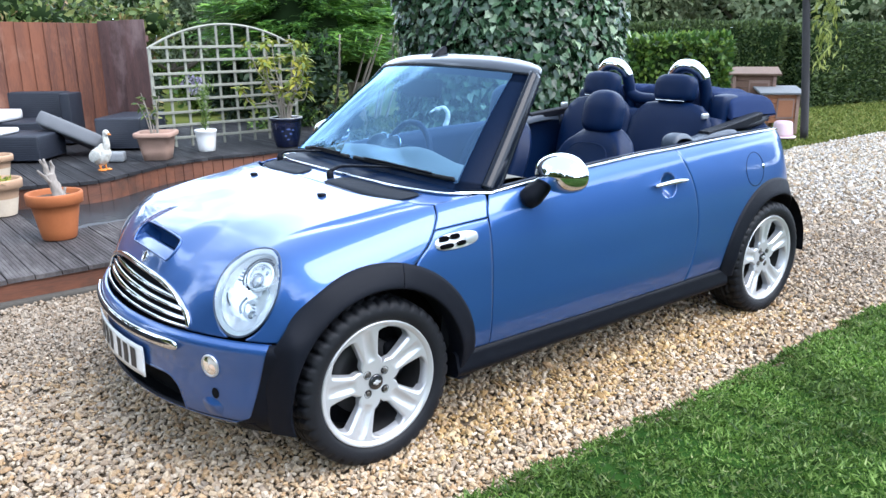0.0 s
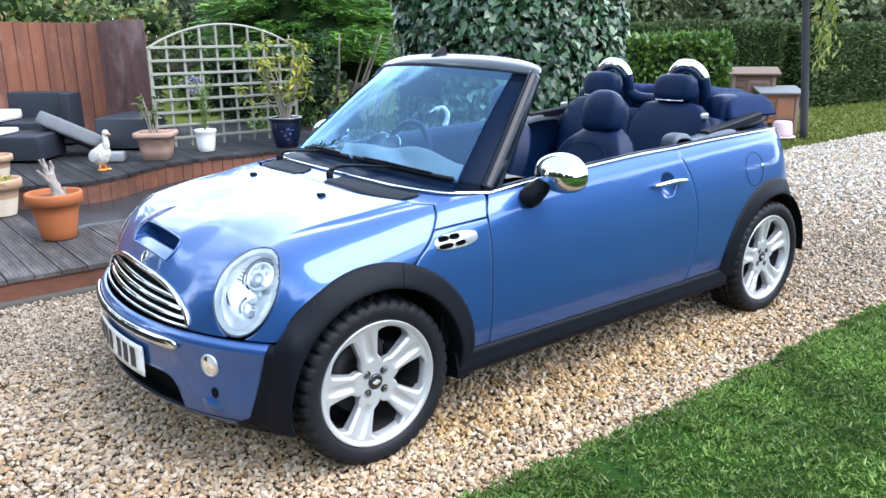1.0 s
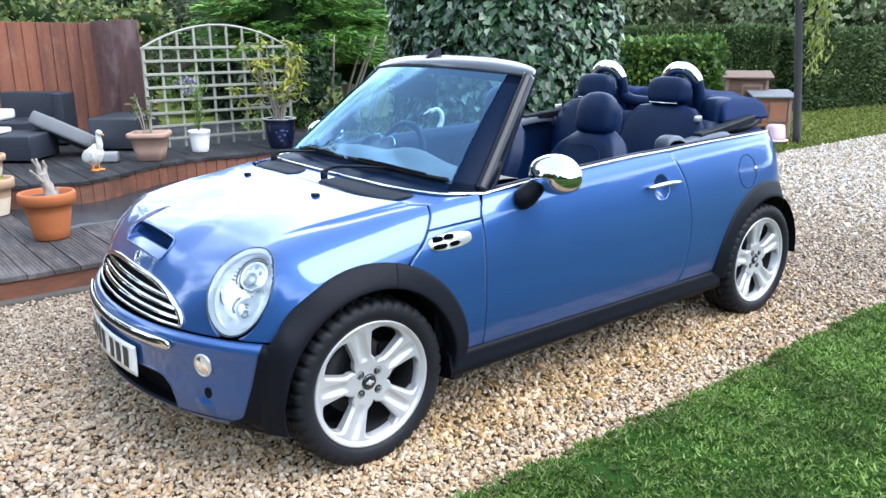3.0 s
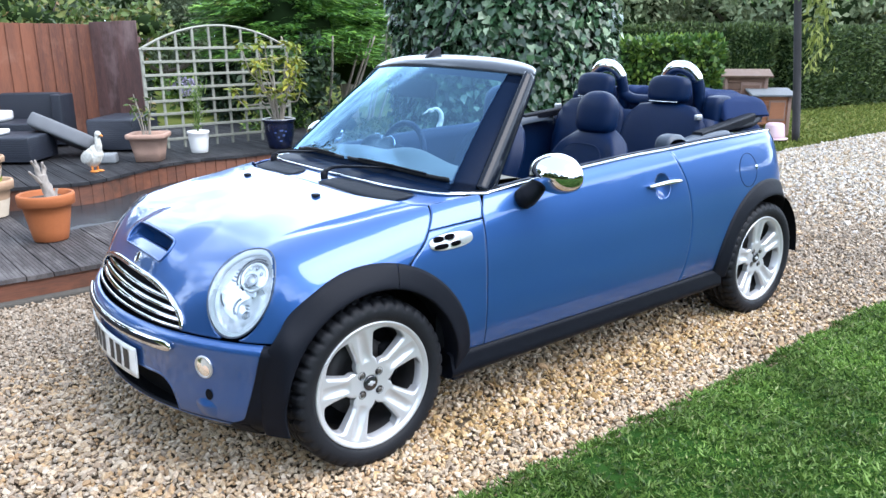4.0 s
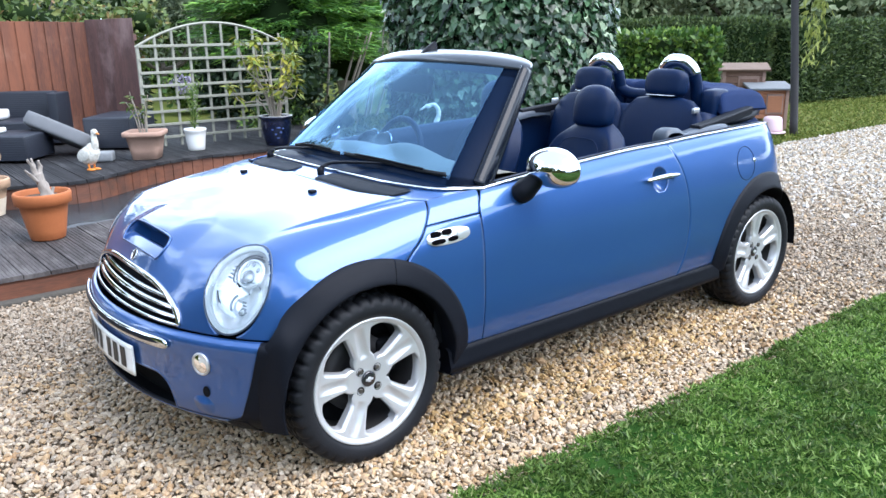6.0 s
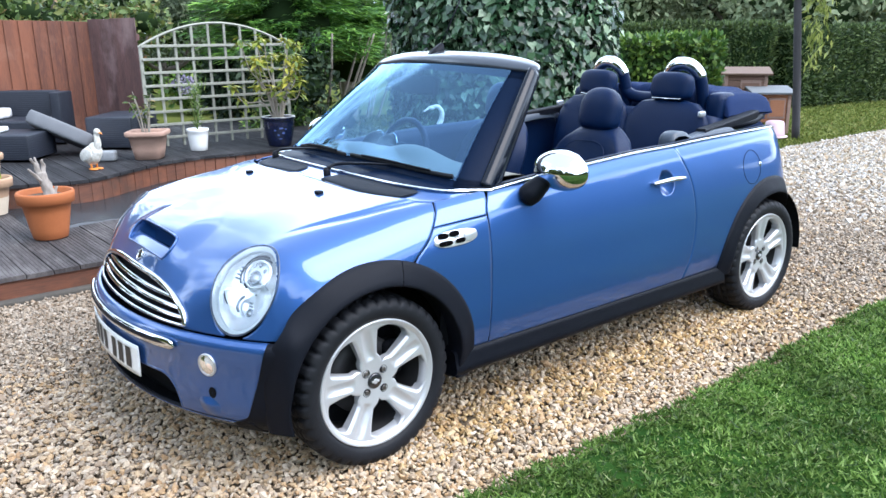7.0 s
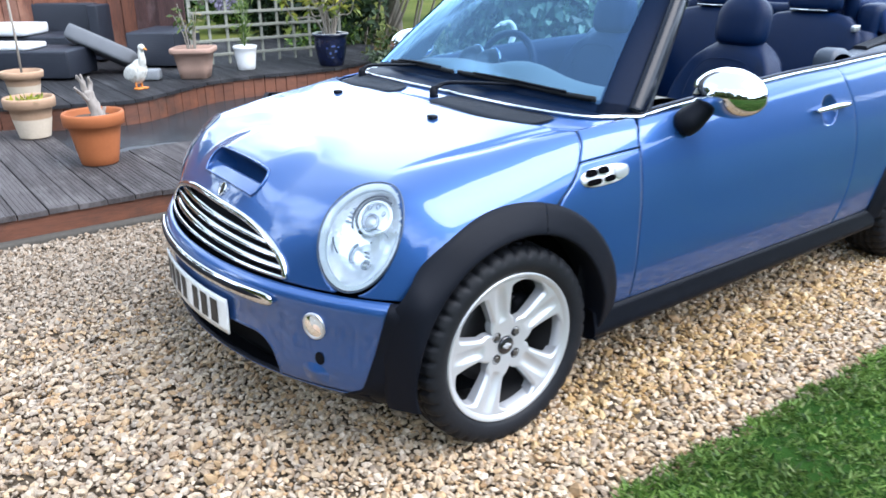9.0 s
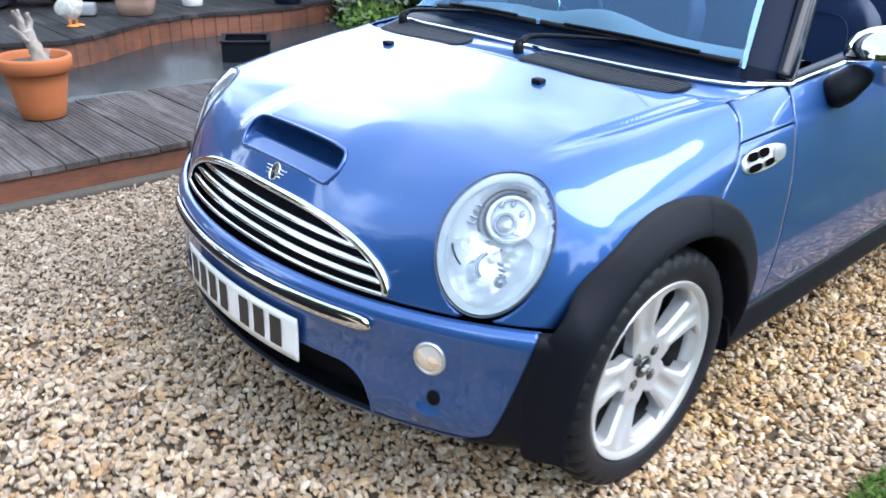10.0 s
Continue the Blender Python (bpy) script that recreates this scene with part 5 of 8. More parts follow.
grille = part("grille", from_vf("grille", *tube(sample(top_curve, 120), 0.0105, 10, flat=0.7, up=(-0.8, 0, 0.6))), CHROME, car, "chrome grille surround with horizontal bars")
by = np.linspace(-GRILLE_HALF, GRILLE_HALF, 80)
part("lower_bar", from_vf("lower_bar", *tube(on_nose(by, 0.537, 0.002), 0.0058, 8, up=(0, 0, 1))), CHROME, grille)
for z in (0.561, 0.588, 0.614):
    half = GRILLE_HALF * (1 - ((z - 0.536) / 0.112) ** 2) ** (1 / 3.2) - 0.012
    sy = np.linspace(-half, half, 70)
    V, F = tube(on_nose(sy, np.full(70, z), -0.008), 0.0092, 10, flat=0.40, up=(-0.5, 0, 0.87))
    part("grille_bar", from_vf("grille_bar", V, F), CHROME, grille, "chrome grille bar")
bv, bz = np.linspace(-GRILLE_HALF, GRILLE_HALF, 60), np.linspace(0, 1, 8)
back = np.stack([on_nose(bv, 0.505 + (grille_top(bv) - 0.503) * t, -0.035) for t in bz], 1)
part("grille_back", mesh("grille_back", back.reshape(-1, 3), quads(60, 8)), DARK, grille)

# Scoop lip and its dark throat
RAMP_LONG, RAMP_RISE = 0.054, 0.024


def bonnet_z(x, y):
    """The bonnet's height with the scoop's swell."""
    x, y = np.broadcast_arrays(np.asarray(x, float), np.asarray(y, float))
    lo, hi = np.full(x.shape, 0.3), np.full(x.shape, 1.1)
    for _ in range(30):
        m = (lo + hi) / 2
        inside = body(np.stack([x, y, m], -1)) < 0
        lo, hi = np.where(inside, m, lo), np.where(inside, hi, m)
    P = np.stack([x, y, lo], -1)
    s = scoop_bulge(P.reshape(-1, 3)).reshape(x.shape)
    return lo + s


a = np.linspace(0, 2 * np.pi, 160, endpoint=False)
slot_y = np.sign(np.sin(a)) * SLOT_Y * np.clip(np.abs(np.sin(a)) * 3.0, 0, 1) ** 0.8 + SLOT_H * np.sin(a)
slot_x = SLOT_X + SLOT_H * np.cos(a)
flat_z = bonnet_z(slot_x, slot_y) - scoop_bulge(np.stack([slot_x, slot_y, np.full(160, 0.75)], -1))
flat_P = np.stack([slot_x, slot_y, flat_z], -1)
loop = flat_P + SCOOP_WAY * scoop_bulge(flat_P)[:, None]
loop = sample(np.concatenate([loop, loop[:1]]), 141)[:-1]
part("scoop_lip", from_vf("scoop_lip", *tube(loop + (-0.001, 0, 0.0005), 0.0042, 8, True)), PAINT, bonnet, "blue lip of the air scoop")
mid = loop.mean(0)
throat = np.stack([loop, loop + (0.015, 0, -0.020), mid + (loop - mid) * (0.9, 0.97, 0.9) + (0.045, 0, -0.050), mid + (loop - mid) * (0.3, 0.9, 0.3) + (0.055, 0, -0.060)], 0)
part("scoop_throat", mesh("scoop_throat", throat.reshape(-1, 3), quads(4, 140, wrap_v=True)), PAINT, bonnet, "dark throat of the air scoop")

# Painted ramp that leads level from the front lip into the throat
front = loop[loop[:, 0] < mid[0] + 0.004]
front = front[np.argsort(front[:, 1])]
ry_ = np.linspace(front[0, 1] + 0.003, front[-1, 1] - 0.003, 60)
rx_, rz_ = np.interp(ry_, front[:, 1], front[:, 0]), np.interp(ry_, front[:, 1], front[:, 2])
level, reach = rz_[20:40].mean(), rx_[20:40].mean() + RAMP_LONG
rows = []
for t in np.linspace(0, 1, 8):
    x = rx_ + (np.maximum(reach, rx_ + 0.004) - rx_) * t
    z = rz_ + (level - rz_) * min(1, t * 2) - 0.002 + RAMP_RISE * t - 0.006 * max(0, t - 0.86) / 0.14
    rows.append(np.stack([x, ry_, z], -1))
rows.append(rows[-1] + (0.002, 0, -0.03))
part("scoop_ramp", mesh("scoop_ramp", np.concatenate(rows), facing(np.concatenate(rows), quads(9, 60))), PAINT, bonnet, "blue ramp in the air scoop's mouth")

# Bonnet emblem, washer jets


def on_bonnet_front(x, y, push):
    """A point of the bonnet's nose, lifted off the paint."""
    P = np.stack([x + 0 * y, y, bonnet_z(x + 0 * y, y)], -1)
    return P + normals_at(P) * push


q = np.linspace(0, 2 * np.pi, 32, endpoint=False)
disc = np.concatenate([on_bonnet_front(-0.508 + 0.011 * k * np.cos(q), 0.016 * k * np.sin(q), 0.003 + 0.002 * (1 - k)) for k in (1.0, 0.6, 0.05)])
part("emblem", mesh("emblem", disc, quads(3, 32, wrap_v=True)), BLACK_GLOSS, bonnet, "small round dark emblem")
part("emblem_ring", from_vf("emblem_ring", *tube(on_bonnet_front(-0.508 + 0.012 * np.cos(q), 0.017 * np.sin(q), 0.003), 0.0024, 6, True)), CHROME, bonnet, "silver ring of the emblem")
for s in (1, -1):
    for k in range(3):
        wy = s * np.linspace(0.018, 0.045 - 0.006 * k, 8)
        part("emblem_wing", from_vf("emblem_wing", *tube(on_bonnet_front(-0.503 - 0.005 * k, wy, 0.003), np.linspace(0.0026, 0.0012, 8), 6)), CHROME, bonnet)
    z = float(bonnet_z(0.078, 0.304))
    part("washer_jet", block((0.026, 0.03, 0.014), (0.078, 0.304 * s, z + 0.004), 0.004, 3), BLACK_PLASTIC, bonnet, "black washer jet")

# Bumper fittings: chrome strip, number plate, indicator lamps, tow hole
u = np.linspace(-1, 1, 90)[:, None]
v = np.linspace(-1, 1, 9)[None, :]
hgt = 0.0185 * np.clip(1 - np.abs(u) ** 30, 0.0, 1) ** 0.5
S = bumper_point(u * 0.452 + 0 * v, 0.482 + hgt * v, 0.006 + 0.006 * (1 - v ** 2))
thick(part("bumper_strip", mesh("bumper_strip", S.reshape(-1, 3), flip(quads(90, 9))), CHROME, car, "chrome strip across the bumper"), 0.008, 0)
S = bumper_point(u * 0.425 + 0 * v, 0.4845 + 0.0098 * np.clip(1 - np.abs(u) ** 14, 0, 1) * v, 0.0135 + 0.004 * (1 - v ** 2))
part("bumper_strip_inset", mesh("bumper_strip_inset", S.reshape(-1, 3), flip(quads(90, 9))), BLACK_PLASTIC, car)
S = bumper_grid(-0.26, 0.26, 0.321, 0.432, 50, 8, 0.014)
plate = thick(part("number_plate", mesh("number_plate", S.reshape(-1, 3), flip(quads(50, 8))), PLATE_WHITE, car, "white number plate with black characters"), 0.005, 0)
x0 = -0.238
for k in range(7):
    w = 0.040
    if k == 4:
        x0 += 0.036
    S = bumper_grid(-x0 - w, -x0, 0.339, 0.414, 8, 3, 0.0185)
    part("plate_bar", mesh("plate_bar", S.reshape(-1, 3), flip(quads(8, 3))), INK, plate)
    x0 += w + 0.022


def bumper_disc(y0, z0, ry, rz, push, dome, n=40, rings=8):
    a = np.linspace(0, 2 * np.pi, n, endpoint=False)
    rows = [bumper_point(y0 + ry * r * np.cos(a), z0 + rz * r * np.sin(a), push + dome * (1 - r * r)) for r in np.linspace(1, 0.02, rings)]
    return np.concatenate(rows), quads(rings, n, wrap_v=True)


for s in (1, -1):
    y0, ry = -0.5725 * s, 0.0275
    a = np.linspace(0, 2 * np.pi, 40, endpoint=False)
    lamp = part("front_indicator", from_vf("front_indicator", *tube(bumper_point(y0 + ry * np.cos(a), 0.437 + 0.036 * np.sin(a), 0.003), 0.0042, 8, True)), SILVER_TRIM, car, "oval clear indicator lamp in the bumper")
    V, F = bumper_disc(y0, 0.437, ry, 0.035, 0.004, 0.010)
    part("lens", from_vf("lens", V, flip(F)), LENS, lamp)
    V, F = bumper_disc(y0, 0.437, ry, 0.035, 0.0025, 0.0005)
    part("reflector", from_vf("reflector", V, flip(F)), REFLECTOR, lamp)
    V, F = bumper_disc(y0 - 0.006 * s, 0.428, 0.012, 0.016, 0.0035, 0.006)
    part("amber_bulb", from_vf("amber_bulb", V, flip(F)), ORANGE_LENS, lamp, "amber bulb")
    # A scooped ledge with the tow hole above it
    dy, zz = np.linspace(-0.062, 0.062, 30)[:, None], np.linspace(0.246, 0.338, 26)[None, :]
    rise = np.where(zz > 0.300, np.clip((0.332 - zz) / 0.032, 0, 1) ** 1.1, np.clip((zz - 0.252) / 0.048, 0, 1) ** 0.5)
    L = bumper_point(-0.566 * s + dy + 0 * zz, zz + 0.10 * dy * s + 0 * dy, -0.004 + 0.015 * np.exp(-(dy / 0.034) ** 2) * rise)
    part("tow_ledge", mesh("tow_ledge", L.reshape(-1, 3), flip(quads(30, 26))), PAINT, car, "scooped blue ledge under the tow hole")
    V, F = bumper_disc(-0.582 * s, 0.342, 0.013, 0.019, 0.0022, 0.0)
    part("tow_hole", from_vf("tow_hole", V, flip(F)), DARK, car, "dark round hole in the bumper")

# Side repeaters: chrome ovals with black slots and a clear lens
def side_point(x, z, push):
    x, z = np.broadcast_arrays(np.asarray(x, float), np.asarray(z, float))
    P = np.stack([x, side_y(x, z), z], -1)
    return P + normals_at(P) * np.asarray(push)[..., None]


def side_oval(x0, z0, lx, lz, tilt, push, dome=0.0, n=60, rings=6, power=2.6):
    a = np.linspace(0, 2 * np.pi, n, endpoint=False)
    ca, sa = np.cos(a), np.sin(a)
    ex, ez = np.sign(ca) * np.abs(ca) ** (2 / power), np.sign(sa) * np.abs(sa) ** (2 / power)
    rows = []
    for r in np.linspace(1, 0.02, rings):
        dx, dz = lx * ex * r, lz * ez * r
        rows.append(side_point(x0 + dx * math.cos(tilt) - dz * math.sin(tilt), z0 + dx * math.sin(tilt) + dz * math.cos(tilt), push + dome * (1 - r ** 2)))
    return np.concatenate(rows), flip(quads(rings, n, wrap_v=True))


TILT_R = math.radians(1.5)
SLOT_BLACK = pmat("black_slot", (0.002, 0.002, 0.003), 0.8, spec=0.02)
REPEATER = pmat("pale_chrome", (0.80, 0.81, 0.83), 0.22, 0.45, (0.76, 0.77, 0.79))
rep = both("side_repeater", *side_oval(0.345, 0.757, 0.096, 0.0275, TILT_R, 0.0030, 0.001, power=2.5), REPEATER, "chrome oval side repeater with a clear lens")
for r in rep:
    thick(r, 0.005, -1)
for (x, z, lx, lz) in ((0.286, 0.769, 0.022, 0.0095), (0.335, 0.772, 0.022, 0.0095), (0.293, 0.744, 0.030, 0.0085), (0.357, 0.747, 0.022, 0.0085)):
    V, F = side_oval(x, z, lx * 1.02, lz * 1.0, TILT_R, 0.0088, n=24, rings=3, power=3)
    both("slot", V, F, SLOT_BLACK, parent=rep)
V, F = side_oval(0.408, 0.760, 0.028, 0.019, TILT_R, 0.0080, 0.002, n=30)
both("repeater_lens", V, F, SILVER_TRIM, "clear repeater lens", parent=rep)

# Fuel flap: a round line with a lock
a = np.linspace(0, 2 * np.pi, 64, endpoint=False)
ring = side_point(2.285 + 0.083 * np.cos(a), 0.798 + 0.083 * np.sin(a), 0.0002)
part("fuel_flap", from_vf("fuel_flap", *tube(ring, 0.0016, 6, True, up=(0, 1, 0))), DARK, quarters[1], "round fuel flap outline")
V, F = side_oval(2.362, 0.806, 0.011, 0.011, 0, 0.004, 0.003, n=20)
part("fuel_lock", from_vf("fuel_lock", V, F), CHROME, quarters[1], "small chrome fuel lock")

# Door handles in round cups
for s in (1, -1):
    V, F = side_oval(1.568, 0.806, 0.0562, 0.0562, 0, -0.0005, -0.038, n=48, rings=14, power=2.0)
    V = V if s == 1 else mirrored(V)
    part("handle_cup", from_vf("handle_cup", V, F if s == 1 else flip(F)), PAINT, doors[s], "blue cup behind the door handle")
    hx = np.linspace(1.458, 1.690, 30)
    hp = side_point(hx, 0.813 + 0.004 * np.sin(np.linspace(0, np.pi, 30)), 0.012 + 0.016 * np.abs(np.sin(np.linspace(0, np.pi, 30))) ** 0.6)
    hp = hp if s == 1 else mirrored(hp)
    part("door_handle", from_vf("door_handle", *tube(hp, 0.0175 * (0.45 + 0.55 * np.sin(np.linspace(0.12, np.pi - 0.12, 30)) ** 0.6), 10, flat=0.62)), CHROME, doors[s], "chrome door handle")

# Chrome belt line along doors and rear quarters
belt = np.concatenate([[(0.44, -0.672, 0.893), (0.50, -0.70, 0.889)], door_hi, q_top])
belt = sample(belt[::3], 160) + np.array([0, 0.004, 0.004])
both("waist_strip", *tube(belt, 0.0078, 8, flat=0.9), CHROME, "bright waist strip along the body")
round_tail = sample([q_top[-1] + (0, 0.004, 0.004), (2.875, -0.25, 0.957), (2.885, 0, 0.957), (2.875, 0.25, 0.957), mirrored(q_top[-1]) + (0, -0.004, 0.004)], 80)
part("waist_strip", from_vf("waist_strip", *tube(round_tail, 0.0095, 8)), CHROME, car)
deck_P = np.stack([round_tail, round_tail * (1, 0.9, 1) + (-0.17, 0, 0.012)], 1)
part("rear_deck", mesh("rear_deck", deck_P.reshape(-1, 3), quads(80, 2)), PAINT, car)

# ---- the car: windscreen ----
base_pts = [(0.535, -0.700, 0.888), (0.46, -0.680, 0.893), (0.39, -0.620, 0.899), (0.335, -0.47, 0.905), (0.312, -0.25, 0.909), (0.305, 0.0, 0.911)]
base = sample(base_pts + [(x, -y, z) for x, y, z in base_pts[-2::-1]], 121)
head_y = np.linspace(-0.575, 0.575, 121)
head = np.stack([0.815 + 0.125 * (head_y / 0.575) ** 2, head_y, 1.335 - 0.030 * (head_y / 0.575) ** 2], -1)
back_k = 0.070 * (1 - (np.abs(base[:, 1]) / 0.70) ** 6)
glass_foot = base + np.stack([back_k + 0.012, 0 * back_k, 0.26 * back_k], -1)
t = np.linspace(0, 1, 40)[None, :, None]
glass = glass_foot[:, None] * (1 - t) + head[:, None] * t
bow = np.array([-0.030, 0, 0.022]) * (4 * t * (1 - t)) * np.clip(1 - (np.linspace(-1, 1, 121) ** 2), 0.15, 1)[:, None, None]
glass = glass + bow
gi = glass[10:-1, 2:]
wind = part("windscreen", mesh("windscreen", gi.reshape(-1, 3), flip(quads(*gi.shape[:2]))), WINDSCREEN, car, "clear raked windscreen reflecting the sky")
wind.visible_shadow = False
cowl = np.stack([base * (1 - k) + glass_foot * k + np.array([0, 0, 0.004 * math.sin(k * 3.14)]) for k in np.linspace(0, 1.06, 6)], 1)
part("windscreen_cowl", mesh("windscreen_cowl", cowl.reshape(-1, 3), flip(quads(121, 6))), GLASS_BORDER, car, "dark strip at the foot of the glass")
# black border inside the glass
inner = glass + np.array([0.006, 0, -0.004])
for sl in (np.s_[0:12, :], np.s_[-15:, :], np.s_[:, 0:4], np.s_[:, 36:]):
    G = inner[sl]
    part("windscreen_border", mesh("windscreen_border", G.reshape(-1, 3), quads(*G.shape[:2])), GLASS_BORDER, wind, "dark border of the windscreen")
part("windscreen_strip", from_vf("windscreen_strip", *tube(base + np.array([-0.012, 0, 0.002]), 0.0066, 8, flat=0.8)), CHROME, car, "bright strip at the foot of the windscreen")
for s in (1, -1):
    pl = sample([(0.585, -0.690, 0.880), (0.685, -0.658, 1.00), (0.810, -0.616, 1.15), (0.900, -0.580, 1.250), (0.945, -0.562, 1.300)], 40)
    V, F = tube(pl, np.linspace(0.048, 0.034, 40), 20, flat=0.60, up=(0.3, -1, 0.3))
    V = V if s == 1 else mirrored(V) + (0.012, -0.030, 0.0)
    part("windscreen_pillar", from_vf("windscreen_pillar", V, F if s == 1 else flip(F)), PILLAR_PAINT, car, "dark gloss windscreen pillar")
# Header: a shallow roof panel over the windscreen
prof = [(0.000, 0.000), (-0.004, 0.012), (0.010, 0.030), (0.045, 0.046), (0.10, 0.054), (0.16, 0.052), (0.20, 0.040), (0.205, 0.020), (0.18, -0.004), (0.06, -0.012)]
pr = sample(prof, 30)
narrow = (1 - 0.86 * np.clip(np.abs(head_y) / 0.575, 0, 1) ** 5)
hd = head * np.array([1, 1.005, 1])
closing = np.clip(1 - np.abs(head_y / 0.575) ** 40, 0.0, 1) ** 0.5
pr_mid = pr.mean(0)
pr3 = pr_mid + (pr - pr_mid)[None] * (0.03 + 0.97 * closing)[:, None, None]
HP = np.stack([hd[:, 0, None] + pr3[:, :, 0] * narrow[:, None], np.repeat(hd[:, 1, None], 30, 1), hd[:, 2, None] - 0.006 + pr3[:, :, 1] * (1 - 0.55 * np.abs(head_y[:, None] / 0.575) ** 4)], -1)
head_bm = bmesh.new()
hv = [head_bm.verts.new(p) for p in HP.reshape(-1, 3)]
for f in quads(121, 30, wrap_v=True).tolist():
    head_bm.faces.new([hv[i] for i in f[::-1]])
for e in (0, 120):
    head_bm.faces.new([hv[e * 30 + i] for i in (range(30) if e == 0 else range(29, -1, -1))])
part("windscreen_header", head_bm, HEADER_PAINT, car, "silver grey windscreen header")
# Aerial fin
fin = [(0.0, 0.0, 0.0), (0.100, 0, 0.022), (0.104, 0, 0.068), (0.092, 0, 0.074), (0.045, 0, 0.044)]
bm = bmesh.new()
fv = {}
for s in (1, -1):
    fv[s] = [bm.verts.new((0.818 + x, s * (0.026 - 0.24 * z), 1.345 + z)) for x, y, z in fin]
bm.faces.new(fv[1][::-1])
bm.faces.new(fv[-1])
for i in range(5):
    j = (i + 1) % 5
    bm.faces.new([fv[1][i], fv[1][j], fv[-1][j], fv[-1][i]])
bmesh.ops.bevel(bm, geom=bm.edges[:], offset=0.004, segments=2, affect="EDGES")
part("aerial_base", bm, BLACK_PLASTIC, car, "black aerial fin on the header")
part("aerial", from_vf("aerial", *tube([(0.912, 0.0, 1.41), (0.985, 0.0, 1.54), (1.07, 0.0, 1.68)], 0.0028, 6)), BLACK_PLASTIC, car)

# Scuttle panel with vents, between bonnet and glass
sc_front = rear_e + np.array([0.006, 0, 0])
sc_P = np.stack([sc_front * (1 - k) + sample(base, NV) * k for k in np.linspace(0, 1, 10)], 1)
sc_P[:, :, 2] += -0.006 * np.sin(np.linspace(0, np.pi, 10))[None]
sc_ends = np.s_[4:-4]
sc_P[:, 0, 2] -= 0.012
part("scuttle", mesh("scuttle", sc_P[sc_ends].reshape(-1, 3), flip(quads(NV - 8, 10))), PAINT, car, "blue panel between bonnet and windscreen")


def scuttle_at(y, k):
    """A place on the scuttle: y across, k from bonnet (0) to glass (1)."""
    ys = sc_P[:, 0, 1]
    i = np.interp(y, ys, np.arange(NV))
    i0 = np.clip(np.floor(i).astype(int), 0, NV - 2)
    f = (i - i0)[..., None]
    kk = np.clip(k * 9, 0, 8.999)
    k0 = np.floor(kk).astype(int)
    g = (kk - k0)[..., None]
    q = lambda a, b: sc_P[a, b]
    return (q(i0, k0) * (1 - f) + q(i0 + 1, k0) * f) * (1 - g) + (q(i0, k0 + 1) * (1 - f) + q(i0 + 1, k0 + 1) * f) * g


for s in (1, -1):
    u = np.linspace(0, 1, 50)[:, None]
    v = np.linspace(-1, 1, 7)[None, :]
    half = 0.40 * np.clip(1 - np.abs(2 * u - 1) ** 12, 0.02, 1) ** 0.6
    yv = -s * (0.11 + 0.45 * u) + 0 * v
    W = scuttle_at(yv, 0.45 + half * v) + np.array([0, 0, 0.003])
    vent = part("scuttle_vent", mesh("scuttle_vent", W.reshape(-1, 3), quads(50, 7) if s == -1 else flip(quads(50, 7))), BLACK_PLASTIC, car, "black ribbed air vent")
    for k in range(44):
        yy = -s * (0.122 + 0.426 * k / 43)
        ends = scuttle_at(np.array([yy, yy]), np.array([0.12, 0.78])) + np.array([0, 0, 0.0035])
        part("rib", from_vf("rib", *tube(sample(ends, 4), 0.0013, 4)), TRIM_GREY, vent)

# Wipers
def wiper(pivot, elbow, tip, blade0, blade1, name="wiper"):
    pv = np.array(pivot)
    arm = sample([pv + (0, 0, 0.03), elbow, tip], 30)
    w = part("wiper", from_vf("wiper", *tube(arm, np.linspace(0.013, 0.006, 30), 8, flat=0.6)), BLACK_PLASTIC, car, "black windscreen wiper")
    part("pivot", from_vf("pivot", *tube([pv + (0, 0, -0.03), pv + (-0.004, 0, 0.02), pv + (0, 0, 0.034)], [0.017, 0.015, 0.011], 14)), BLACK_PLASTIC, w)
    bl = sample([blade0, (np.array(blade0) + blade1) / 2 + (-0.004, 0, 0.006), blade1], 40)
    for p in bl:
        col = glass[int(np.abs(glass[:, 4, 1] - p[1]).argmin())]
        p[0] = min(p[0], float(np.interp(p[2], col[:, 2], col[:, 0])) - 0.010)
    part("blade", from_vf("blade", *tube(bl, 0.006, 6, flat=1.6)), TYRE, w)
    part("blade_frame", from_vf("blade_frame", *tube(bl[6:-6] + (-0.006, 0, 0.010), 0.0045, 6)), BLACK_PLASTIC, w)


wiper((0.250, -0.075, 0.896), (0.305, -0.105, 0.944), (0.436, -0.36, 0.955), (0.405, -0.02, 0.962), (0.478, -0.625, 0.940))
wiper((0.315, 0.520, 0.893), (0.350, 0.49, 0.938), (0.395, 0.24, 0.962), (0.430, 0.47, 0.950), (0.372, -0.02, 0.966))

# Door mirrors
def ball(at, radii, n=36, m=20, cut=None, turn=None):
    t, p = np.meshgrid(np.linspace(0.001, np.pi - 0.001, m), np.linspace(0, 2 * np.pi, n, endpoint=False), indexing="ij")
    V = np.stack([np.cos(t) * radii[0], np.sin(t) * np.cos(p) * radii[1], np.sin(t) * np.sin(p) * radii[2]], -1).reshape(-1, 3)
    if turn is not None:
        V = V @ np.array(turn.to_3x3()).T
    return V + np.array(at), flip(quads(m, n, wrap_v=True))


mt = Matrix.Rotation(radians(-8), 4, "Z") @ Matrix.Rotation(radians(3), 4, "X")
V, F = ball((0, 0, 0), (0.096, 0.126, 0.076))
V = np.where((V[:, :1] > 0.030), V * (0, 1, 1) + (0.030 + (V[:, :1] - 0.03) * 0.12) * np.array([1, 0, 0]), V)
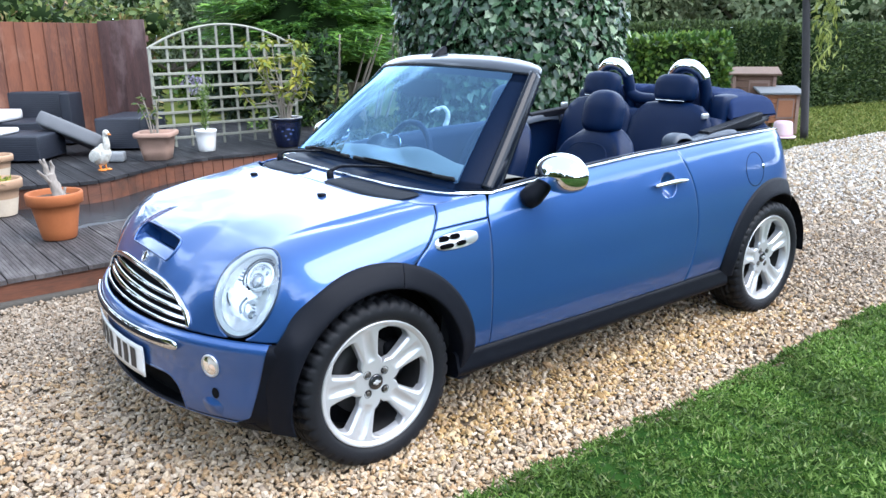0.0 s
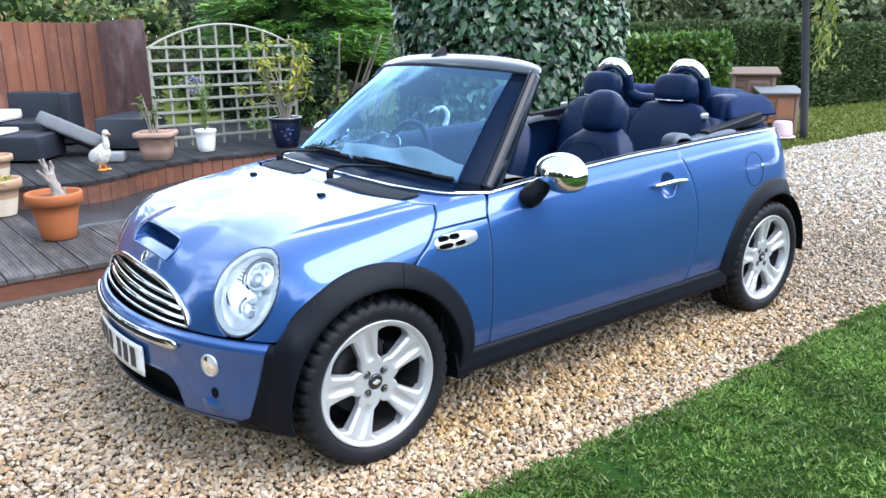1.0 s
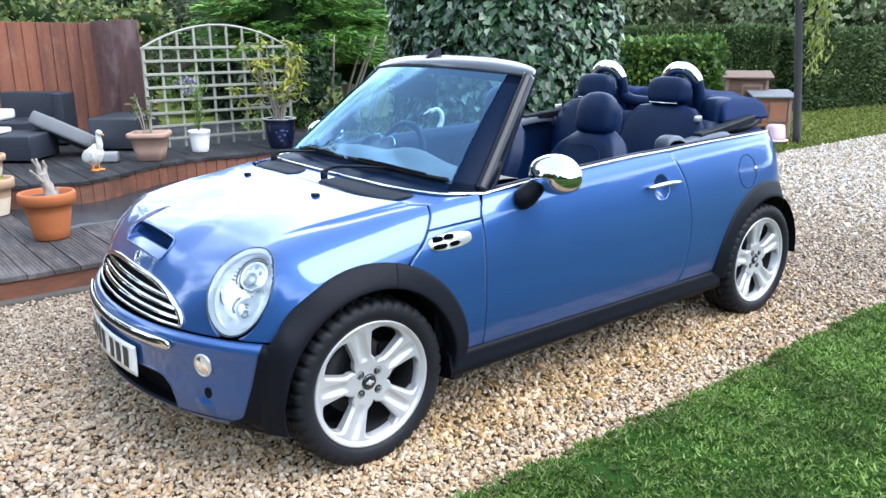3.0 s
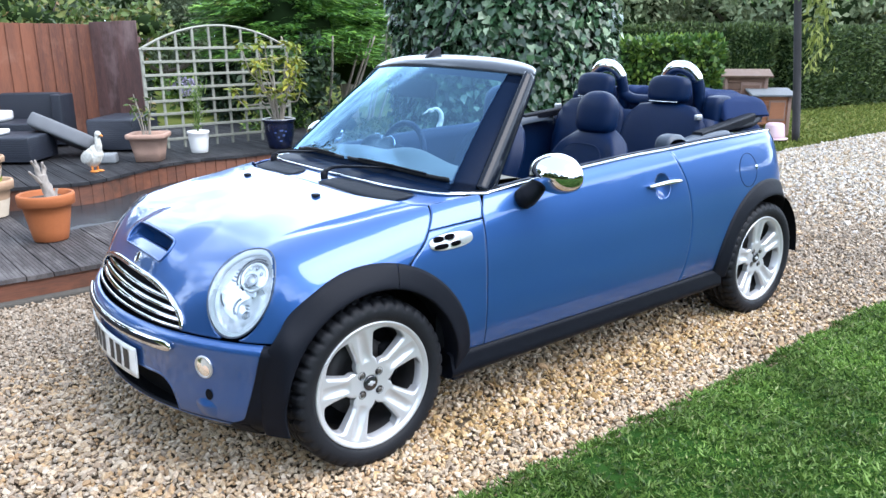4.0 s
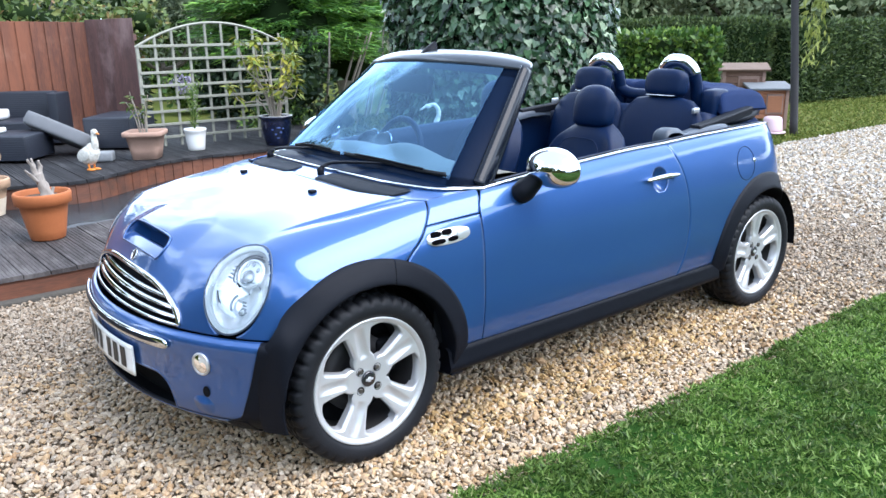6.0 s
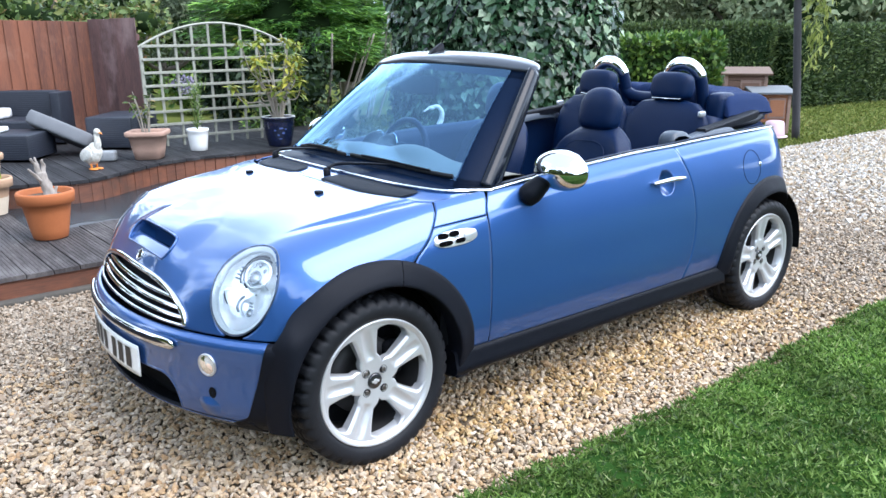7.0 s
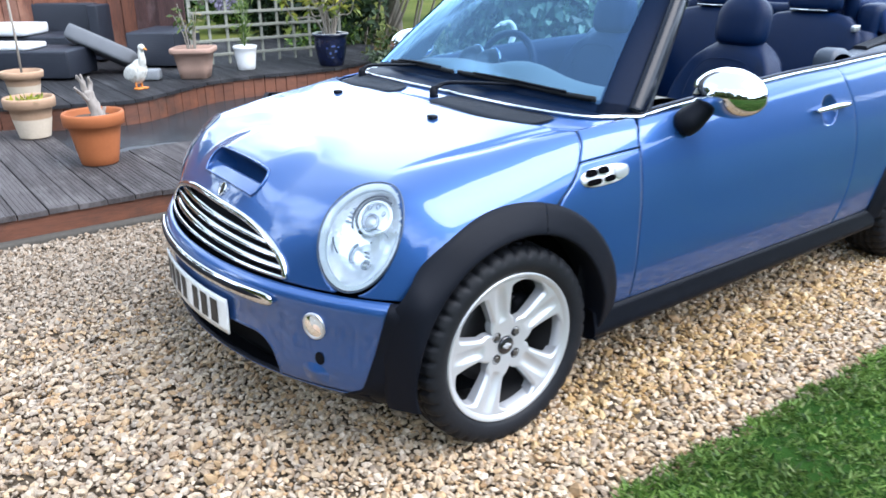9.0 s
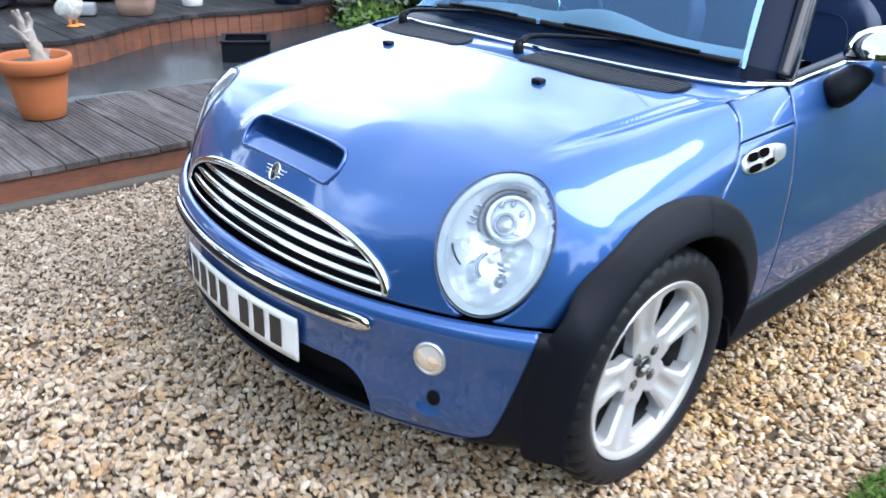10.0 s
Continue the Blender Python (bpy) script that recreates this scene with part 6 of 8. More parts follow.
V = V @ np.array(mt.to_3x3()).T + np.array((0.800, -0.868, 0.958))
mirrors = both("door_mirror", V, F, CHROME, "chrome-capped door mirror on a black arm")
arm = sample([(0.705, -0.758, 0.842), (0.722, -0.782, 0.866), (0.750, -0.812, 0.905), (0.775, -0.83, 0.935)], 16)
both("mirror_arm", *tube(arm, np.interp(np.linspace(0, 1, 16), [0, 0.12, 0.35, 0.7, 1], [0.030, 0.052, 0.056, 0.044, 0.026]), 14, flat=0.8), BLACK_PLASTIC, "black mirror arm", parent=mirrors)

# ---- the car: inside ----
n = 60
bx = np.linspace(0.56, 2.62, n)
bz = np.interp(bx, belt[:, 0], belt[:, 2])
by_ = np.interp(bx, belt[:, 0], belt[:, 1])
rows = [np.stack([bx, by_ + 0.008, bz + 0.004], -1), np.stack([bx, by_ + 0.030, bz + 0.010], -1), np.stack([bx, by_ + 0.055, bz], -1), np.stack([bx, by_ + 0.065, bz - 0.05], -1), np.stack([bx, by_ + 0.075, bz - 0.25], -1), np.stack([bx, by_ + 0.10, 0.30 + 0 * bx], -1)]
R = np.stack(rows, 1).reshape(-1, 3)
both("inner_trim", R, quads(n, 6), LEATHER, "dark blue inner side trim")
part("cabin_floor", block((2.3, 1.36, 0.03), (1.5, 0, 0.29), 0.01), DARK, car)
part("bulkhead", block((0.03, 1.30, 0.62), (2.62, 0, 0.62), 0.01), DARK, car)
# Dashboard
dy = np.linspace(-0.655, 0.655, 60)
prof = [(0.40, 0.880), (0.55, 0.905), (0.70, 0.918), (0.80, 0.912), (0.86, 0.885), (0.875, 0.83), (0.85, 0.74), (0.80, 0.64), (0.70, 0.55)]
pr = sample(prof, 26)
bulge = 0.050 * np.exp(-((dy - 0.03) / 0.17) ** 2) + 0.022 * np.exp(-((dy - 0.42) / 0.20) ** 2)
D = np.stack([np.repeat(pr[None, :, 0], 60, 0), np.repeat(dy[:, None], 26, 1), pr[None, :, 1] + bulge[:, None] * np.exp(-((pr[None, :, 0] - 0.76) / 0.20) ** 2)], -1)
part("dashboard", mesh("dashboard", D.reshape(-1, 3), flip(quads(60, 26))), DASH, car, "olive-grey dashboard")
for (y, r) in ((0.345, 0.046), (0.462, 0.050)):
    a = np.linspace(0, 2 * np.pi, 32, endpoint=False)
    c = np.array((0.86, y, 0.935))
    ring = c + np.stack([0.25 * r * np.sin(a), r * np.cos(a), r * np.sin(a)], -1)
    g = part("gauge", from_vf("gauge", *tube(ring, 0.0042, 8, True, up=(1, 0, 0))), CHROME, car, "round gauge in a chrome ring")
    part("gauge_pod", from_vf("gauge_pod", *tube([c + (-0.08, 0, -0.02), c + (-0.045, 0, -0.004), c + (-0.02, 0, 0), c], [r * 0.5, r * 0.88, r, r], 24)), SATIN_BLACK, g, "black gauge pod")
sc = np.array((0.950, 0.37, 0.868))
a = np.linspace(0, 2 * np.pi, 64, endpoint=False)
ring = sc + np.stack([0.42 * 0.185 * np.sin(a) * -1, 0.185 * np.cos(a), 0.185 * 0.91 * np.sin(a)], -1) * (1, 1, 1)
ring[:, 0] = sc[0] - 0.075 * np.sin(a) * -1 * 0.6
wheel_ring = part("steering_wheel", from_vf("steering_wheel", *tube(ring, 0.0155, 10, True, up=(1, 0, 0.2))), LEATHER, car, "dark leather steering wheel")
for ang in (0, 180, 270):
    q = math.radians(ang)
    e = sc + (0.045 * math.sin(q), 0.175 * math.cos(q), 0.16 * math.sin(q))
    part("spoke", from_vf("spoke", *tube(sample([sc + (-0.02, 0, 0), e], 6), 0.018, 8, flat=0.5, up=(1, 0, 0))), SILVER_TRIM, wheel_ring, "silver steering wheel spoke")
part("airbag_cover", from_vf("airbag_cover", *ball(sc + (-0.01, 0, 0), (0.025, 0.075, 0.065))), LEATHER, wheel_ring)
part("steering_column", from_vf("steering_column", *tube([(0.80, 0.36, 0.86), tuple(sc + (-0.02, 0, 0))], 0.035, 12)), BLACK_PLASTIC, car)
# Rear-view mirror
part("inside_mirror", block((0.035, 0.27, 0.085), (0.80, 0.02, 1.235), 0.014, 3, Matrix.Rotation(radians(12), 4, "Y")), BLACK_PLASTIC, car, "black rear-view mirror")
part("mirror_stalk", from_vf("mirror_stalk", *tube([(0.80, 0.02, 1.26), (0.80, 0.0, 1.32)], 0.01, 8)), BLACK_PLASTIC, car)


# Seats
def cushion(size, at, bevel, turn=None, swell=0.0):
    """A padded block, rounder than a box."""
    bm = bmesh.new()
    bmesh.ops.create_cube(bm, size=1.0)
    bmesh.ops.subdivide_edges(bm, edges=bm.edges[:], cuts=5, use_grid_fill=True)
    p = 4.0
    for v in bm.verts:
        c = v.co * 2
        r = (abs(c.x) ** p + abs(c.y) ** p + abs(c.z) ** p) ** (1 / p)
        m = max(abs(c.x), abs(c.y), abs(c.z))
        f = (m / r) if r else 1
        f = 1 + (f - 1) * bevel
        v.co = Vector((c.x * f * size[0] / 2, c.y * f * size[1] / 2, c.z * f * size[2] / 2))
    bmesh.ops.transform(bm, matrix=Matrix.Translation(at) @ (turn or Matrix()), verts=bm.verts)
    return bm


def pillow(at, radii, turn=None, top=2.3, foot=4.5, n=40, m=28):
    """A headrest: domed above, squarer below."""
    t, p = np.meshgrid(np.linspace(0.02, np.pi - 0.02, m), np.linspace(0, 2 * np.pi, n, endpoint=False), indexing="ij")
    e = np.where(t < np.pi / 2, 2 / top, 2 / foot)
    wide = np.sin(t) ** e
    z = np.sign(np.cos(t)) * np.abs(np.cos(t)) ** e
    c, s = np.cos(p), np.sin(p)
    V = np.stack([radii[0] * np.sign(c) * np.abs(c) ** 0.75 * wide, radii[1] * np.sign(s) * np.abs(s) ** 0.75 * wide, radii[2] * z], -1).reshape(-1, 3)
    if turn is not None:
        V = V @ np.array(turn.to_3x3()).T
    F = quads(m, n, wrap_v=True)
    return from_vf("headrest", V + np.array(at), F)


def seat_back(y0):
    """A shaped backrest: narrow at the shoulders, with side bolsters."""
    rows = []
    zs = np.linspace(0, 1, 26)
    ys = np.linspace(-1, 1, 31)
    for zt in zs:
        half = 0.245 * (1 - 0.40 * max(0, (zt - 0.55) / 0.45) ** 2.4)
        x0 = 1.342 + 0.245 * zt
        z0 = 0.42 + 0.640 * zt - 0.085 * ys ** 2 * zt ** 3
        bol = 0.055 * np.clip((np.abs(ys) - 0.55) / 0.35, 0, 1) ** 1.5 * (1 - 0.6 * zt) * np.clip((1 - np.abs(ys)) / 0.12, 0, 1) ** 0.5
        edge = np.clip((1 - np.abs(ys)) / 0.10, 0, 1) ** 0.5
        topr = np.clip((1 - zt) / 0.10, 0, 1) ** 0.5
        x = x0 - (0.055 + bol) * edge * topr + 0.05
        rows.append(np.stack([x, y0 + half * ys, z0], -1))
    fr = np.array(rows)
    bk = fr.copy()
    bk[..., 0] = bk[..., 0].max(1, keepdims=True) + 0.055 * np.sqrt(np.clip(1 - ys[None] ** 4, 0, 1)) * np.clip((1 - zs) / 0.08, 0, 1)[:, None] ** 0.5
    return join((fr.reshape(-1, 3), quads(26, 31)), (bk.reshape(-1, 3), flip(quads(26, 31))))


for y0 in (-0.348, 0.348):
    seat = part("front_seat", from_vf("front_seat", *seat_back(y0)), LEATHER, car, "dark navy leather front seat")
    part("seat_cushion", cushion((0.50, 0.47, 0.17), (1.18, y0, 0.47), 0.9, Matrix.Rotation(radians(-8), 4, "Y")), LEATHER, seat)
    hr = part("headrest", pillow((1.622, y0, 1.100), (0.060, 0.114, 0.103), Matrix.Rotation(radians(10), 4, "Y")), LEATHER, seat, "rounded navy leather headrest")
    for dyy in (-0.05, 0.05):
        part("headrest_rod", from_vf("headrest_rod", *tube([(1.610, y0 + dyy, 0.97), (1.620, y0 + dyy, 1.06)], 0.006, 8)), CHROME, seat)
    seam = sample([(1.382, y0 - 0.13, 0.60), (1.457, y0 - 0.145, 0.80), (1.517, y0 - 0.11, 0.93), (1.532, y0, 0.955), (1.517, y0 + 0.11, 0.93), (1.457, y0 + 0.145, 0.80), (1.382, y0 + 0.13, 0.60)], 50)
    part("seam", from_vf("seam", *tube(seam, 0.0022, 6)), LEATHER, seat)
rear_seat = part("rear_seat", cushion((0.17, 1.16, 0.56), (2.305, 0, 0.77), 0.55, Matrix.Rotation(radians(12), 4, "Y")), LEATHER, car, "dark navy leather rear seat")
part("rear_cushion", cushion((0.45, 1.10, 0.16), (2.05, 0, 0.50), 0.7), LEATHER, rear_seat)
for y0 in (-0.260, 0.260):
    part("backrest_pad", cushion((0.11, 0.54, 0.58), (2.245, y0, 0.82), 1.15, Matrix.Rotation(radians(12), 4, "Y")), LEATHER, rear_seat)
    hr = part("headrest", pillow((2.310, y0, 1.176), (0.060, 0.126, 0.074), Matrix.Rotation(radians(8), 4, "Y"), 3.2, 4.5), LEATHER, rear_seat, "rounded navy leather headrest")
    for dyy in (-0.06, 0.06):
        part("headrest_rod", from_vf("headrest_rod", *tube([(2.310, y0 + dyy, 1.06), (2.312, y0 + dyy, 1.16)], 0.006, 8)), CHROME, rear_seat)
    part("headrest_bar", block((0.02, 0.18, 0.008), (2.262, y0, 1.112), 0.003), CHROME, rear_seat)
    hoop = sample([(2.44, y0 - 0.112, 1.00), (2.425, y0 - 0.112, 1.14), (2.41, y0 - 0.095, 1.232), (2.40, y0 - 0.052, 1.279), (2.40, y0, 1.291), (2.40, y0 + 0.052, 1.279), (2.41, y0 + 0.095, 1.232), (2.425, y0 + 0.112, 1.14), (2.44, y0 + 0.112, 1.00)], 60)
    rh = part("roll_hoop", from_vf("roll_hoop", *tube(hoop, 0.036, 14, flat=0.8, up=(1, 0, 0.2))), LEATHER, car, "roll hoop with a chrome crown")
    part("hoop_crown", from_vf("hoop_crown", *tube(hoop[18:42], 0.0372, 14, flat=0.82, up=(1, 0, 0.2))), CHROME, rh, "polished chrome crown")
link = sample([(2.43, -0.170, 1.17), (2.43, -0.145, 1.125), (2.43, -0.085, 1.100), (2.43, 0, 1.094), (2.43, 0.085, 1.100), (2.43, 0.145, 1.125), (2.43, 0.170, 1.17)], 40)
part("hoop_link", from_vf("hoop_link", *tube(link, 0.034, 12)), LEATHER, car)
for s in (1, -1):
    part("hoop_foot", cushion((0.17, 0.10, 0.20), (2.46, -0.47 * s, 1.045), 0.8), LEATHER, car)
    part("seat_belt_guide", block((0.05, 0.02, 0.03), (2.24, -0.50 * s, 1.045), 0.006, 2), SILVER_TRIM, car, "silver seat belt guide")
# Folded canvas hood
def hood_layer(x0, x1, hy, z0, z1, sag):
    u = np.linspace(-1, 1, 50)[:, None]
    prof = sample([(x0, z0 + 0.004), (x0 + 0.02, z1 - 0.012), (x0 + 0.10, z1), ((x0 + x1) / 2, z1 - 0.006), (x1 - 0.07, z1 - 0.02), (x1, (z0 + z1) / 2), (x1 - 0.05, z0), (x0, z0)], 36)
    end = np.clip(1 - np.abs(u) ** 12, 0.0, 1) ** 0.5
    wav = 0.006 * np.sin(u * 19) + 0.004 * np.sin(u * 41 + 1)
    X = prof[None, :, 0] - 0.10 * np.abs(u) ** 2.2 + 0 * u
    Z = z0 + (prof[None, :, 1] - z0) * (0.12 + 0.88 * end) + wav - sag * u ** 2
    Y = hy * u + 0 * X
    return np.stack([X, Y, Z], -1).reshape(-1, 3), quads(50, 36, wrap_v=True)


hood = part("folded_hood", from_vf("folded_hood", *hood_layer(2.50, 2.94, 0.555, 1.045, 1.166, 0.026)), NAVY_CLOTH, car, "folded navy canvas hood")
for (x0, x1, hy, z0, z1) in ((2.54, 2.90, 0.54, 1.000, 1.052), (2.52, 2.92, 0.525, 0.962, 1.006)):
    part("hood_fold", from_vf("hood_fold", *hood_layer(x0, x1, hy, z0, z1, 0.012)), NAVY_CLOTH, hood)
for s in (1, -1):
    fr = sample([(2.05, -0.625 * s, 0.972), (2.30, -0.605 * s, 0.994), (2.63, -0.565 * s, 1.024)], 20)
    beam = fr[[0, 5, 10, 15, 19]]
    ring = np.array([(-0.030, -0.014), (-0.024, -0.020), (0.024, -0.020), (0.030, -0.014), (0.030, 0.016), (0.024, 0.022), (-0.024, 0.022), (-0.030, 0.016)])
    BV = np.stack([np.stack([p[0] + 0 * ring[:, 0] + 0.2 * ring[:, 1], p[1] + ring[:, 0], p[2] + ring[:, 1]], -1) for p in beam])
    BF = np.concatenate([quads(5, 8, wrap_v=True), [[0, 1, 2, 7], [2, 3, 6, 7], [3, 4, 5, 6], [34, 33, 32, 39], [39, 38, 35, 34], [38, 37, 36, 35]]])
    part("hood_frame", from_vf("hood_frame", BV.reshape(-1, 3), BF), BLACK_PLASTIC, car, "dark folded hood frame", smooth=False)
    fr = sample([(2.35, -0.60 * s, 0.985), (2.60, -0.58 * s, 0.99), (2.80, -0.52 * s, 1.01)], 20)
    part("hood_frame", from_vf("hood_frame", *tube(fr, 0.02, 8)), BLACK_PLASTIC, car)
    wedge = sample([(1.765, 0.935), (1.770, 0.977), (1.795, 0.998), (1.835, 1.002), (1.880, 0.996), (1.920, 0.974), (1.955, 0.966), (2.110, 0.986), (2.280, 0.986), (2.290, 0.950)], 30)
    WV = np.stack([np.stack([wedge[:, 0], np.full(30, -s * y), wedge[:, 1] - dz], -1) for y, dz in ((0.668, 0.022), (0.662, 0.006), (0.650, 0.0), (0.600, 0.0), (0.588, 0.006), (0.585, 0.04))])
    part("rear_side_trim", mesh("rear_side_trim", WV.reshape(-1, 3), quads(6, 30) if s == 1 else flip(quads(6, 30))), SIDE_TRIM, car, "blue-grey moulded rear side trim")
    # Door glass edge seals
    part("quarter_seal", from_vf("quarter_seal", *tube(belt[4:-20] * (1, s, 1) + (0, 0.016 * s, 0.003), 0.007, 6)), BLACK_PLASTIC, car)

# ---- things on the decks ----
def round_pot(name, at, r_base, r_rim, h, rim_h, rim_out, material, label, soil_drop=0.04, band=None):
    """A tapering flower pot with a thick rolled rim and soil."""
    t = 0.018
    rb = r_base + (r_rim - r_base) * (1 - rim_h / h)
    prof = [(0.02, 0.0), (r_base - 0.006, 0.0), (r_base, 0.006)] + [(r_base + (rb - r_base) * k, (h - rim_h) * k) for k in (0.25, 0.5, 0.75, 0.985)]
    prof += [(rb + rim_out * 0.7, h - rim_h), (r_rim + rim_out - 0.004, h - rim_h + 0.006), (r_rim + rim_out, h - 0.012), (r_rim + rim_out - 0.006, h), (r_rim + rim_out - t, h), (r_rim + rim_out - t - 0.004, h - 0.01), (r_rim - t - 0.01, h - soil_drop - 0.03)]
    thing = part(name, from_vf(name, *lathe(prof, 56)), material)
    thing.location = at
    tagged(thing, label, "plant pot")
    V, F = lathe([(r_rim + rim_out - t - 0.002, h - soil_drop), (r_rim * 0.6, h - soil_drop + 0.006), (0.01, h - soil_drop + 0.008)], 40)
    V[:, 2] += rng.uniform(-0.004, 0.004, len(V))
    part("soil", from_vf("soil", V, F), SOIL, thing, "dark potting soil")
    if band:
        pb = [(r_base + 0.0025, 0.004)] + [(r_base + (rb - r_base) * k + 0.0025, (h - rim_h) * k) for k in (0.25, 0.5, band)]
        part("glaze_band", from_vf("glaze_band", *lathe(pb, 56)), CREAM_POT, thing, "cream lower band")
    return thing


def branch(path, r0, r1, n=7, steps=18):
    p = sample(path, steps)
    return tube(p, np.linspace(r0, r1, steps), n)


terracotta_pot = round_pot("terracotta_pot", (-0.277, 2.795, DECK_Z + 0.004), 0.109, 0.166, 0.320, 0.080, 0.015, TERRACOTTA, "large orange terracotta pot with a bleached stump on the deck")
stems = []
STUMP = (([(0.030, 0, 0.24), (0.022, 0, 0.33), (0.002, 0.006, 0.40), (-0.010, 0, 0.45)], 0.040, 0.028), ([(-0.006, 0.004, 0.41), (-0.026, 0, 0.47), (-0.056, -0.004, 0.545)], 0.021, 0.006),
         ([(0.004, 0, 0.41), (0.014, 0.006, 0.47), (0.012, 0, 0.53)], 0.022, 0.007), ([(-0.012, -0.01, 0.39), (-0.046, -0.012, 0.43), (-0.082, -0.008, 0.475)], 0.015, 0.006),
         ([(-0.012, 0.012, 0.43), (-0.020, 0.016, 0.50), (-0.030, 0.01, 0.545)], 0.013, 0.006), ([(0.052, -0.012, 0.24), (0.062, -0.014, 0.30), (0.072, -0.01, 0.345)], 0.018, 0.008))
for k, (line, r0, r1) in enumerate(STUMP):
    SV, SF = branch(line, r0, r1, 12)
    SV = SV + np.stack([np.sin(SV[:, 2] * 90 + k) * np.cos(SV[:, 1] * 160), np.cos(SV[:, 2] * 75 + SV[:, 0] * 120), 0 * SV[:, 2]], -1) * 0.0045
    stems.append((SV, SF))
for st_ in stems:
    part("stump_prong", from_vf("stump_prong", *st_), DRIFTWOOD, terracotta_pot, "bleached dead stump")

cream_pot = round_pot("cream_pot", (-0.462, 3.860, DECK_Z + 0.004), 0.100, 0.156, 0.285, 0.075, 0.016, TAN_POT, "two-tone tan and cream clay pot with a small succulent", band=0.66)
n = 60
D = unit(rng.normal(size=(n, 3)) * (1, 1, 0.5) + (0, 0, 0.7))
P = rng.normal(size=(n, 3)) * (0.05, 0.05, 0.004) + (0, 0, 0.245)
part("succulent", leaf_mesh("succulent", P, D, unit(rng.normal(size=(n, 3))), 0.07, 0.03), YELLOW_LEAF, cream_pot, "low yellow-green succulent")
back_pot = round_pot("cream_pot", (-0.392, 4.460, UPPER_Z + 0.004), 0.092, 0.140, 0.225, 0.055, 0.014, TAN_POT, "two-tone tan and cream clay pot with a cane", band=0.70)
part("cane", from_vf("cane", *tube([(0, 0, 0.15), (0.005, 0, 0.5), (0.0, 0.01, 0.86)], 0.009, 8)), PALE_BARK, back_pot, "upright cane")
tuft = rng.normal(size=(60, 3)) * (0.02, 0.02, 0.02) + (0, 0, 0.84)
part("cane_leaves", leaf_mesh("cane_leaves", tuft, unit(rng.normal(size=(60, 3)) + (0, 0, 0.3)), unit(rng.normal(size=(60, 3))), 0.10, 0.022), OLIVE_LEAF, back_pot)


def square_pot(at, turn):
    thing = empty("square_pot", at)
    thing.matrix_world = Matrix.Translation(at) @ Matrix.Rotation(radians(turn), 4, "Z") @ Matrix.Scale(0.83, 4)

    def ring(h, r, z, k=10):
        a = np.linspace(0, 2 * np.pi, 48, endpoint=False)
        c, s = np.cos(a), np.sin(a)
        p = 7.0
        f = 1 / (np.abs(c) ** p + np.abs(s) ** p) ** (1 / p)
        return np.stack([h * f * c, h * f * s, np.full(48, z)], -1)

    rows = [ring(0.13, 0, 0.0), ring(0.145, 0, 0.004), ring(0.165, 0, 0.12), ring(0.190, 0, 0.265), ring(0.218, 0, 0.27), ring(0.226, 0, 0.285), ring(0.226, 0, 0.318), ring(0.218, 0, 0.326), ring(0.195, 0, 0.326), ring(0.188, 0, 0.30), ring(0.18, 0, 0.285), ring(0.01, 0, 0.288)]
    part("pot_body", mesh("pot_body", np.concatenate(rows[:-1]), flip(quads(11, 48, wrap_v=True))), TERRACOTTA_PALE, thing, "pale terracotta square pot")
    part("soil", mesh("soil", np.concatenate(rows[-2:]), flip(quads(2, 48, wrap_v=True))), SOIL, thing)
    return tagged(thing, "pale terracotta square pot with a straggly shrub", "plant pot")


sq = square_pot((1.078, 4.835, UPPER_Z + 0.002), -32)
shoots, lp, ld = [], [], []
for k in range(7):
    a = rng.uniform(0, 6.28)
    top = np.array((0.17 * math.cos(a), 0.12 * math.sin(a), rng.uniform(0.55, 0.86)))
    path = [(0.05 * math.cos(a), 0.04 * math.sin(a), 0.27), top * (0.55, 0.55, 0.55) + (0, 0, 0.12), top]
    shoots.append(branch(path, 0.009, 0.004, 6))
    q = sample(path, 30)
    for j in range(10):
        i = rng.integers(16, 30)
        lp.append(q[i])
        ld.append(rng.normal(size=3) * (1, 1, 0.4) + (0, 0, -0.2))
for st_ in shoots:
    part("shoot", from_vf("shoot", *st_), PALE_BARK, sq, "thin bare shoot")
lp, ld = np.array(lp), unit(np.array(ld))
part("leaves", leaf_mesh("leaves", lp, ld, unit(rng.normal(size=lp.shape) + (0, 0, 1)), 0.085, 0.032), SHRUB_LEAF, sq, "sparse green and yellow leaves")

white_pot = round_pot("white_pot", (1.660, 5.06, UPPER_Z + 0.002), 0.084, 0.112, 0.228, 0.03, 0.004, WHITE_CERAMIC, "small white ceramic pot with feathery green foliage")
n = 150
a = rng.uniform(0, 6.28, n)
hh = rng.uniform(0.0, 1, n)
P = np.stack([0.13 * hh * np.cos(a) * rng.uniform(0.3, 1, n), 0.13 * hh * np.sin(a) * rng.uniform(0.3, 1, n), 0.22 + 0.46 * hh], -1)
part("foliage", leaf_mesh("foliage", P, unit(rng.normal(size=(n, 3)) * (0.6, 0.6, 0.5) + (0, 0, 0.8)), unit(rng.normal(size=(n, 3))), 0.10, 0.012), LIGHT_LEAF, white_pot, "feathery light green foliage")
part("stems", from_vf("stems", *join(*[branch([(0, 0, 0.2), (0.03 * math.cos(k), 0.03 * math.sin(k), 0.4), (0.08 * math.cos(k * 1.3), 0.08 * math.sin(k * 1.3), 0.62)], 0.004, 0.002, 5) for k in range(6)])), LIGHT_LEAF, white_pot)

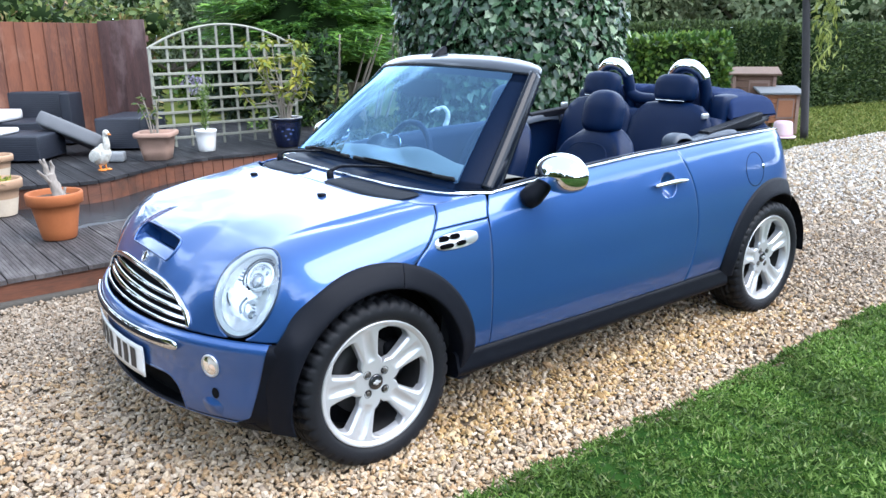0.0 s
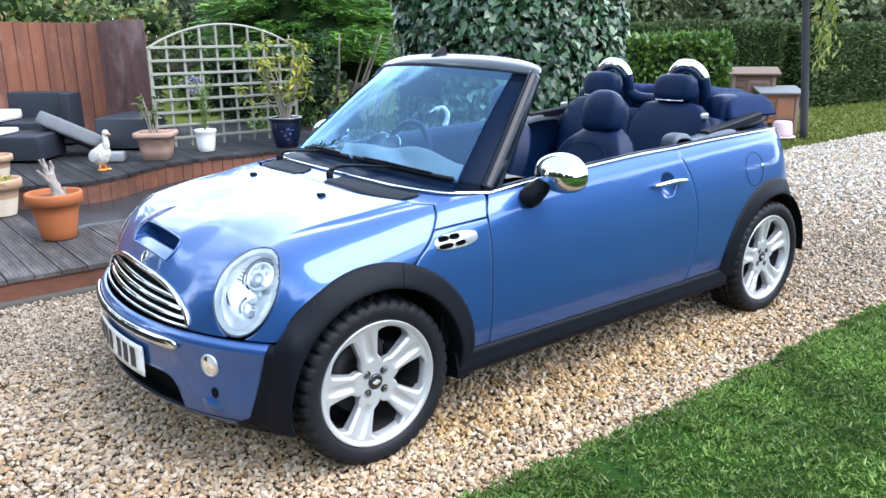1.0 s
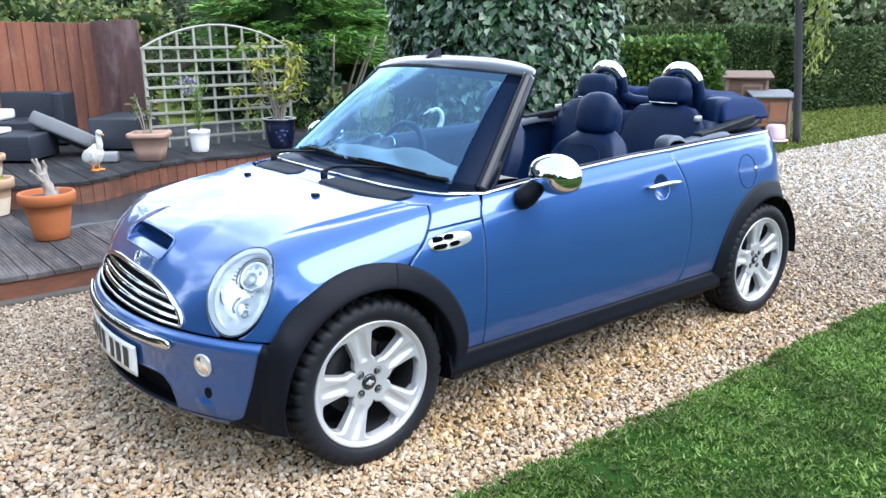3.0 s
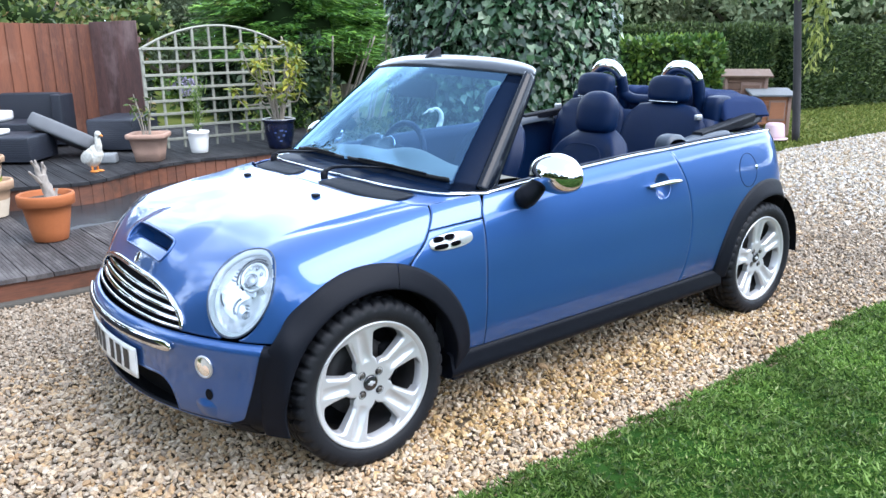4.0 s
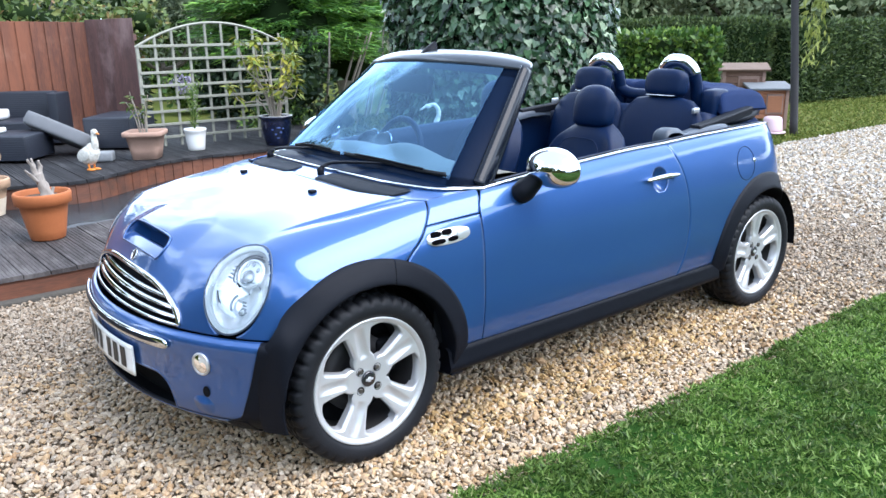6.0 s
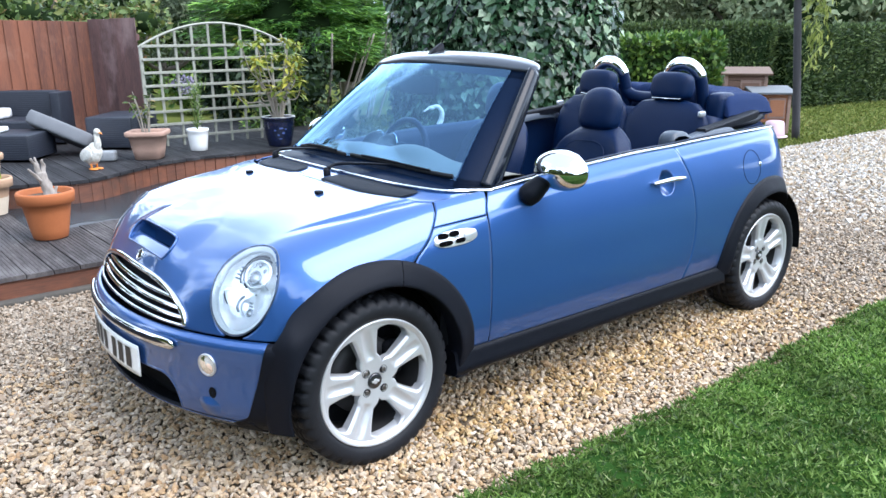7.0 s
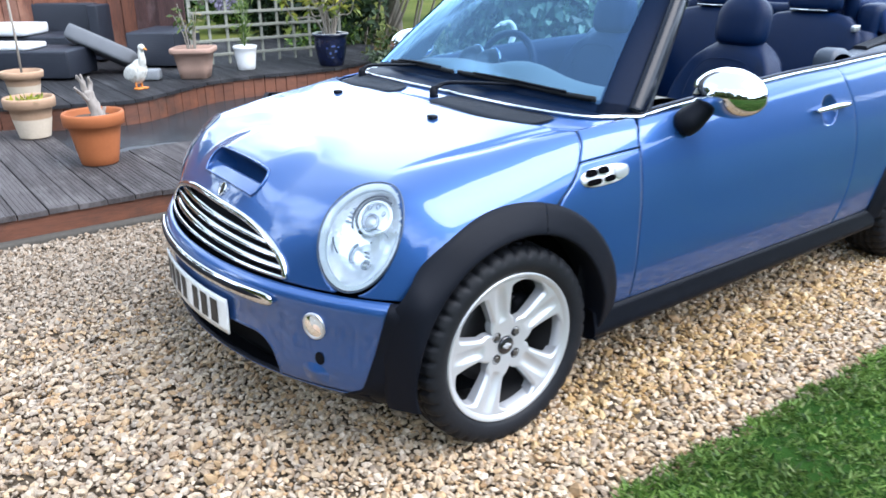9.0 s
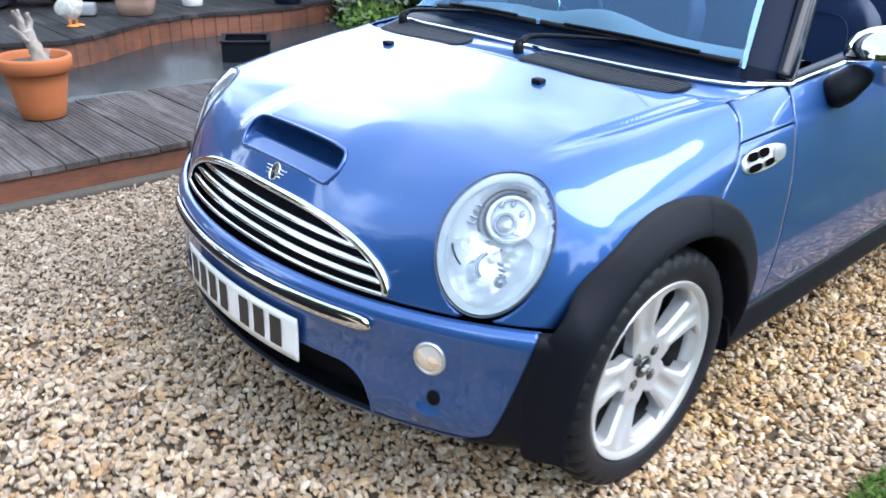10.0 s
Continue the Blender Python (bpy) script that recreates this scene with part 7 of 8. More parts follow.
blue_pot = tagged(empty("blue_pot", (2.470, 4.82, UPPER_Z + 0.002)), "glossy dark blue glazed pot with a yellow-leaved shrub", "plant pot")
prof = [(0.02, 0), (0.115, 0), (0.122, 0.008), (0.142, 0.09), (0.160, 0.19), (0.165, 0.255), (0.162, 0.28), (0.178, 0.292), (0.184, 0.304), (0.180, 0.314), (0.168, 0.316), (0.155, 0.305), (0.150, 0.27)]
part("pot_body", from_vf("pot_body", *lathe(prof, 56)), BLUE_GLAZE, blue_pot, "glossy dark blue glaze")
part("pot_rim", from_vf("pot_rim", *lathe([(0.1795, 0.3150), (0.168, 0.3185), (0.158, 0.312)], 56)), WHITE_CERAMIC, blue_pot, "worn pale rim")
part("soil", from_vf("soil", *lathe([(0.155, 0.28), (0.08, 0.286), (0.01, 0.288)], 32)), SOIL, blue_pot)
for k, (az, z, w, h) in enumerate(((-1.9, 0.20, 0.05, 0.035), (-1.75, 0.15, 0.035, 0.05), (-2.1, 0.13, 0.03, 0.04), (-1.95, 0.09, 0.045, 0.025), (-1.6, 0.19, 0.03, 0.03), (-2.3, 0.18, 0.03, 0.03))):
    u, v = np.meshgrid(np.linspace(0, 2 * np.pi, 18, endpoint=False), np.linspace(1, 0.05, 4), indexing="ij")
    aa, zz = az + v * np.cos(u) * w * 0.42 / 0.155, z + v * np.sin(u) * h / 4
    rr = np.interp(zz, [p[1] for p in prof[1:6]], [p[0] for p in prof[1:6]]) + 0.0025
    part("painted_flower", mesh("painted_flower", np.stack([rr * np.cos(aa), rr * np.sin(aa), zz], -1).reshape(-1, 3), quads(18, 4, wrap_u=True)), BLUE_MOTIF, blue_pot)
trunks, lp, ld = [], [], []
for k in range(20):
    a = k * 2.4
    r = rng.uniform(0.14, 0.56)
    top = np.array((r * math.cos(a), r * math.sin(a) * 0.8, rng.uniform(0.60, 1.16)))
    path = [(0.04 * math.cos(a), 0.04 * math.sin(a), 0.27), (top[0] * 0.35, top[1] * 0.35, 0.27 + top[2] * 0.3), (top[0] * 0.8, top[1] * 0.8, top[2] * 0.75), top]
    trunks.append(branch(path, 0.011, 0.005, 6))
    q = sample(path, 30)
    for i, cnt in ((29, 19), (23, 8)):
        for j in range(cnt):
            b = rng.uniform(0, 6.28)
            lp.append(q[i] + rng.normal(size=3) * 0.015)
            ld.append((math.cos(b), math.sin(b), rng.uniform(-0.9, 0.25)))
for st_ in trunks:
    part("branch", from_vf("branch", *st_), PALE_BARK, blue_pot, "pale forked branch")
lp, ld = np.array(lp), unit(np.array(ld))
part("leaves", leaf_mesh("leaves", lp, ld, unit(np.array((0, 0, 1.0)) + 0 * ld + rng.normal(size=lp.shape) * 0.3), rng.uniform(0.09, 0.14, len(lp)), 0.040, curl=0.5), YELLOW_LEAF, blue_pot, "drooping yellow-green leaves")

# Goose ornament: one mesh
def statue(pieces):
    return from_vf("statue", *join(*pieces))


def goose(at, turn):
    body_p = ball((0, 0, 0.145), (0.118, 0.088, 0.098), 28, 16, turn=Matrix.Rotation(radians(-24), 4, "Y"))
    chest = ball((0.050, 0, 0.19), (0.078, 0.070, 0.085), 24, 14)
    neck = tube(sample([(0.085, 0, 0.215), (0.110, 0, 0.27), (0.104, 0, 0.325), (0.108, 0, 0.365)], 20), np.linspace(0.046, 0.028, 20), 14)
    headp = ball((0.120, 0, 0.378), (0.044, 0.031, 0.034), 20, 12)
    tailp = tube([(-0.08, 0, 0.125), (-0.13, 0, 0.125), (-0.165, 0, 0.150)], [0.045, 0.028, 0.004], 12, flat=0.6)
    wings = [ball((-0.01, 0.078 * s, 0.155), (0.100, 0.020, 0.064), 20, 12, turn=Matrix.Rotation(radians(-22), 4, "Y")) for s in (1, -1)]
    white = join(body_p, chest, neck, headp, tailp, *wings)
    beak = tube([(0.152, 0, 0.374), (0.178, 0, 0.366), (0.196, 0, 0.360)], [0.017, 0.012, 0.003], 10, flat=0.7)
    feet = []
    for s in (1, -1):
        feet.append(tube([(0.01, 0.038 * s, 0.07), (0.015, 0.038 * s, 0.012)], 0.012, 8))
        V, F = ball((0.040, 0.040 * s, 0.009), (0.060, 0.038, 0.012), 16, 8)
        feet.append((V, F))
    orange = join(beak, *feet)
    V, F = join(white, orange)
    me = from_vf("goose_ornament", V, F)
    ob = part("goose_ornament", me, [WHITE_STATUE, ORANGE_PAINT])
    first = len(white[0])
    for p in ob.data.polygons:
        p.material_index = 1 if p.vertices[0] >= first else 0
    ob.matrix_world = Matrix.Translation(at) @ Matrix.Rotation(radians(turn), 4, "Z") @ Matrix.Diagonal((0.78, 0.78, 0.90, 1))
    return tagged(ob, "white goose ornament with orange feet standing on the deck", "ornament")


goose((0.465, 4.50, UPPER_Z + 0.001), -62)

# Swan ornament on a stone plinth behind the car
def swan(at, turn):
    bodyp = ball((0, 0, 0.10), (0.21, 0.12, 0.095), 28, 16, turn=Matrix.Rotation(radians(6), 4, "Y"))
    neck = tube(sample([(0.13, 0, 0.12), (0.175, 0, 0.20), (0.150, 0, 0.285), (0.150, 0, 0.345), (0.185, 0, 0.388), (0.235, 0, 0.382)], 30), np.linspace(0.030, 0.015, 30), 12)
    headp = ball((0.240, 0, 0.376), (0.034, 0.019, 0.020), 18, 10)
    beak = tube([(0.265, 0, 0.370), (0.30, 0, 0.350), (0.318, 0, 0.342)], [0.012, 0.008, 0.003], 8)
    wings = [ball((-0.06, 0.085 * s, 0.15), (0.16, 0.03, 0.07), 18, 10, turn=Matrix.Rotation(radians(10), 4, "Y")) for s in (1, -1)]
    ob = part("swan_ornament", from_vf("swan_ornament", *join(bodyp, neck, headp, beak, *wings)), WHITE_STATUE)
    ob.matrix_world = Matrix.Translation(at) @ Matrix.Rotation(radians(turn), 4, "Z")
    return tagged(ob, "white swan ornament with a curved neck on a plinth", "ornament")


plinth = part("plinth", block((0.42, 0.34, 0.46), (3.08, 2.51, 0.23), 0.02), GREY_STONE)
tagged(plinth, "grey stone plinth under the swan", "plinth")
swan((3.08, 2.51, 0.462), 143)

# Wicker furniture, set square to the corner of the deck
FURN = Matrix.Translation((0.294, 5.176, UPPER_Z)) @ Matrix.Rotation(radians(-37.6), 4, "Z")


def wicker_box(name, u0, u1, v0, v1, z0, z1, parent, legs=True):
    """A woven box: rounded block with horizontal strands."""
    w, d, h = u1 - u0, v1 - v0, z1 - z0
    ob = part(name, block((w, d, h), ((u0 + u1) / 2, (v0 + v1) / 2, (z0 + z1) / 2), 0.018, 3), WICKER, parent)
    strands = []
    for k in range(int(h / 0.022)):
        z = z0 + 0.014 + 0.022 * k
        if z > z1 - 0.012:
            break
        loop = [(u0, v0, z), (u1, v0, z), (u1, v1, z), (u0, v1, z)]
        for a, b in zip(loop, loop[1:] + loop[:1]):
            strands.append(tube([a, b], 0.0026, 5, caps=False))
    return ob, strands


def wicker(name, boxes, label, category):
    thing = empty(name)
    thing.matrix_world = FURN
    for nm, b in boxes:
        ob, st = wicker_box(nm, *b, thing)
        if st:
            tagged(part("weave", from_vf("weave", *join(*st)), WICKER, ob), kind="stuff")
    return tagged(thing, label, category)


wicker("footstool", [("base", (-1.3, -0.235, 0.0, 0.56, 0.02, 0.262))], "charcoal woven rattan footstool on the deck", "footstool")
wicker("sofa", [("seat_base", (-2.3, -0.62, 0.92, 1.50, 0.02, 0.30)), ("backrest", (-2.3, -0.62, 1.50, 1.62, 0.02, 0.585)), ("arm", (-0.615, -0.50, 1.30, 1.62, 0.02, 0.575))], "charcoal woven rattan sofa with a low back", "sofa")
wicker("lounger_base", [("base", (-0.04, 0.44, 0.82, 1.60, 0.02, 0.345))], "charcoal woven rattan corner seat without cushions", "seat")


def furn_cushion(name, size, at, turn, mats, label):
    ob = part(name, cushion(size, (0, 0, 0), 0.35), mats)
    ob.matrix_world = FURN @ Matrix.Translation(at) @ turn
    for p in ob.data.polygons:
        p.material_index = 0 if p.normal.z > 0.72 or len(mats) == 1 else 1
    return tagged(ob, label, "cushion")


furn_cushion("seat_cushion", (0.66, 0.40, 0.145), (-0.145, 0.56, 0.225), Matrix.Rotation(radians(24), 4, "Y") @ Matrix.Rotation(radians(-23), 4, "X"), [WHITE_CUSHION, GREY_CUSHION], "white-topped seat cushion leaning off the rattan sofa")
furn_cushion("seat_cushion", (0.62, 0.5, 0.11), (-1.36, 1.12, 0.358), Matrix(), [WHITE_CUSHION], "white seat cushion lying on the rattan sofa")
furn_cushion("seat_cushion", (0.55, 0.35, 0.05), (-0.85, 0.20, 0.289), Matrix(), [WHITE_CUSHION], "flat white cushion on the footstool")
box_t = part("stone_trough", block((0.17, 0.13, 0.095), (0, 0, 0.0475), 0.02, 3), GREY_STONE)
box_t.matrix_world = Matrix.Translation((0.71, 4.95, UPPER_Z + 0.002)) @ Matrix.Rotation(radians(-30), 4, "Z")
tagged(box_t, "small grey stone trough on the deck", "trough")

# Black planting basket at the pond's edge
basket = tagged(empty("pond_basket", (1.42, 3.70, 0.005)), "black plastic pond planting basket", "basket")
basket.matrix_world = Matrix.Translation((1.42, 3.70, 0.045)) @ Matrix.Rotation(radians(-30), 4, "Z")
for (sx, sy, x, y) in ((0.34, 0.014, 0, -0.16), (0.34, 0.014, 0, 0.16), (0.014, 0.32, -0.165, 0), (0.014, 0.32, 0.165, 0)):
    part("side", block((sx, sy, 0.22), (x, y, 0.11), 0.004), BLACK_PLASTIC, basket, smooth=False)
    part("rim", block((sx + 0.02, sy + 0.02, 0.018), (x, y, 0.222), 0.005), BLACK_PLASTIC, basket, smooth=False)
part("soil", block((0.32, 0.31, 0.12), (0, 0, 0.07), 0.01), SOIL, basket)

# ---- hutches, far off by the tree ----
def hutch(at, turn, w, d, h, leg, wall, roof, label, lean):
    t = empty("hutch", at)
    t.matrix_world = Matrix.Translation(at) @ Matrix.Rotation(radians(turn), 4, "Z")
    tagged(t, label, "hutch")
    n = 6
    for k in range(n):
        z = leg + (h - leg) * (k + 0.5) / n
        part("plank", block((w, d, (h - leg) / n - 0.006), (0, 0, z), 0.006), wall, t, smooth=False)
    for sx in (-1, 1):
        for sy in (-1, 1):
            part("leg", block((0.05, 0.05, h), (sx * (w / 2 - 0.01), sy * (d / 2 - 0.01), h / 2), 0.005), HUTCH_PALE, t, smooth=False)
    part("roof", block((w + 0.16, d + 0.16, 0.03), (0, 0, h + 0.04), 0.006, 2, Matrix.Rotation(radians(lean), 4, "X")), roof, t, smooth=False)
    part("door_frame", block((w * 0.5, 0.02, (h - leg) * 0.7), (w * 0.12, -d / 2 - 0.012, leg + (h - leg) * 0.5), 0.004), HUTCH_PALE, t, smooth=False)
    part("wire_front", block((w * 0.42, 0.01, (h - leg) * 0.56), (w * 0.12, -d / 2 - 0.024, leg + (h - leg) * 0.5), 0.003), wall, t, smooth=False)
    return t


hutch((9.95, 3.40, 0.0), -48, 0.48, 0.50, 0.59, 0.16, HUTCH_WOOD, ROOF_FELT, "orange-brown wooden hutch with a grey felt roof", 6)
hutch((10.15, 3.95, 0.0), -55, 0.60, 0.50, 0.85, 0.25, HUTCH_BROWN, HUTCH_ROOF, "weathered brown wooden hutch with a sloping roof", 7)
tray = tagged(empty("pink_tub", (9.42, 2.98, 0.0)), "pale pink plastic tub upside down on the gravel edge", "tub")
V, F = lathe([(0.01, 0.02), (0.150, 0.02), (0.146, 0.06), (0.130, 0.20), (0.118, 0.225), (0.09, 0.238), (0.01, 0.242)], 32)
part("tub_body", from_vf("tub_body", V, F), PINK_PLASTIC, tray)
V, F = lathe([(0.01, 0.002), (0.185, 0.002), (0.190, 0.012), (0.186, 0.022), (0.15, 0.024)], 32)
part("tub_rim", from_vf("tub_rim", V, F), PINK_PLASTIC, tray)

# ---- trees, hedges and shrubs ----
def lumpy(P, amp, freq, seed):
    """A smooth random swelling in -1..1 at each point."""
    k = np.random.default_rng(seed)
    out = np.zeros(len(P))
    for i in range(7):
        w = k.normal(size=3) * freq * (1 + 0.35 * i)
        out += np.sin(P @ w + k.uniform(0, 6.28)) / (1 + 0.4 * i)
    return out * amp / 2.5


def hull_box(name, x0, x1, y0, y1, z1, material, parent, turn, amp=0.05, seed=1, leaf=(0.05, 0.03), n=8000, top_mat=None, inset=0.06):
    """A clipped hedge: a core coloured dark for shade, with leaves all over its faces."""
    lx, ly = x1 - x0, y1 - y0
    core = part("shade_core", block((lx - 2 * inset, ly - 2 * inset, z1 - inset), (0, 0, (z1 - inset) / 2), 0.08, 2), SHADE_GREEN, parent)
    areas = np.array([lx * z1, lx * z1, ly * z1, ly * z1, lx * ly])
    face = rng.choice(5, n, p=areas / areas.sum())
    a, b = rng.uniform(-0.5, 0.5, n), rng.uniform(0, 1, n)
    P, N = np.zeros((n, 3)), np.zeros((n, 3))
    for f, (ax, nx) in enumerate((((0, -1, 0), 0), ((0, 1, 0), 0), ((-1, 0, 0), 1), ((1, 0, 0), 1), ((0, 0, 1), 2))):
        m = face == f
        N[m] = ax
        if f < 2:
            P[m] = np.stack([a[m] * lx, np.full(m.sum(), ax[1] * ly / 2), b[m] * z1], -1)
        elif f < 4:
            P[m] = np.stack([np.full(m.sum(), ax[0] * lx / 2), a[m] * ly, b[m] * z1], -1)
        else:
            P[m] = np.stack([a[m] * lx, (b[m] - 0.5) * ly, np.full(m.sum(), z1)], -1)
    P += N * (lumpy(P, amp, 3.0, seed) + rng.uniform(-0.05, 0.02, n))[:, None]
    D = unit(N * 0.8 + rng.normal(size=(n, 3)) * 0.6 + (0, 0, 0.35))
    UPN = unit(N + rng.normal(size=(n, 3)) * 0.5 + (0, 0, 0.4))
    return part(name, leaf_mesh(name, P, D, UPN, rng.uniform(0.7, 1.3, n) * leaf[0], rng.uniform(0.7, 1.3, n) * leaf[1]), material, parent)


def hedge(name, a, b, depth, height, material, label, n, leaf, amp=0.06, seed=1):
    """A hedge along the line from a to b."""
    a, b = np.array(a, float), np.array(b, float)
    ln = np.hypot(*(b - a))
    mid = (a + b) / 2
    t = empty(name, (mid[0], mid[1], 0))
    t.matrix_world = Matrix.Translation((mid[0], mid[1], -0.02)) @ Matrix.Rotation(math.atan2(b[1] - a[1], b[0] - a[0]), 4, "Z")
    hull_box("foliage", 0, ln, 0, depth, height, material, t, None, amp, seed, leaf, n)
    return tagged(t, label, "hedge")


hedge("box_hedge", (6.75, 5.25), (8.44, 3.42), 0.8, 1.40, BOX_LEAF, "clipped box hedge with small bright green leaves", 9000, (0.095, 0.060), 0.05, 3)
hedge("tall_hedge", (12.6, 9.2), (14.4, 5.9), 1.0, 1.66, HEDGE_LEAF, "tall clipped dark conifer hedge", 14000, (0.105, 0.040), 0.06, 5)
hedge("tall_hedge", (14.4, 5.75), (26.5, 4.3), 1.2, 1.58, HEDGE_LEAF, "tall clipped dark conifer hedge beside the grass", 34000, (0.105, 0.040), 0.07, 6)
hedge("tall_hedge", (26.5, 4.3), (27.5, -14.0), 1.2, 1.9, HEDGE_LEAF, "tall clipped conifer hedge closing the garden", 7000, (0.25, 0.10), 0.07, 7)
hedge("garden_hedge", (2.0, 24.0), (13.0, 20.0), 1.2, 1.35, BOX_LEAF, "clipped hedge across the far lawn", 8000, (0.18, 0.10), 0.06, 8)
hedge("boundary_hedge", (-16.0, -17.0), (28.0, -17.0), 1.5, 2.2, HEDGE_LEAF, "long clipped hedge beyond the lawn", 7000, (0.4, 0.18), 0.1, 9)
hedge("boundary_hedge", (-16.0, -17.0), (-16.0, 14.0), 1.5, 2.4, HEDGE_LEAF, "long clipped hedge beyond the drive", 5000, (0.4, 0.18), 0.1, 10)


def crown(parent, at, radii, n, material, leaf, lumps=9, seed=1, droop=0.0, core=0.5, shape="leaf", jitter=0.12, name="crown", up=0.0):
    """Leaves over a cluster of overlapping lumps, with gaps between them."""
    k = np.random.default_rng(seed)
    n = int(n * 1.7)
    radii = np.array(radii, float)
    c = k.normal(size=(lumps, 3))
    c = unit(c) * k.uniform(0.35, 0.72, (lumps, 1)) * radii
    r = k.uniform(0.34, 0.55, lumps)
    which = k.integers(0, lumps, n)
    d = unit(k.normal(size=(n, 3)))
    P = c[which] + d * (r[which] * (1 + k.uniform(-jitter, jitter, n)))[:, None] * radii
    N = unit(P / radii + d * 0.6)
    D = unit(N * 0.5 + k.normal(size=(n, 3)) * 0.6 + np.array((0, 0, up - droop)))
    s = k.uniform(0.65, 1.35, n)
    ob = part(name, leaf_mesh(name, P + np.array(at), D, unit(N + k.normal(size=(n, 3)) * 0.5), s * leaf[0], s * leaf[1], shape=shape), material, parent)
    if name == "blooms":
        tagged(ob, kind="stuff")
    if core:
        # Dark balls colour in the shade inside the leaf lumps
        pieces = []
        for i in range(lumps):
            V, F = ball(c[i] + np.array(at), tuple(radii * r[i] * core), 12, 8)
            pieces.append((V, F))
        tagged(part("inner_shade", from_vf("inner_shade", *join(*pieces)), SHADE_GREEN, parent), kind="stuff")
    return ob


def tree(name, at, trunk_r, trunk_h, crown_at, radii, n, material, leaf, label, bark=BARK, category="tree", **kw):
    t = tagged(empty(name, at), label, category)
    if trunk_h:
        limbs = [branch([(0, 0, 0), (0.03, 0.02, trunk_h * 0.5), (0, 0, trunk_h)], trunk_r, trunk_r * 0.7, 10)]
        for k in range(4):
            a = k * 1.7 + 0.4
            limbs.append(branch([(0, 0, trunk_h * 0.8), (0.3 * math.cos(a) * radii[0], 0.3 * math.sin(a) * radii[1], trunk_h * 1.1), (0.6 * math.cos(a) * radii[0], 0.6 * math.sin(a) * radii[1], crown_at[2])], trunk_r * 0.5, trunk_r * 0.15, 7))
        part("trunk", from_vf("trunk", *join(*limbs)), bark, t, "rough trunk and limbs")
    crown(t, crown_at, radii, n, material, leaf, **kw)
    return t


# Ivy-clad stump of a tree behind the car
ivy = tagged(empty("ivy_tree", (4.75, 3.75, 0)), "broad old tree trunk smothered in large-leaved ivy", "tree")
part("trunk", from_vf("trunk", *branch([(0, 0, 0), (0.05, 0, 1.8), (0, 0.05, 2.3)], 0.45, 0.3, 14)), BARK, ivy, "hidden trunk")
n = 15500
az, zz = rng.uniform(0, 2 * np.pi, n), rng.uniform(0.05, 2.45, n)
Q = np.stack([np.cos(az), np.sin(az), zz], -1)


def ivy_r(Q):
    return 1.17 + 0.16 * lumpy(Q, 1.0, 1.5, 21) - 0.9 * np.clip(Q[:, 2] - 1.95, 0, 1) ** 2 + 0.05 * Q[:, 2] * 0


rad = ivy_r(Q) + rng.uniform(-0.13, 0.09, n)
N = np.stack([np.cos(az), np.sin(az), 0 * az], -1)
P = np.stack([rad * np.cos(az), rad * np.sin(az), zz], -1)
D = unit(N * 0.35 + rng.normal(size=(n, 3)) * 0.45 + (0, 0, -0.9))
part("ivy_leaves", leaf_mesh("ivy_leaves", P, D, unit(N + rng.normal(size=(n, 3)) * 0.38 + (0, 0, 0.45)), rng.uniform(0.055, 0.118, n), rng.uniform(0.052, 0.108, n), shape="ivy"), IVY, ivy, "overlapping grey-green ivy leaves")
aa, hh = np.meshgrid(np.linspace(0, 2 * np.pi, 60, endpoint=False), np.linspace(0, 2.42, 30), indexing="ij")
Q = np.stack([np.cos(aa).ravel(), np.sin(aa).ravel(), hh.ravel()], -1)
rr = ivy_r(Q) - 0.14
# Near-black shell with the shade between ivy leaves put into its colour
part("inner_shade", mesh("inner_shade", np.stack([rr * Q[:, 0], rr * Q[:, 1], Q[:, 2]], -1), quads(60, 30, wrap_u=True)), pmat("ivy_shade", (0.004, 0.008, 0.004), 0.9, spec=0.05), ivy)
crown(ivy, (0, 0, 2.35), (1.0, 1.0, 0.35), 1300, IVY, (0.13, 0.12), 8, 31, droop=0.6, shape="ivy")

# Variegated shrubs either side of the ivy
tree("variegated_shrub", (6.05, 4.05, 0), 0.04, 0.5, (0, 0, 0.95), (0.65, 0.6, 0.95), 1500, VARIEGATED, (0.10, 0.055), "shrub with white-edged variegated leaves", category="shrub", seed=41)
tree("variegated_shrub", (4.72, 5.12, 0), 0.04, 0.5, (0, 0, 1.05), (0.55, 0.5, 0.95), 900, VARIEGATED, (0.10, 0.055), "shrub with white-edged variegated leaves and pale stems", category="shrub", seed=42)

# Dark feathery conifer behind the trellis
con = tagged(empty("conifer", (4.3, 7.9, 0)), "dark green spreading conifer with bare lower stems", "tree")
part("trunk", from_vf("trunk", *branch([(0, 0, 0), (0.05, 0, 1.2), (0, 0, 2.3)], 0.16, 0.06, 10)), PALE_BARK, con, "pale bare trunk")
for k in range(7):
    part("stem", from_vf("stem", *branch([(0.3 * math.cos(k * 1.1), 0.3 * math.sin(k * 1.1) - 0.6, 0), (0.5 * math.cos(k * 1.1), 0.45 * math.sin(k * 1.1) - 0.9, 0.8), (0.75 * math.cos(k * 1.1), 0.6 * math.sin(k * 1.1) - 1.0, 1.5)], 0.03, 0.012, 6)), PALE_BARK, con)
n_b = 210
pos, dirs, nor = [], [], []
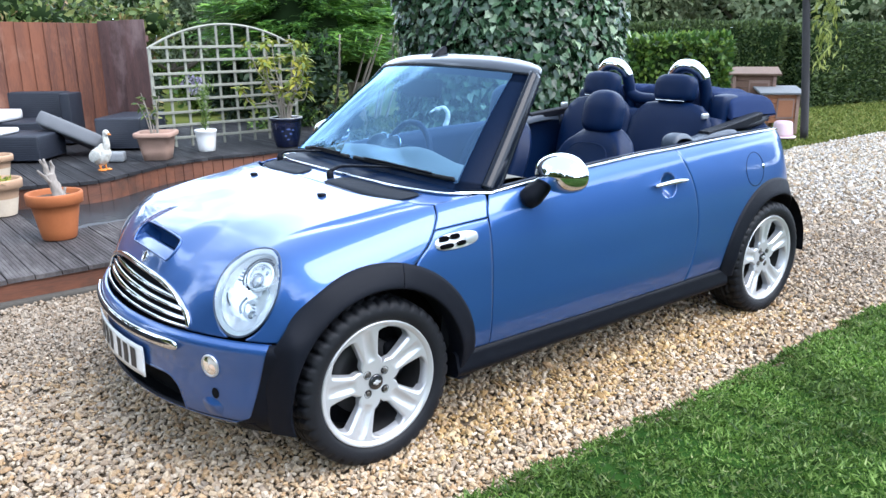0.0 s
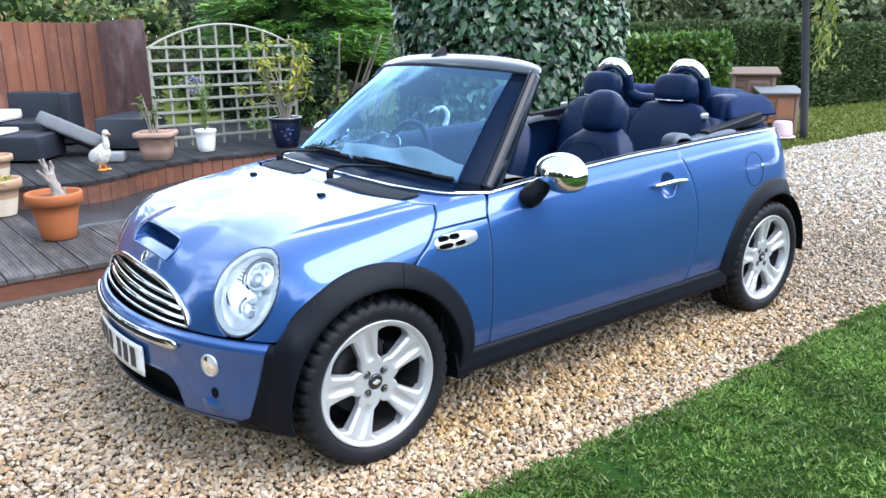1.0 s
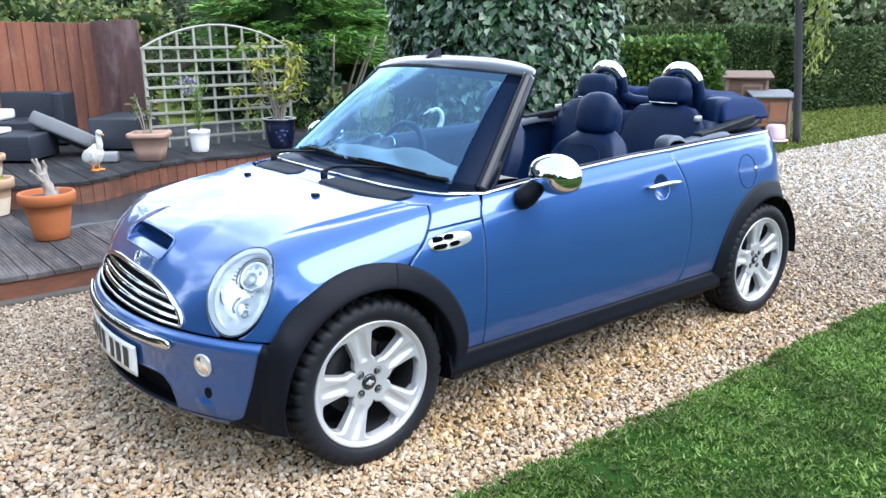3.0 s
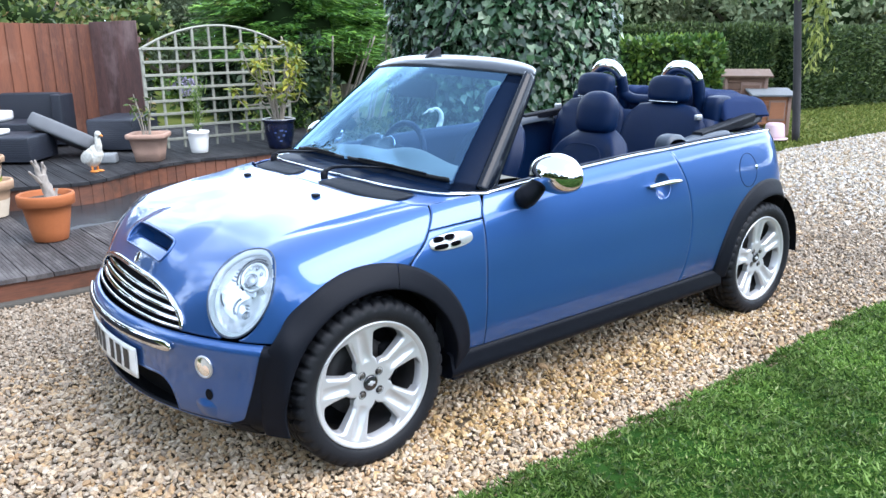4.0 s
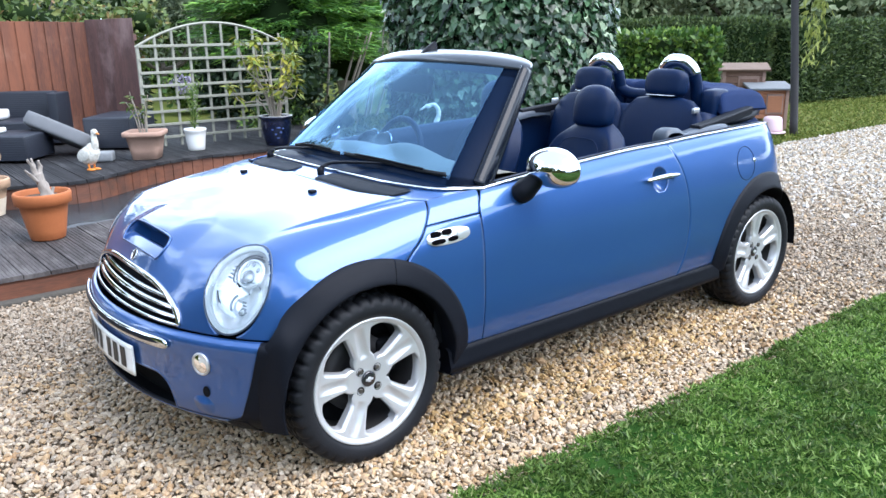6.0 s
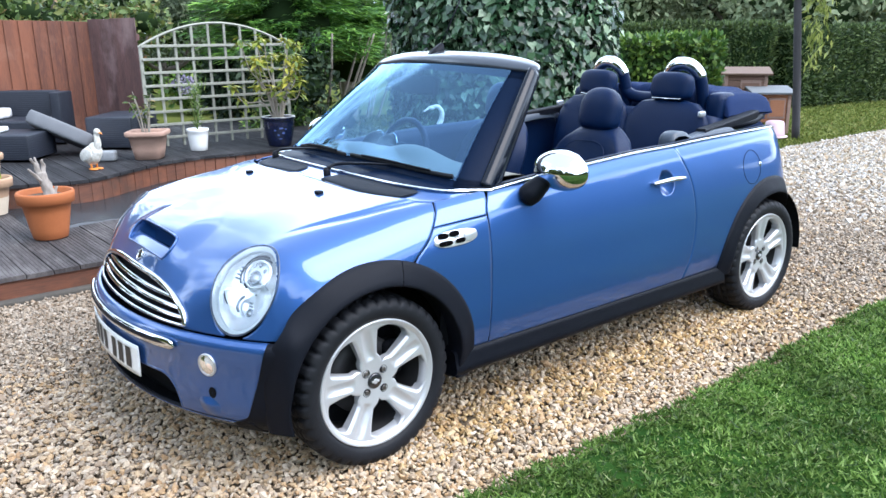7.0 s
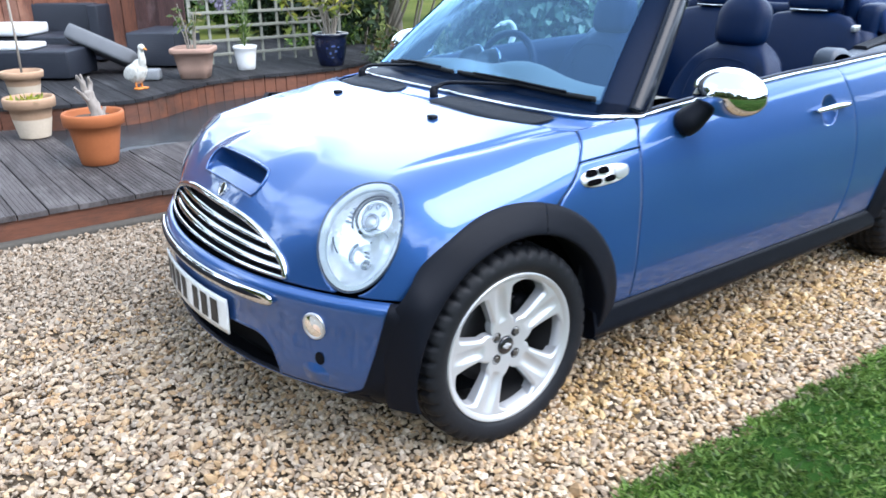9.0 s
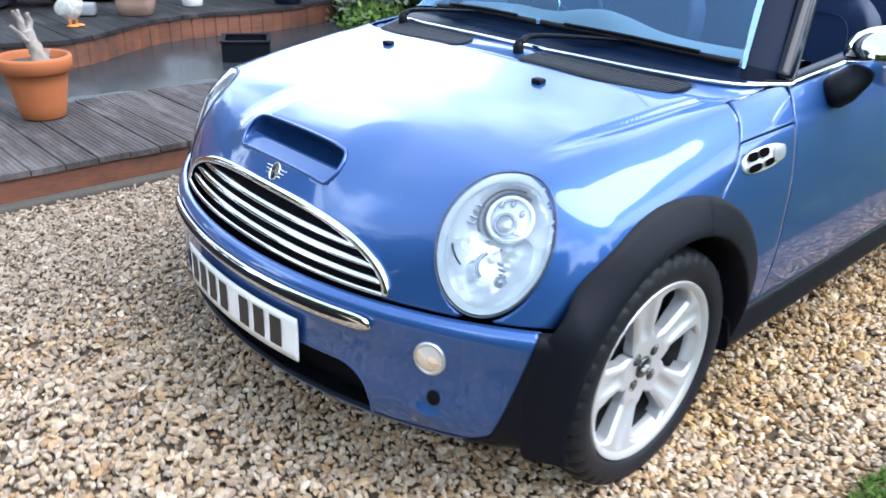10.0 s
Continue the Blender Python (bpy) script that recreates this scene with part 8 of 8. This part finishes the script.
for k in range(n_b):
    a = rng.uniform(0, 6.28)
    z0 = rng.uniform(1.15, 2.40)
    ln = rng.uniform(1.1, 1.75) * (1 - 0.20 * (z0 - 0.85))
    ts = np.linspace(0.25, 1, 17)
    px_, py_ = ln * ts * math.cos(a), ln * ts * math.sin(a)
    pz = z0 + 0.16 * ts - 0.30 * ts ** 2 + 0.35 * (ts - 0.6) * (ts > 0.6)
    for i in range(17):
        for j in range(7):
            b = a + rng.uniform(-1.1, 1.1)
            pos.append((px_[i] + rng.normal() * 0.05, py_[i] + rng.normal() * 0.05, pz[i] + rng.normal() * 0.03))
            dirs.append((math.cos(b), math.sin(b), rng.uniform(-0.35, 0.15)))
pos, dirs = np.array(pos), unit(np.array(dirs))
part("needles", leaf_mesh("needles", pos, dirs, unit(np.array((0, 0, 1.0)) + rng.normal(size=pos.shape) * 0.35), rng.uniform(0.11, 0.22, len(pos)), 0.026), CONIFER, con, "layered feathery green sprays")
# Dark ball stands in for the shade among the sprays
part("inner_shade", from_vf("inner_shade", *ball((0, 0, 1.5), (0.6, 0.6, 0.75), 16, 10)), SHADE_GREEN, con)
# A second conifer further back fills the gap to the ivy
con2 = copy_thing(con, pose(6.2, 9.4, -0.1, 0, 0, 130))
con2["label"] = "dark green conifer deeper in the garden"
poles = tagged(empty("bare_sapling", (4.40, 5.50, 0)), "thin pale bare sapling stems", "sapling")
part("stem", from_vf("stem", *join(*[branch([(0.10 * k, 0.05 * k, 0), (0.10 * k + 0.03, 0, 0.7), (0.10 * k - 0.04, 0.02, 1.25), (0.10 * k + 0.01 - 0.02 * k, 0, 1.72 - 0.12 * k)], 0.018, 0.009, 6) for k in range(3)])), PALE_BARK, poles)

# Low planting between the decks and the ivy
bed = part("soil_bed", mesh("soil_bed", np.array([(2.3, 2.1, 0.02), (8.2, 2.3, 0.02), (8.2, 6.5, 0.02), (3.3, 7.8, 0.02), (3.0, 4.9, 0.02)]), np.array([[0, 1, 2, 3]])), SOIL)
tagged(bed, "dark planting soil behind the car", "flower bed", kind="structure")
bed2 = part("soil_bed", mesh("soil_bed", np.array([(2.3, 2.1, 0.021), (3.3, 7.8, 0.021), (3.0, 4.9, 0.021), (2.2, 4.6, 0.021)]), np.array([[0, 1, 2, 3]])), SOIL)
tagged(bed2, "dark planting soil beside the pond", "flower bed", kind="structure")
for k, (x, y, r, h, m) in enumerate(((2.88, 4.00, 0.38, 0.32, BOX_LEAF), (3.25, 4.75, 0.42, 0.42, OLIVE_LEAF), (3.55, 5.35, 0.40, 0.48, SHRUB_LEAF), (3.35, 3.95, 0.45, 0.45, OLIVE_LEAF), (3.35, 6.5, 0.5, 0.6, BOX_LEAF))):
    tree("low_shrub", (x, y, 0.0), 0, 0, (0, 0, h * 0.55), (r, r, h * 0.6), 520, m, (0.075, 0.035), "low leafy shrub in the bed by the pond", category="shrub", seed=60 + k, core=0.6)

# Beyond the trellis and fence
# Conifer shade is put into the leaf colour of all but one shrub
for k, (x, y, r, zc, h) in enumerate(((3.75, 7.0, 0.75, 0.85, 0.85), (1.75, 8.6, 0.45, 0.65, 0.65), (4.6, 9.0, 1.0, 1.0, 1.0), (2.22, 9.05, 0.34, 0.50, 0.52), (3.55, 8.65, 0.45, 0.62, 0.62))):
    tree("evergreen_shrub", (x, y, 0), 0.05, 0.4, (0, 0, zc), (r, r, h), 1200, SHADED_LEAF if k != 1 else BOX_LEAF, (0.11, 0.05), "evergreen shrub behind the trellis", category="shrub", seed=50 + k)
lil = tree("lilac_bush", (4.57, 12.56, 0), 0.03, 0.2, (0, 0, 0.40), (0.70, 0.6, 0.42), 700, BOX_LEAF, (0.12, 0.06), "flowering bush with lilac blooms", category="shrub", seed=71)
crown(lil, (-0.25, -0.3, 0.58), (0.32, 0.28, 0.20), 210, LILAC, (0.06, 0.05), 5, 72, core=0, name="blooms")
for k, (x, y, r, zc, h, m, nn, ls, nm, lab) in enumerate((
        (-2.6, 10.0, 1.5, 1.35, 1.1, SHRUB_LEAF, 2200, (0.13, 0.07), "mixed_shrub", "mixed shrub with green and russet leaves behind the fence"),
        (0.2, 10.2, 1.6, 1.35, 1.15, SHRUB_LEAF, 2600, (0.12, 0.065), "mixed_shrub", "mixed shrub with green and russet leaves behind the fence"),
        (2.6, 10.6, 0.8, 1.5, 0.75, SHRUB_LEAF, 1200, (0.12, 0.065), "mixed_shrub", "leafy shrub showing over the fence corner"),
        (5.3, 16.5, 2.2, 2.3, 1.7, OLIVE_LEAF, 3600, (0.17, 0.05), "grey_tree", "grey-green small-leaved tree beyond the lawn"),
        (8.4, 17.5, 2.4, 2.5, 1.6, OLIVE_LEAF, 3600, (0.18, 0.05), "grey_tree", "grey-green small-leaved tree beyond the lawn"),
        (2.2, 17.5, 2.0, 2.3, 1.7, OLIVE_LEAF, 3000, (0.17, 0.05), "grey_tree", "grey-green small-leaved tree beyond the lawn"),
        (6.9, 13.5, 1.5, 2.4, 1.3, WILLOW, 2400, (0.20, 0.035), "willow", "yellow-green willow with drooping narrow leaves"),
        (9.5, 12.0, 1.5, 2.6, 1.6, WILLOW, 2200, (0.20, 0.035), "willow", "yellow-green willow with drooping narrow leaves"))):
    tree(nm, (x, y, 0), 0.09, 0.9, (0, 0, zc), (r, r, h), nn, m, ls, lab, seed=80 + k, droop=0.8 if m is WILLOW else 0.0, category="tree" if nn > 2300 else "shrub")

far = [(-14, 26, 6, 5), (-5, 32, 6, 6), (1, 30, 5, 5.5), (6, 31, 5, 5), (11, 31, 6, 6), (16, 28, 6, 5.5), (20, 24, 5, 5), (22, 17, 4.5, 4.6), (26, 13, 4.5, 4.8), (30, 9, 5, 5.2), (33, 4, 5, 5.4), (36, -3, 5, 6), (-14, 18, 4, 6), (29, 19, 5, 6), (23.5, 9.4, 4.0, 4.0), (25.5, 6.8, 3.8, 4.0)]
for k, (x, y, r, h) in enumerate(far):
    tree("far_tree", (x, y, 0), 0.3, h * 0.35, (0, 0, h * 0.58), (r * 0.75, r * 0.75, h * 0.5), 3600, FAR_TREE if k % 3 else SHRUB_LEAF, (0.28, 0.13), "broad leafy tree at the garden's far edge", seed=100 + k, lumps=13, core=0.6)

# Added unseen trees close the garden behind camera and beside drive, darkening car reflections
behind = [(-10.5, -7.5, 5, 7), (-11.5, -2.0, 5, 8), (-11, 4.0, 5, 7.5), (-9.5, -13, 5, 6.5), (-4, -19, 4, 4.2), (3, -20, 4.5, 5.6), (9, -20, 5, 6.6), (15.5, -19, 5.5, 7.6), (22, -17.5, 6, 8.0), (21.5, -12.5, 5, 6.4)]
for k, (x, y, r, h) in enumerate(behind):
    tree("garden_tree", (x, y, 0), 0.25, h * 0.3, (0, 0, h * 0.52), (r * 0.8, r * 0.8, h * 0.5), 4200, FAR_TREE if k % 2 else SHRUB_LEAF, (0.26, 0.13), "unseen broad leafy tree added for the car's reflections", seed=130 + k, lumps=12, core=0.75)

# Unseen tall trees, added so that the bonnet's front mirrors less bright sky
for k, (x, y, r, h) in enumerate([(-3.4, 15.0, 4.6, 7.4), (-9.0, 13.0, 4.6, 7.6)]):
    tree("tall_tree", (x, y, 0), 0.35, h * 0.45, (0, 0, h * 0.64), (r * 0.8, r * 0.8, h * 0.36), 4200, FAR_TREE, (0.26, 0.13), "unseen tall leafy tree added to darken the bonnet's reflection", seed=150 + k, lumps=14, core=0.7)

# Slim tree by the hutches
slim = tagged(empty("slim_tree", (9.62, 2.75, 0)), "slim grey-barked tree with hanging yellow-green leaves", "tree")
part("trunk", from_vf("trunk", *join(branch([(0, 0, -0.05), (-0.05, 0.05, 0.8), (-0.14, 0.11, 1.8), (-0.29, 0.23, 3.6)], 0.056, 0.046, 14), branch([(-0.14, 0.11, 1.9), (0.1, -0.1, 2.15), (0.30, -0.36, 2.05)], 0.02, 0.008, 6))), DARK_BARK, slim, "grey bark")
n = 230
P = np.stack([0.02 + rng.normal(size=n) * 0.08, -0.12 + rng.normal(size=n) * 0.08, 2.25 - 1.25 * rng.uniform(0, 1, n) ** 1.5], -1)
part("leaves", leaf_mesh("leaves", P, unit(rng.normal(size=(n, 3)) * 0.4 + (0, 0, -1)), unit(rng.normal(size=(n, 3))), 0.13, 0.035), WILLOW, slim, "hanging narrow leaves")
n = 700
P = np.stack([rng.normal(size=n) * 0.6, rng.normal(size=n) * 0.6, rng.uniform(2.0, 3.4, n)], -1)
part("upper_leaves", leaf_mesh("upper_leaves", P, unit(rng.normal(size=(n, 3)) * 0.5 + (0, 0, -0.8)), unit(rng.normal(size=(n, 3))), 0.16, 0.05), BOX_LEAF, slim)

# ---- grass ----
n = 42000
gx_ = rng.uniform(-6.0, 20.0, n)
gy_ = lawn_edge(gx_) + 0.01 - rng.uniform(0, 1, n) * 8.8
ok = ~((gx_ > -0.2) & (gx_ < 4.4) & (gy_ > lawn_edge(gx_) - 1.9))
gx_, gy_ = gx_[ok], gy_[ok]
n = len(gx_)
P = np.stack([gx_, gy_, np.full(n, 0.02)], -1)
D = unit(rng.normal(size=(n, 3)) * (0.7, 0.7, 0.1) + (0, 0, 0.6))
coarse = part("grass_blades", leaf_mesh("grass_blades", P, D, unit(rng.normal(size=(n, 3)) * (1, 1, 0.1)), rng.uniform(0.05, 0.10, n), rng.uniform(0.014, 0.024, n), shape="blade"), GRASS)
tagged(coarse, "short green grass over the wider lawn", "grass", kind="stuff")

n = 190000
gx_ = rng.uniform(-0.6, 5.2, n)
gy_ = lawn_edge(gx_) + 0.012 - rng.uniform(0, 1, n) ** 1.25 * 2.6
keep = rng.uniform(0, 1, n) < np.clip(1.4 - 0.17 * np.hypot(gx_ - 0.3, gy_ + 1.6), 0.28, 1) * np.clip((gx_ + 0.6) / 0.7, 0, 1) * np.clip((5.2 - gx_) / 1.2, 0, 1) * np.clip((gy_ + 3.8) / 0.9, 0, 1)
gx_, gy_ = gx_[keep], gy_[keep]
n = len(gx_)
flat_at = np.stack([gx_, gy_, 0 * gx_], -1)
tuft = np.clip(0.5 + 0.40 * lumpy(flat_at * 6.0, 1.0, 3.0, 17) + 0.45 * lumpy(flat_at * 30.0, 1.0, 3.0, 18), 0, 1.3)
P = np.stack([gx_, gy_, 0.022 + 0.018 * tuft], -1)
D = unit(rng.normal(size=(n, 3)) * (0.75, 0.75, 0.15) + (0, 0, 0.62))
grass = part("grass_blades", leaf_mesh("grass_blades", P, D, unit(rng.normal(size=(n, 3)) * (1, 1, 0.3)), rng.uniform(0.014, 0.034, n) * (0.45 + 0.9 * tuft), rng.uniform(0.004, 0.009, n), shape="blade"), GRASS)
tagged(grass, "short green lawn grass blades", "grass", kind="stuff")

n = 45000
gx_, gy_ = 5.5 + 16.5 * rng.uniform(0, 1, n) ** 1.3, 2.34 + 7.5 * rng.uniform(0, 1, n) ** 1.2
P = np.stack([gx_, gy_, np.full(n, -0.03)], -1)
D = unit(rng.normal(size=(n, 3)) * (0.7, 0.7, 0.1) + (0, 0, 0.6))
beyond = part("grass_blades", leaf_mesh("grass_blades", P, D, unit(rng.normal(size=(n, 3)) * (1, 1, 0.1)), rng.uniform(0.04, 0.09, n), rng.uniform(0.014, 0.026, n), shape="blade"), FAR_BLADE)
tagged(beyond, "mown yellowish grass beyond the drive", "grass", kind="stuff")

# ---- gravel ----
def near(X, Y):
    return on_drive(X, Y) & ~under_car(X, Y)


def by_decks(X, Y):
    """Where the drive's stones are the greyer, darker ones, mixed in over a metre."""
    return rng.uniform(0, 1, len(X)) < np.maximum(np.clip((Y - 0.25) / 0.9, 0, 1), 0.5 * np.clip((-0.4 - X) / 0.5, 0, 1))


def sill_shade(X, Y):
    """Golden stones, commoner along the car's side, put its warm shade into the gravel."""
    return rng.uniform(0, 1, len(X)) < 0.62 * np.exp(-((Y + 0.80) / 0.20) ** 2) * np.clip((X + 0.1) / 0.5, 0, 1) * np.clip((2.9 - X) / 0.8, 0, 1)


GAP = 0.0142
V, F = join(scatter_stones(-1.9, 0.25, -1.32, 0.5, GAP, True, lambda X, Y: near(X, Y) & ~by_decks(X, Y)), scatter_stones(-1.9, 0.25, 0.5, 1.88, GAP, False, lambda X, Y: near(X, Y) & ~by_decks(X, Y)), scatter_stones(0.25, 1.7, -1.32, 0.6, GAP, True, lambda X, Y: near(X, Y) & ~sill_shade(X, Y) & ~by_decks(X, Y)))
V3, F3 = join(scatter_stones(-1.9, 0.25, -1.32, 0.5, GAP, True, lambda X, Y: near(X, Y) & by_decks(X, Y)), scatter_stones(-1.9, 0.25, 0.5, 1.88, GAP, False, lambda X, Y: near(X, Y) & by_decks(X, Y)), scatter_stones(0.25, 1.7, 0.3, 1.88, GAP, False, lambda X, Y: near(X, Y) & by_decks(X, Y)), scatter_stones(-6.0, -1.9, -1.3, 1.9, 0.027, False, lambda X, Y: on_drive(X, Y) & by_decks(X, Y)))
V4, F4 = scatter_stones(-0.1, 2.9, -1.25, -0.36, 0.0150, True, lambda X, Y: near(X, Y) & sill_shade(X, Y))
tagged(part("gravel", mesh("gravel", V3, F3), STONES_GREY, smooth=False), "grey and buff pebbles beside the decks", "gravel", kind="stuff")
tagged(part("gravel", mesh("gravel", V, F), STONES, smooth=False), "loose golden, cream and grey pebbles", "gravel", kind="stuff")
tagged(part("gravel", mesh("gravel", V4, F4), STONES_SHADE, smooth=False), "golden pebbles tinted for the warm shade along the parked car", "gravel", kind="stuff")


def further(X, Y):
    return near(X, Y) & (rng.uniform(0, 1, len(X)) < np.clip((6.8 - X) / 2.4, 0, 1))


def greyer(X):
    return rng.uniform(0, 1, len(X)) < np.clip((X - 2.2) / 2.0, 0, 0.85)


V, F = scatter_stones(2.2, 6.9, -1.6, 2.0, 0.0195, False, lambda X, Y: further(X, Y) & greyer(X), 0.80)
tagged(part("gravel", mesh("gravel", V, F), STONES_GREY, smooth=False), "grey and buff pebbles further along the drive", "gravel", kind="stuff")
V, F = scatter_stones(1.7, 6.9, -1.6, 2.0, 0.0195, False, lambda X, Y: further(X, Y) & ~greyer(X), 0.80)
tagged(part("gravel", mesh("gravel", V, F), STONES, smooth=False), "loose golden, cream and grey pebbles further along the drive", "gravel", kind="stuff")
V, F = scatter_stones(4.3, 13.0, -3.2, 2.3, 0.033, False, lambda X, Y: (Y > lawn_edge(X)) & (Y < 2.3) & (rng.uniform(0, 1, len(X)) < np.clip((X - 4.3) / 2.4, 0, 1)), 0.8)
V2, F2 = scatter_stones(-6.0, -1.9, -1.3, 1.9, 0.027, False, lambda X, Y: on_drive(X, Y) & ~by_decks(X, Y))
tagged(part("gravel", mesh("gravel", V2, F2), STONES, smooth=False), "golden and cream pebbles towards the gate", "gravel", kind="stuff")
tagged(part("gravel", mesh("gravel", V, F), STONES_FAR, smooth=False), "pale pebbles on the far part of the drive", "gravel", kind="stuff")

# Single pebbles in front of the car
pV, pF = pebble(True)
forms = []
for k in range(10):
    bent = pV * (1 + rng.uniform(-0.32, 0.3, (len(pV), 1))) * np.array((0.0145, 0.0105, 0.0078)) * rng.uniform(0.8, 1.3)
    me = mesh("pebble", bent, pF)
    me.shade_flat()
    me.materials.append(STONES_PART)
    forms.append(me)
for k in range(300):
    st = new("pebble", forms[k % 10])
    st.matrix_world = pose(rng.uniform(-1.25, -0.68), rng.uniform(-1.0, 0.5), rng.uniform(0.009, 0.014), rng.uniform(-15, 15), rng.uniform(-15, 15), rng.uniform(0, 360))
    st.parent = drive

# Repeats that belong together
GROUPS = {"cream_pot": "two-tone clay pots on the decks", "seat_cushion": "loose rattan sofa cushions", "hutch": "hutches by the slim tree", "low_shrub": "low shrubs by the pond",
          "evergreen_shrub": "evergreens behind the trellis", "variegated_shrub": "variegated shrubs beside the ivy", "conifer": "conifers in the garden", "tall_hedge": "tall clipped hedges",
          "boundary_hedge": "hedges round the plot", "far_tree": "trees at the garden's far edge", "garden_tree": "trees behind the boundary hedge", "grey_tree": "grey-green trees", "willow": "willows", "mixed_shrub": "shrubs behind the fence"}
for ob in list(bpy.data.objects):
    kind_of = ob.name.split(".")[0]
    if ob.parent is None and kind_of in GROUPS:
        tagged(ob, group=GROUPS[kind_of])
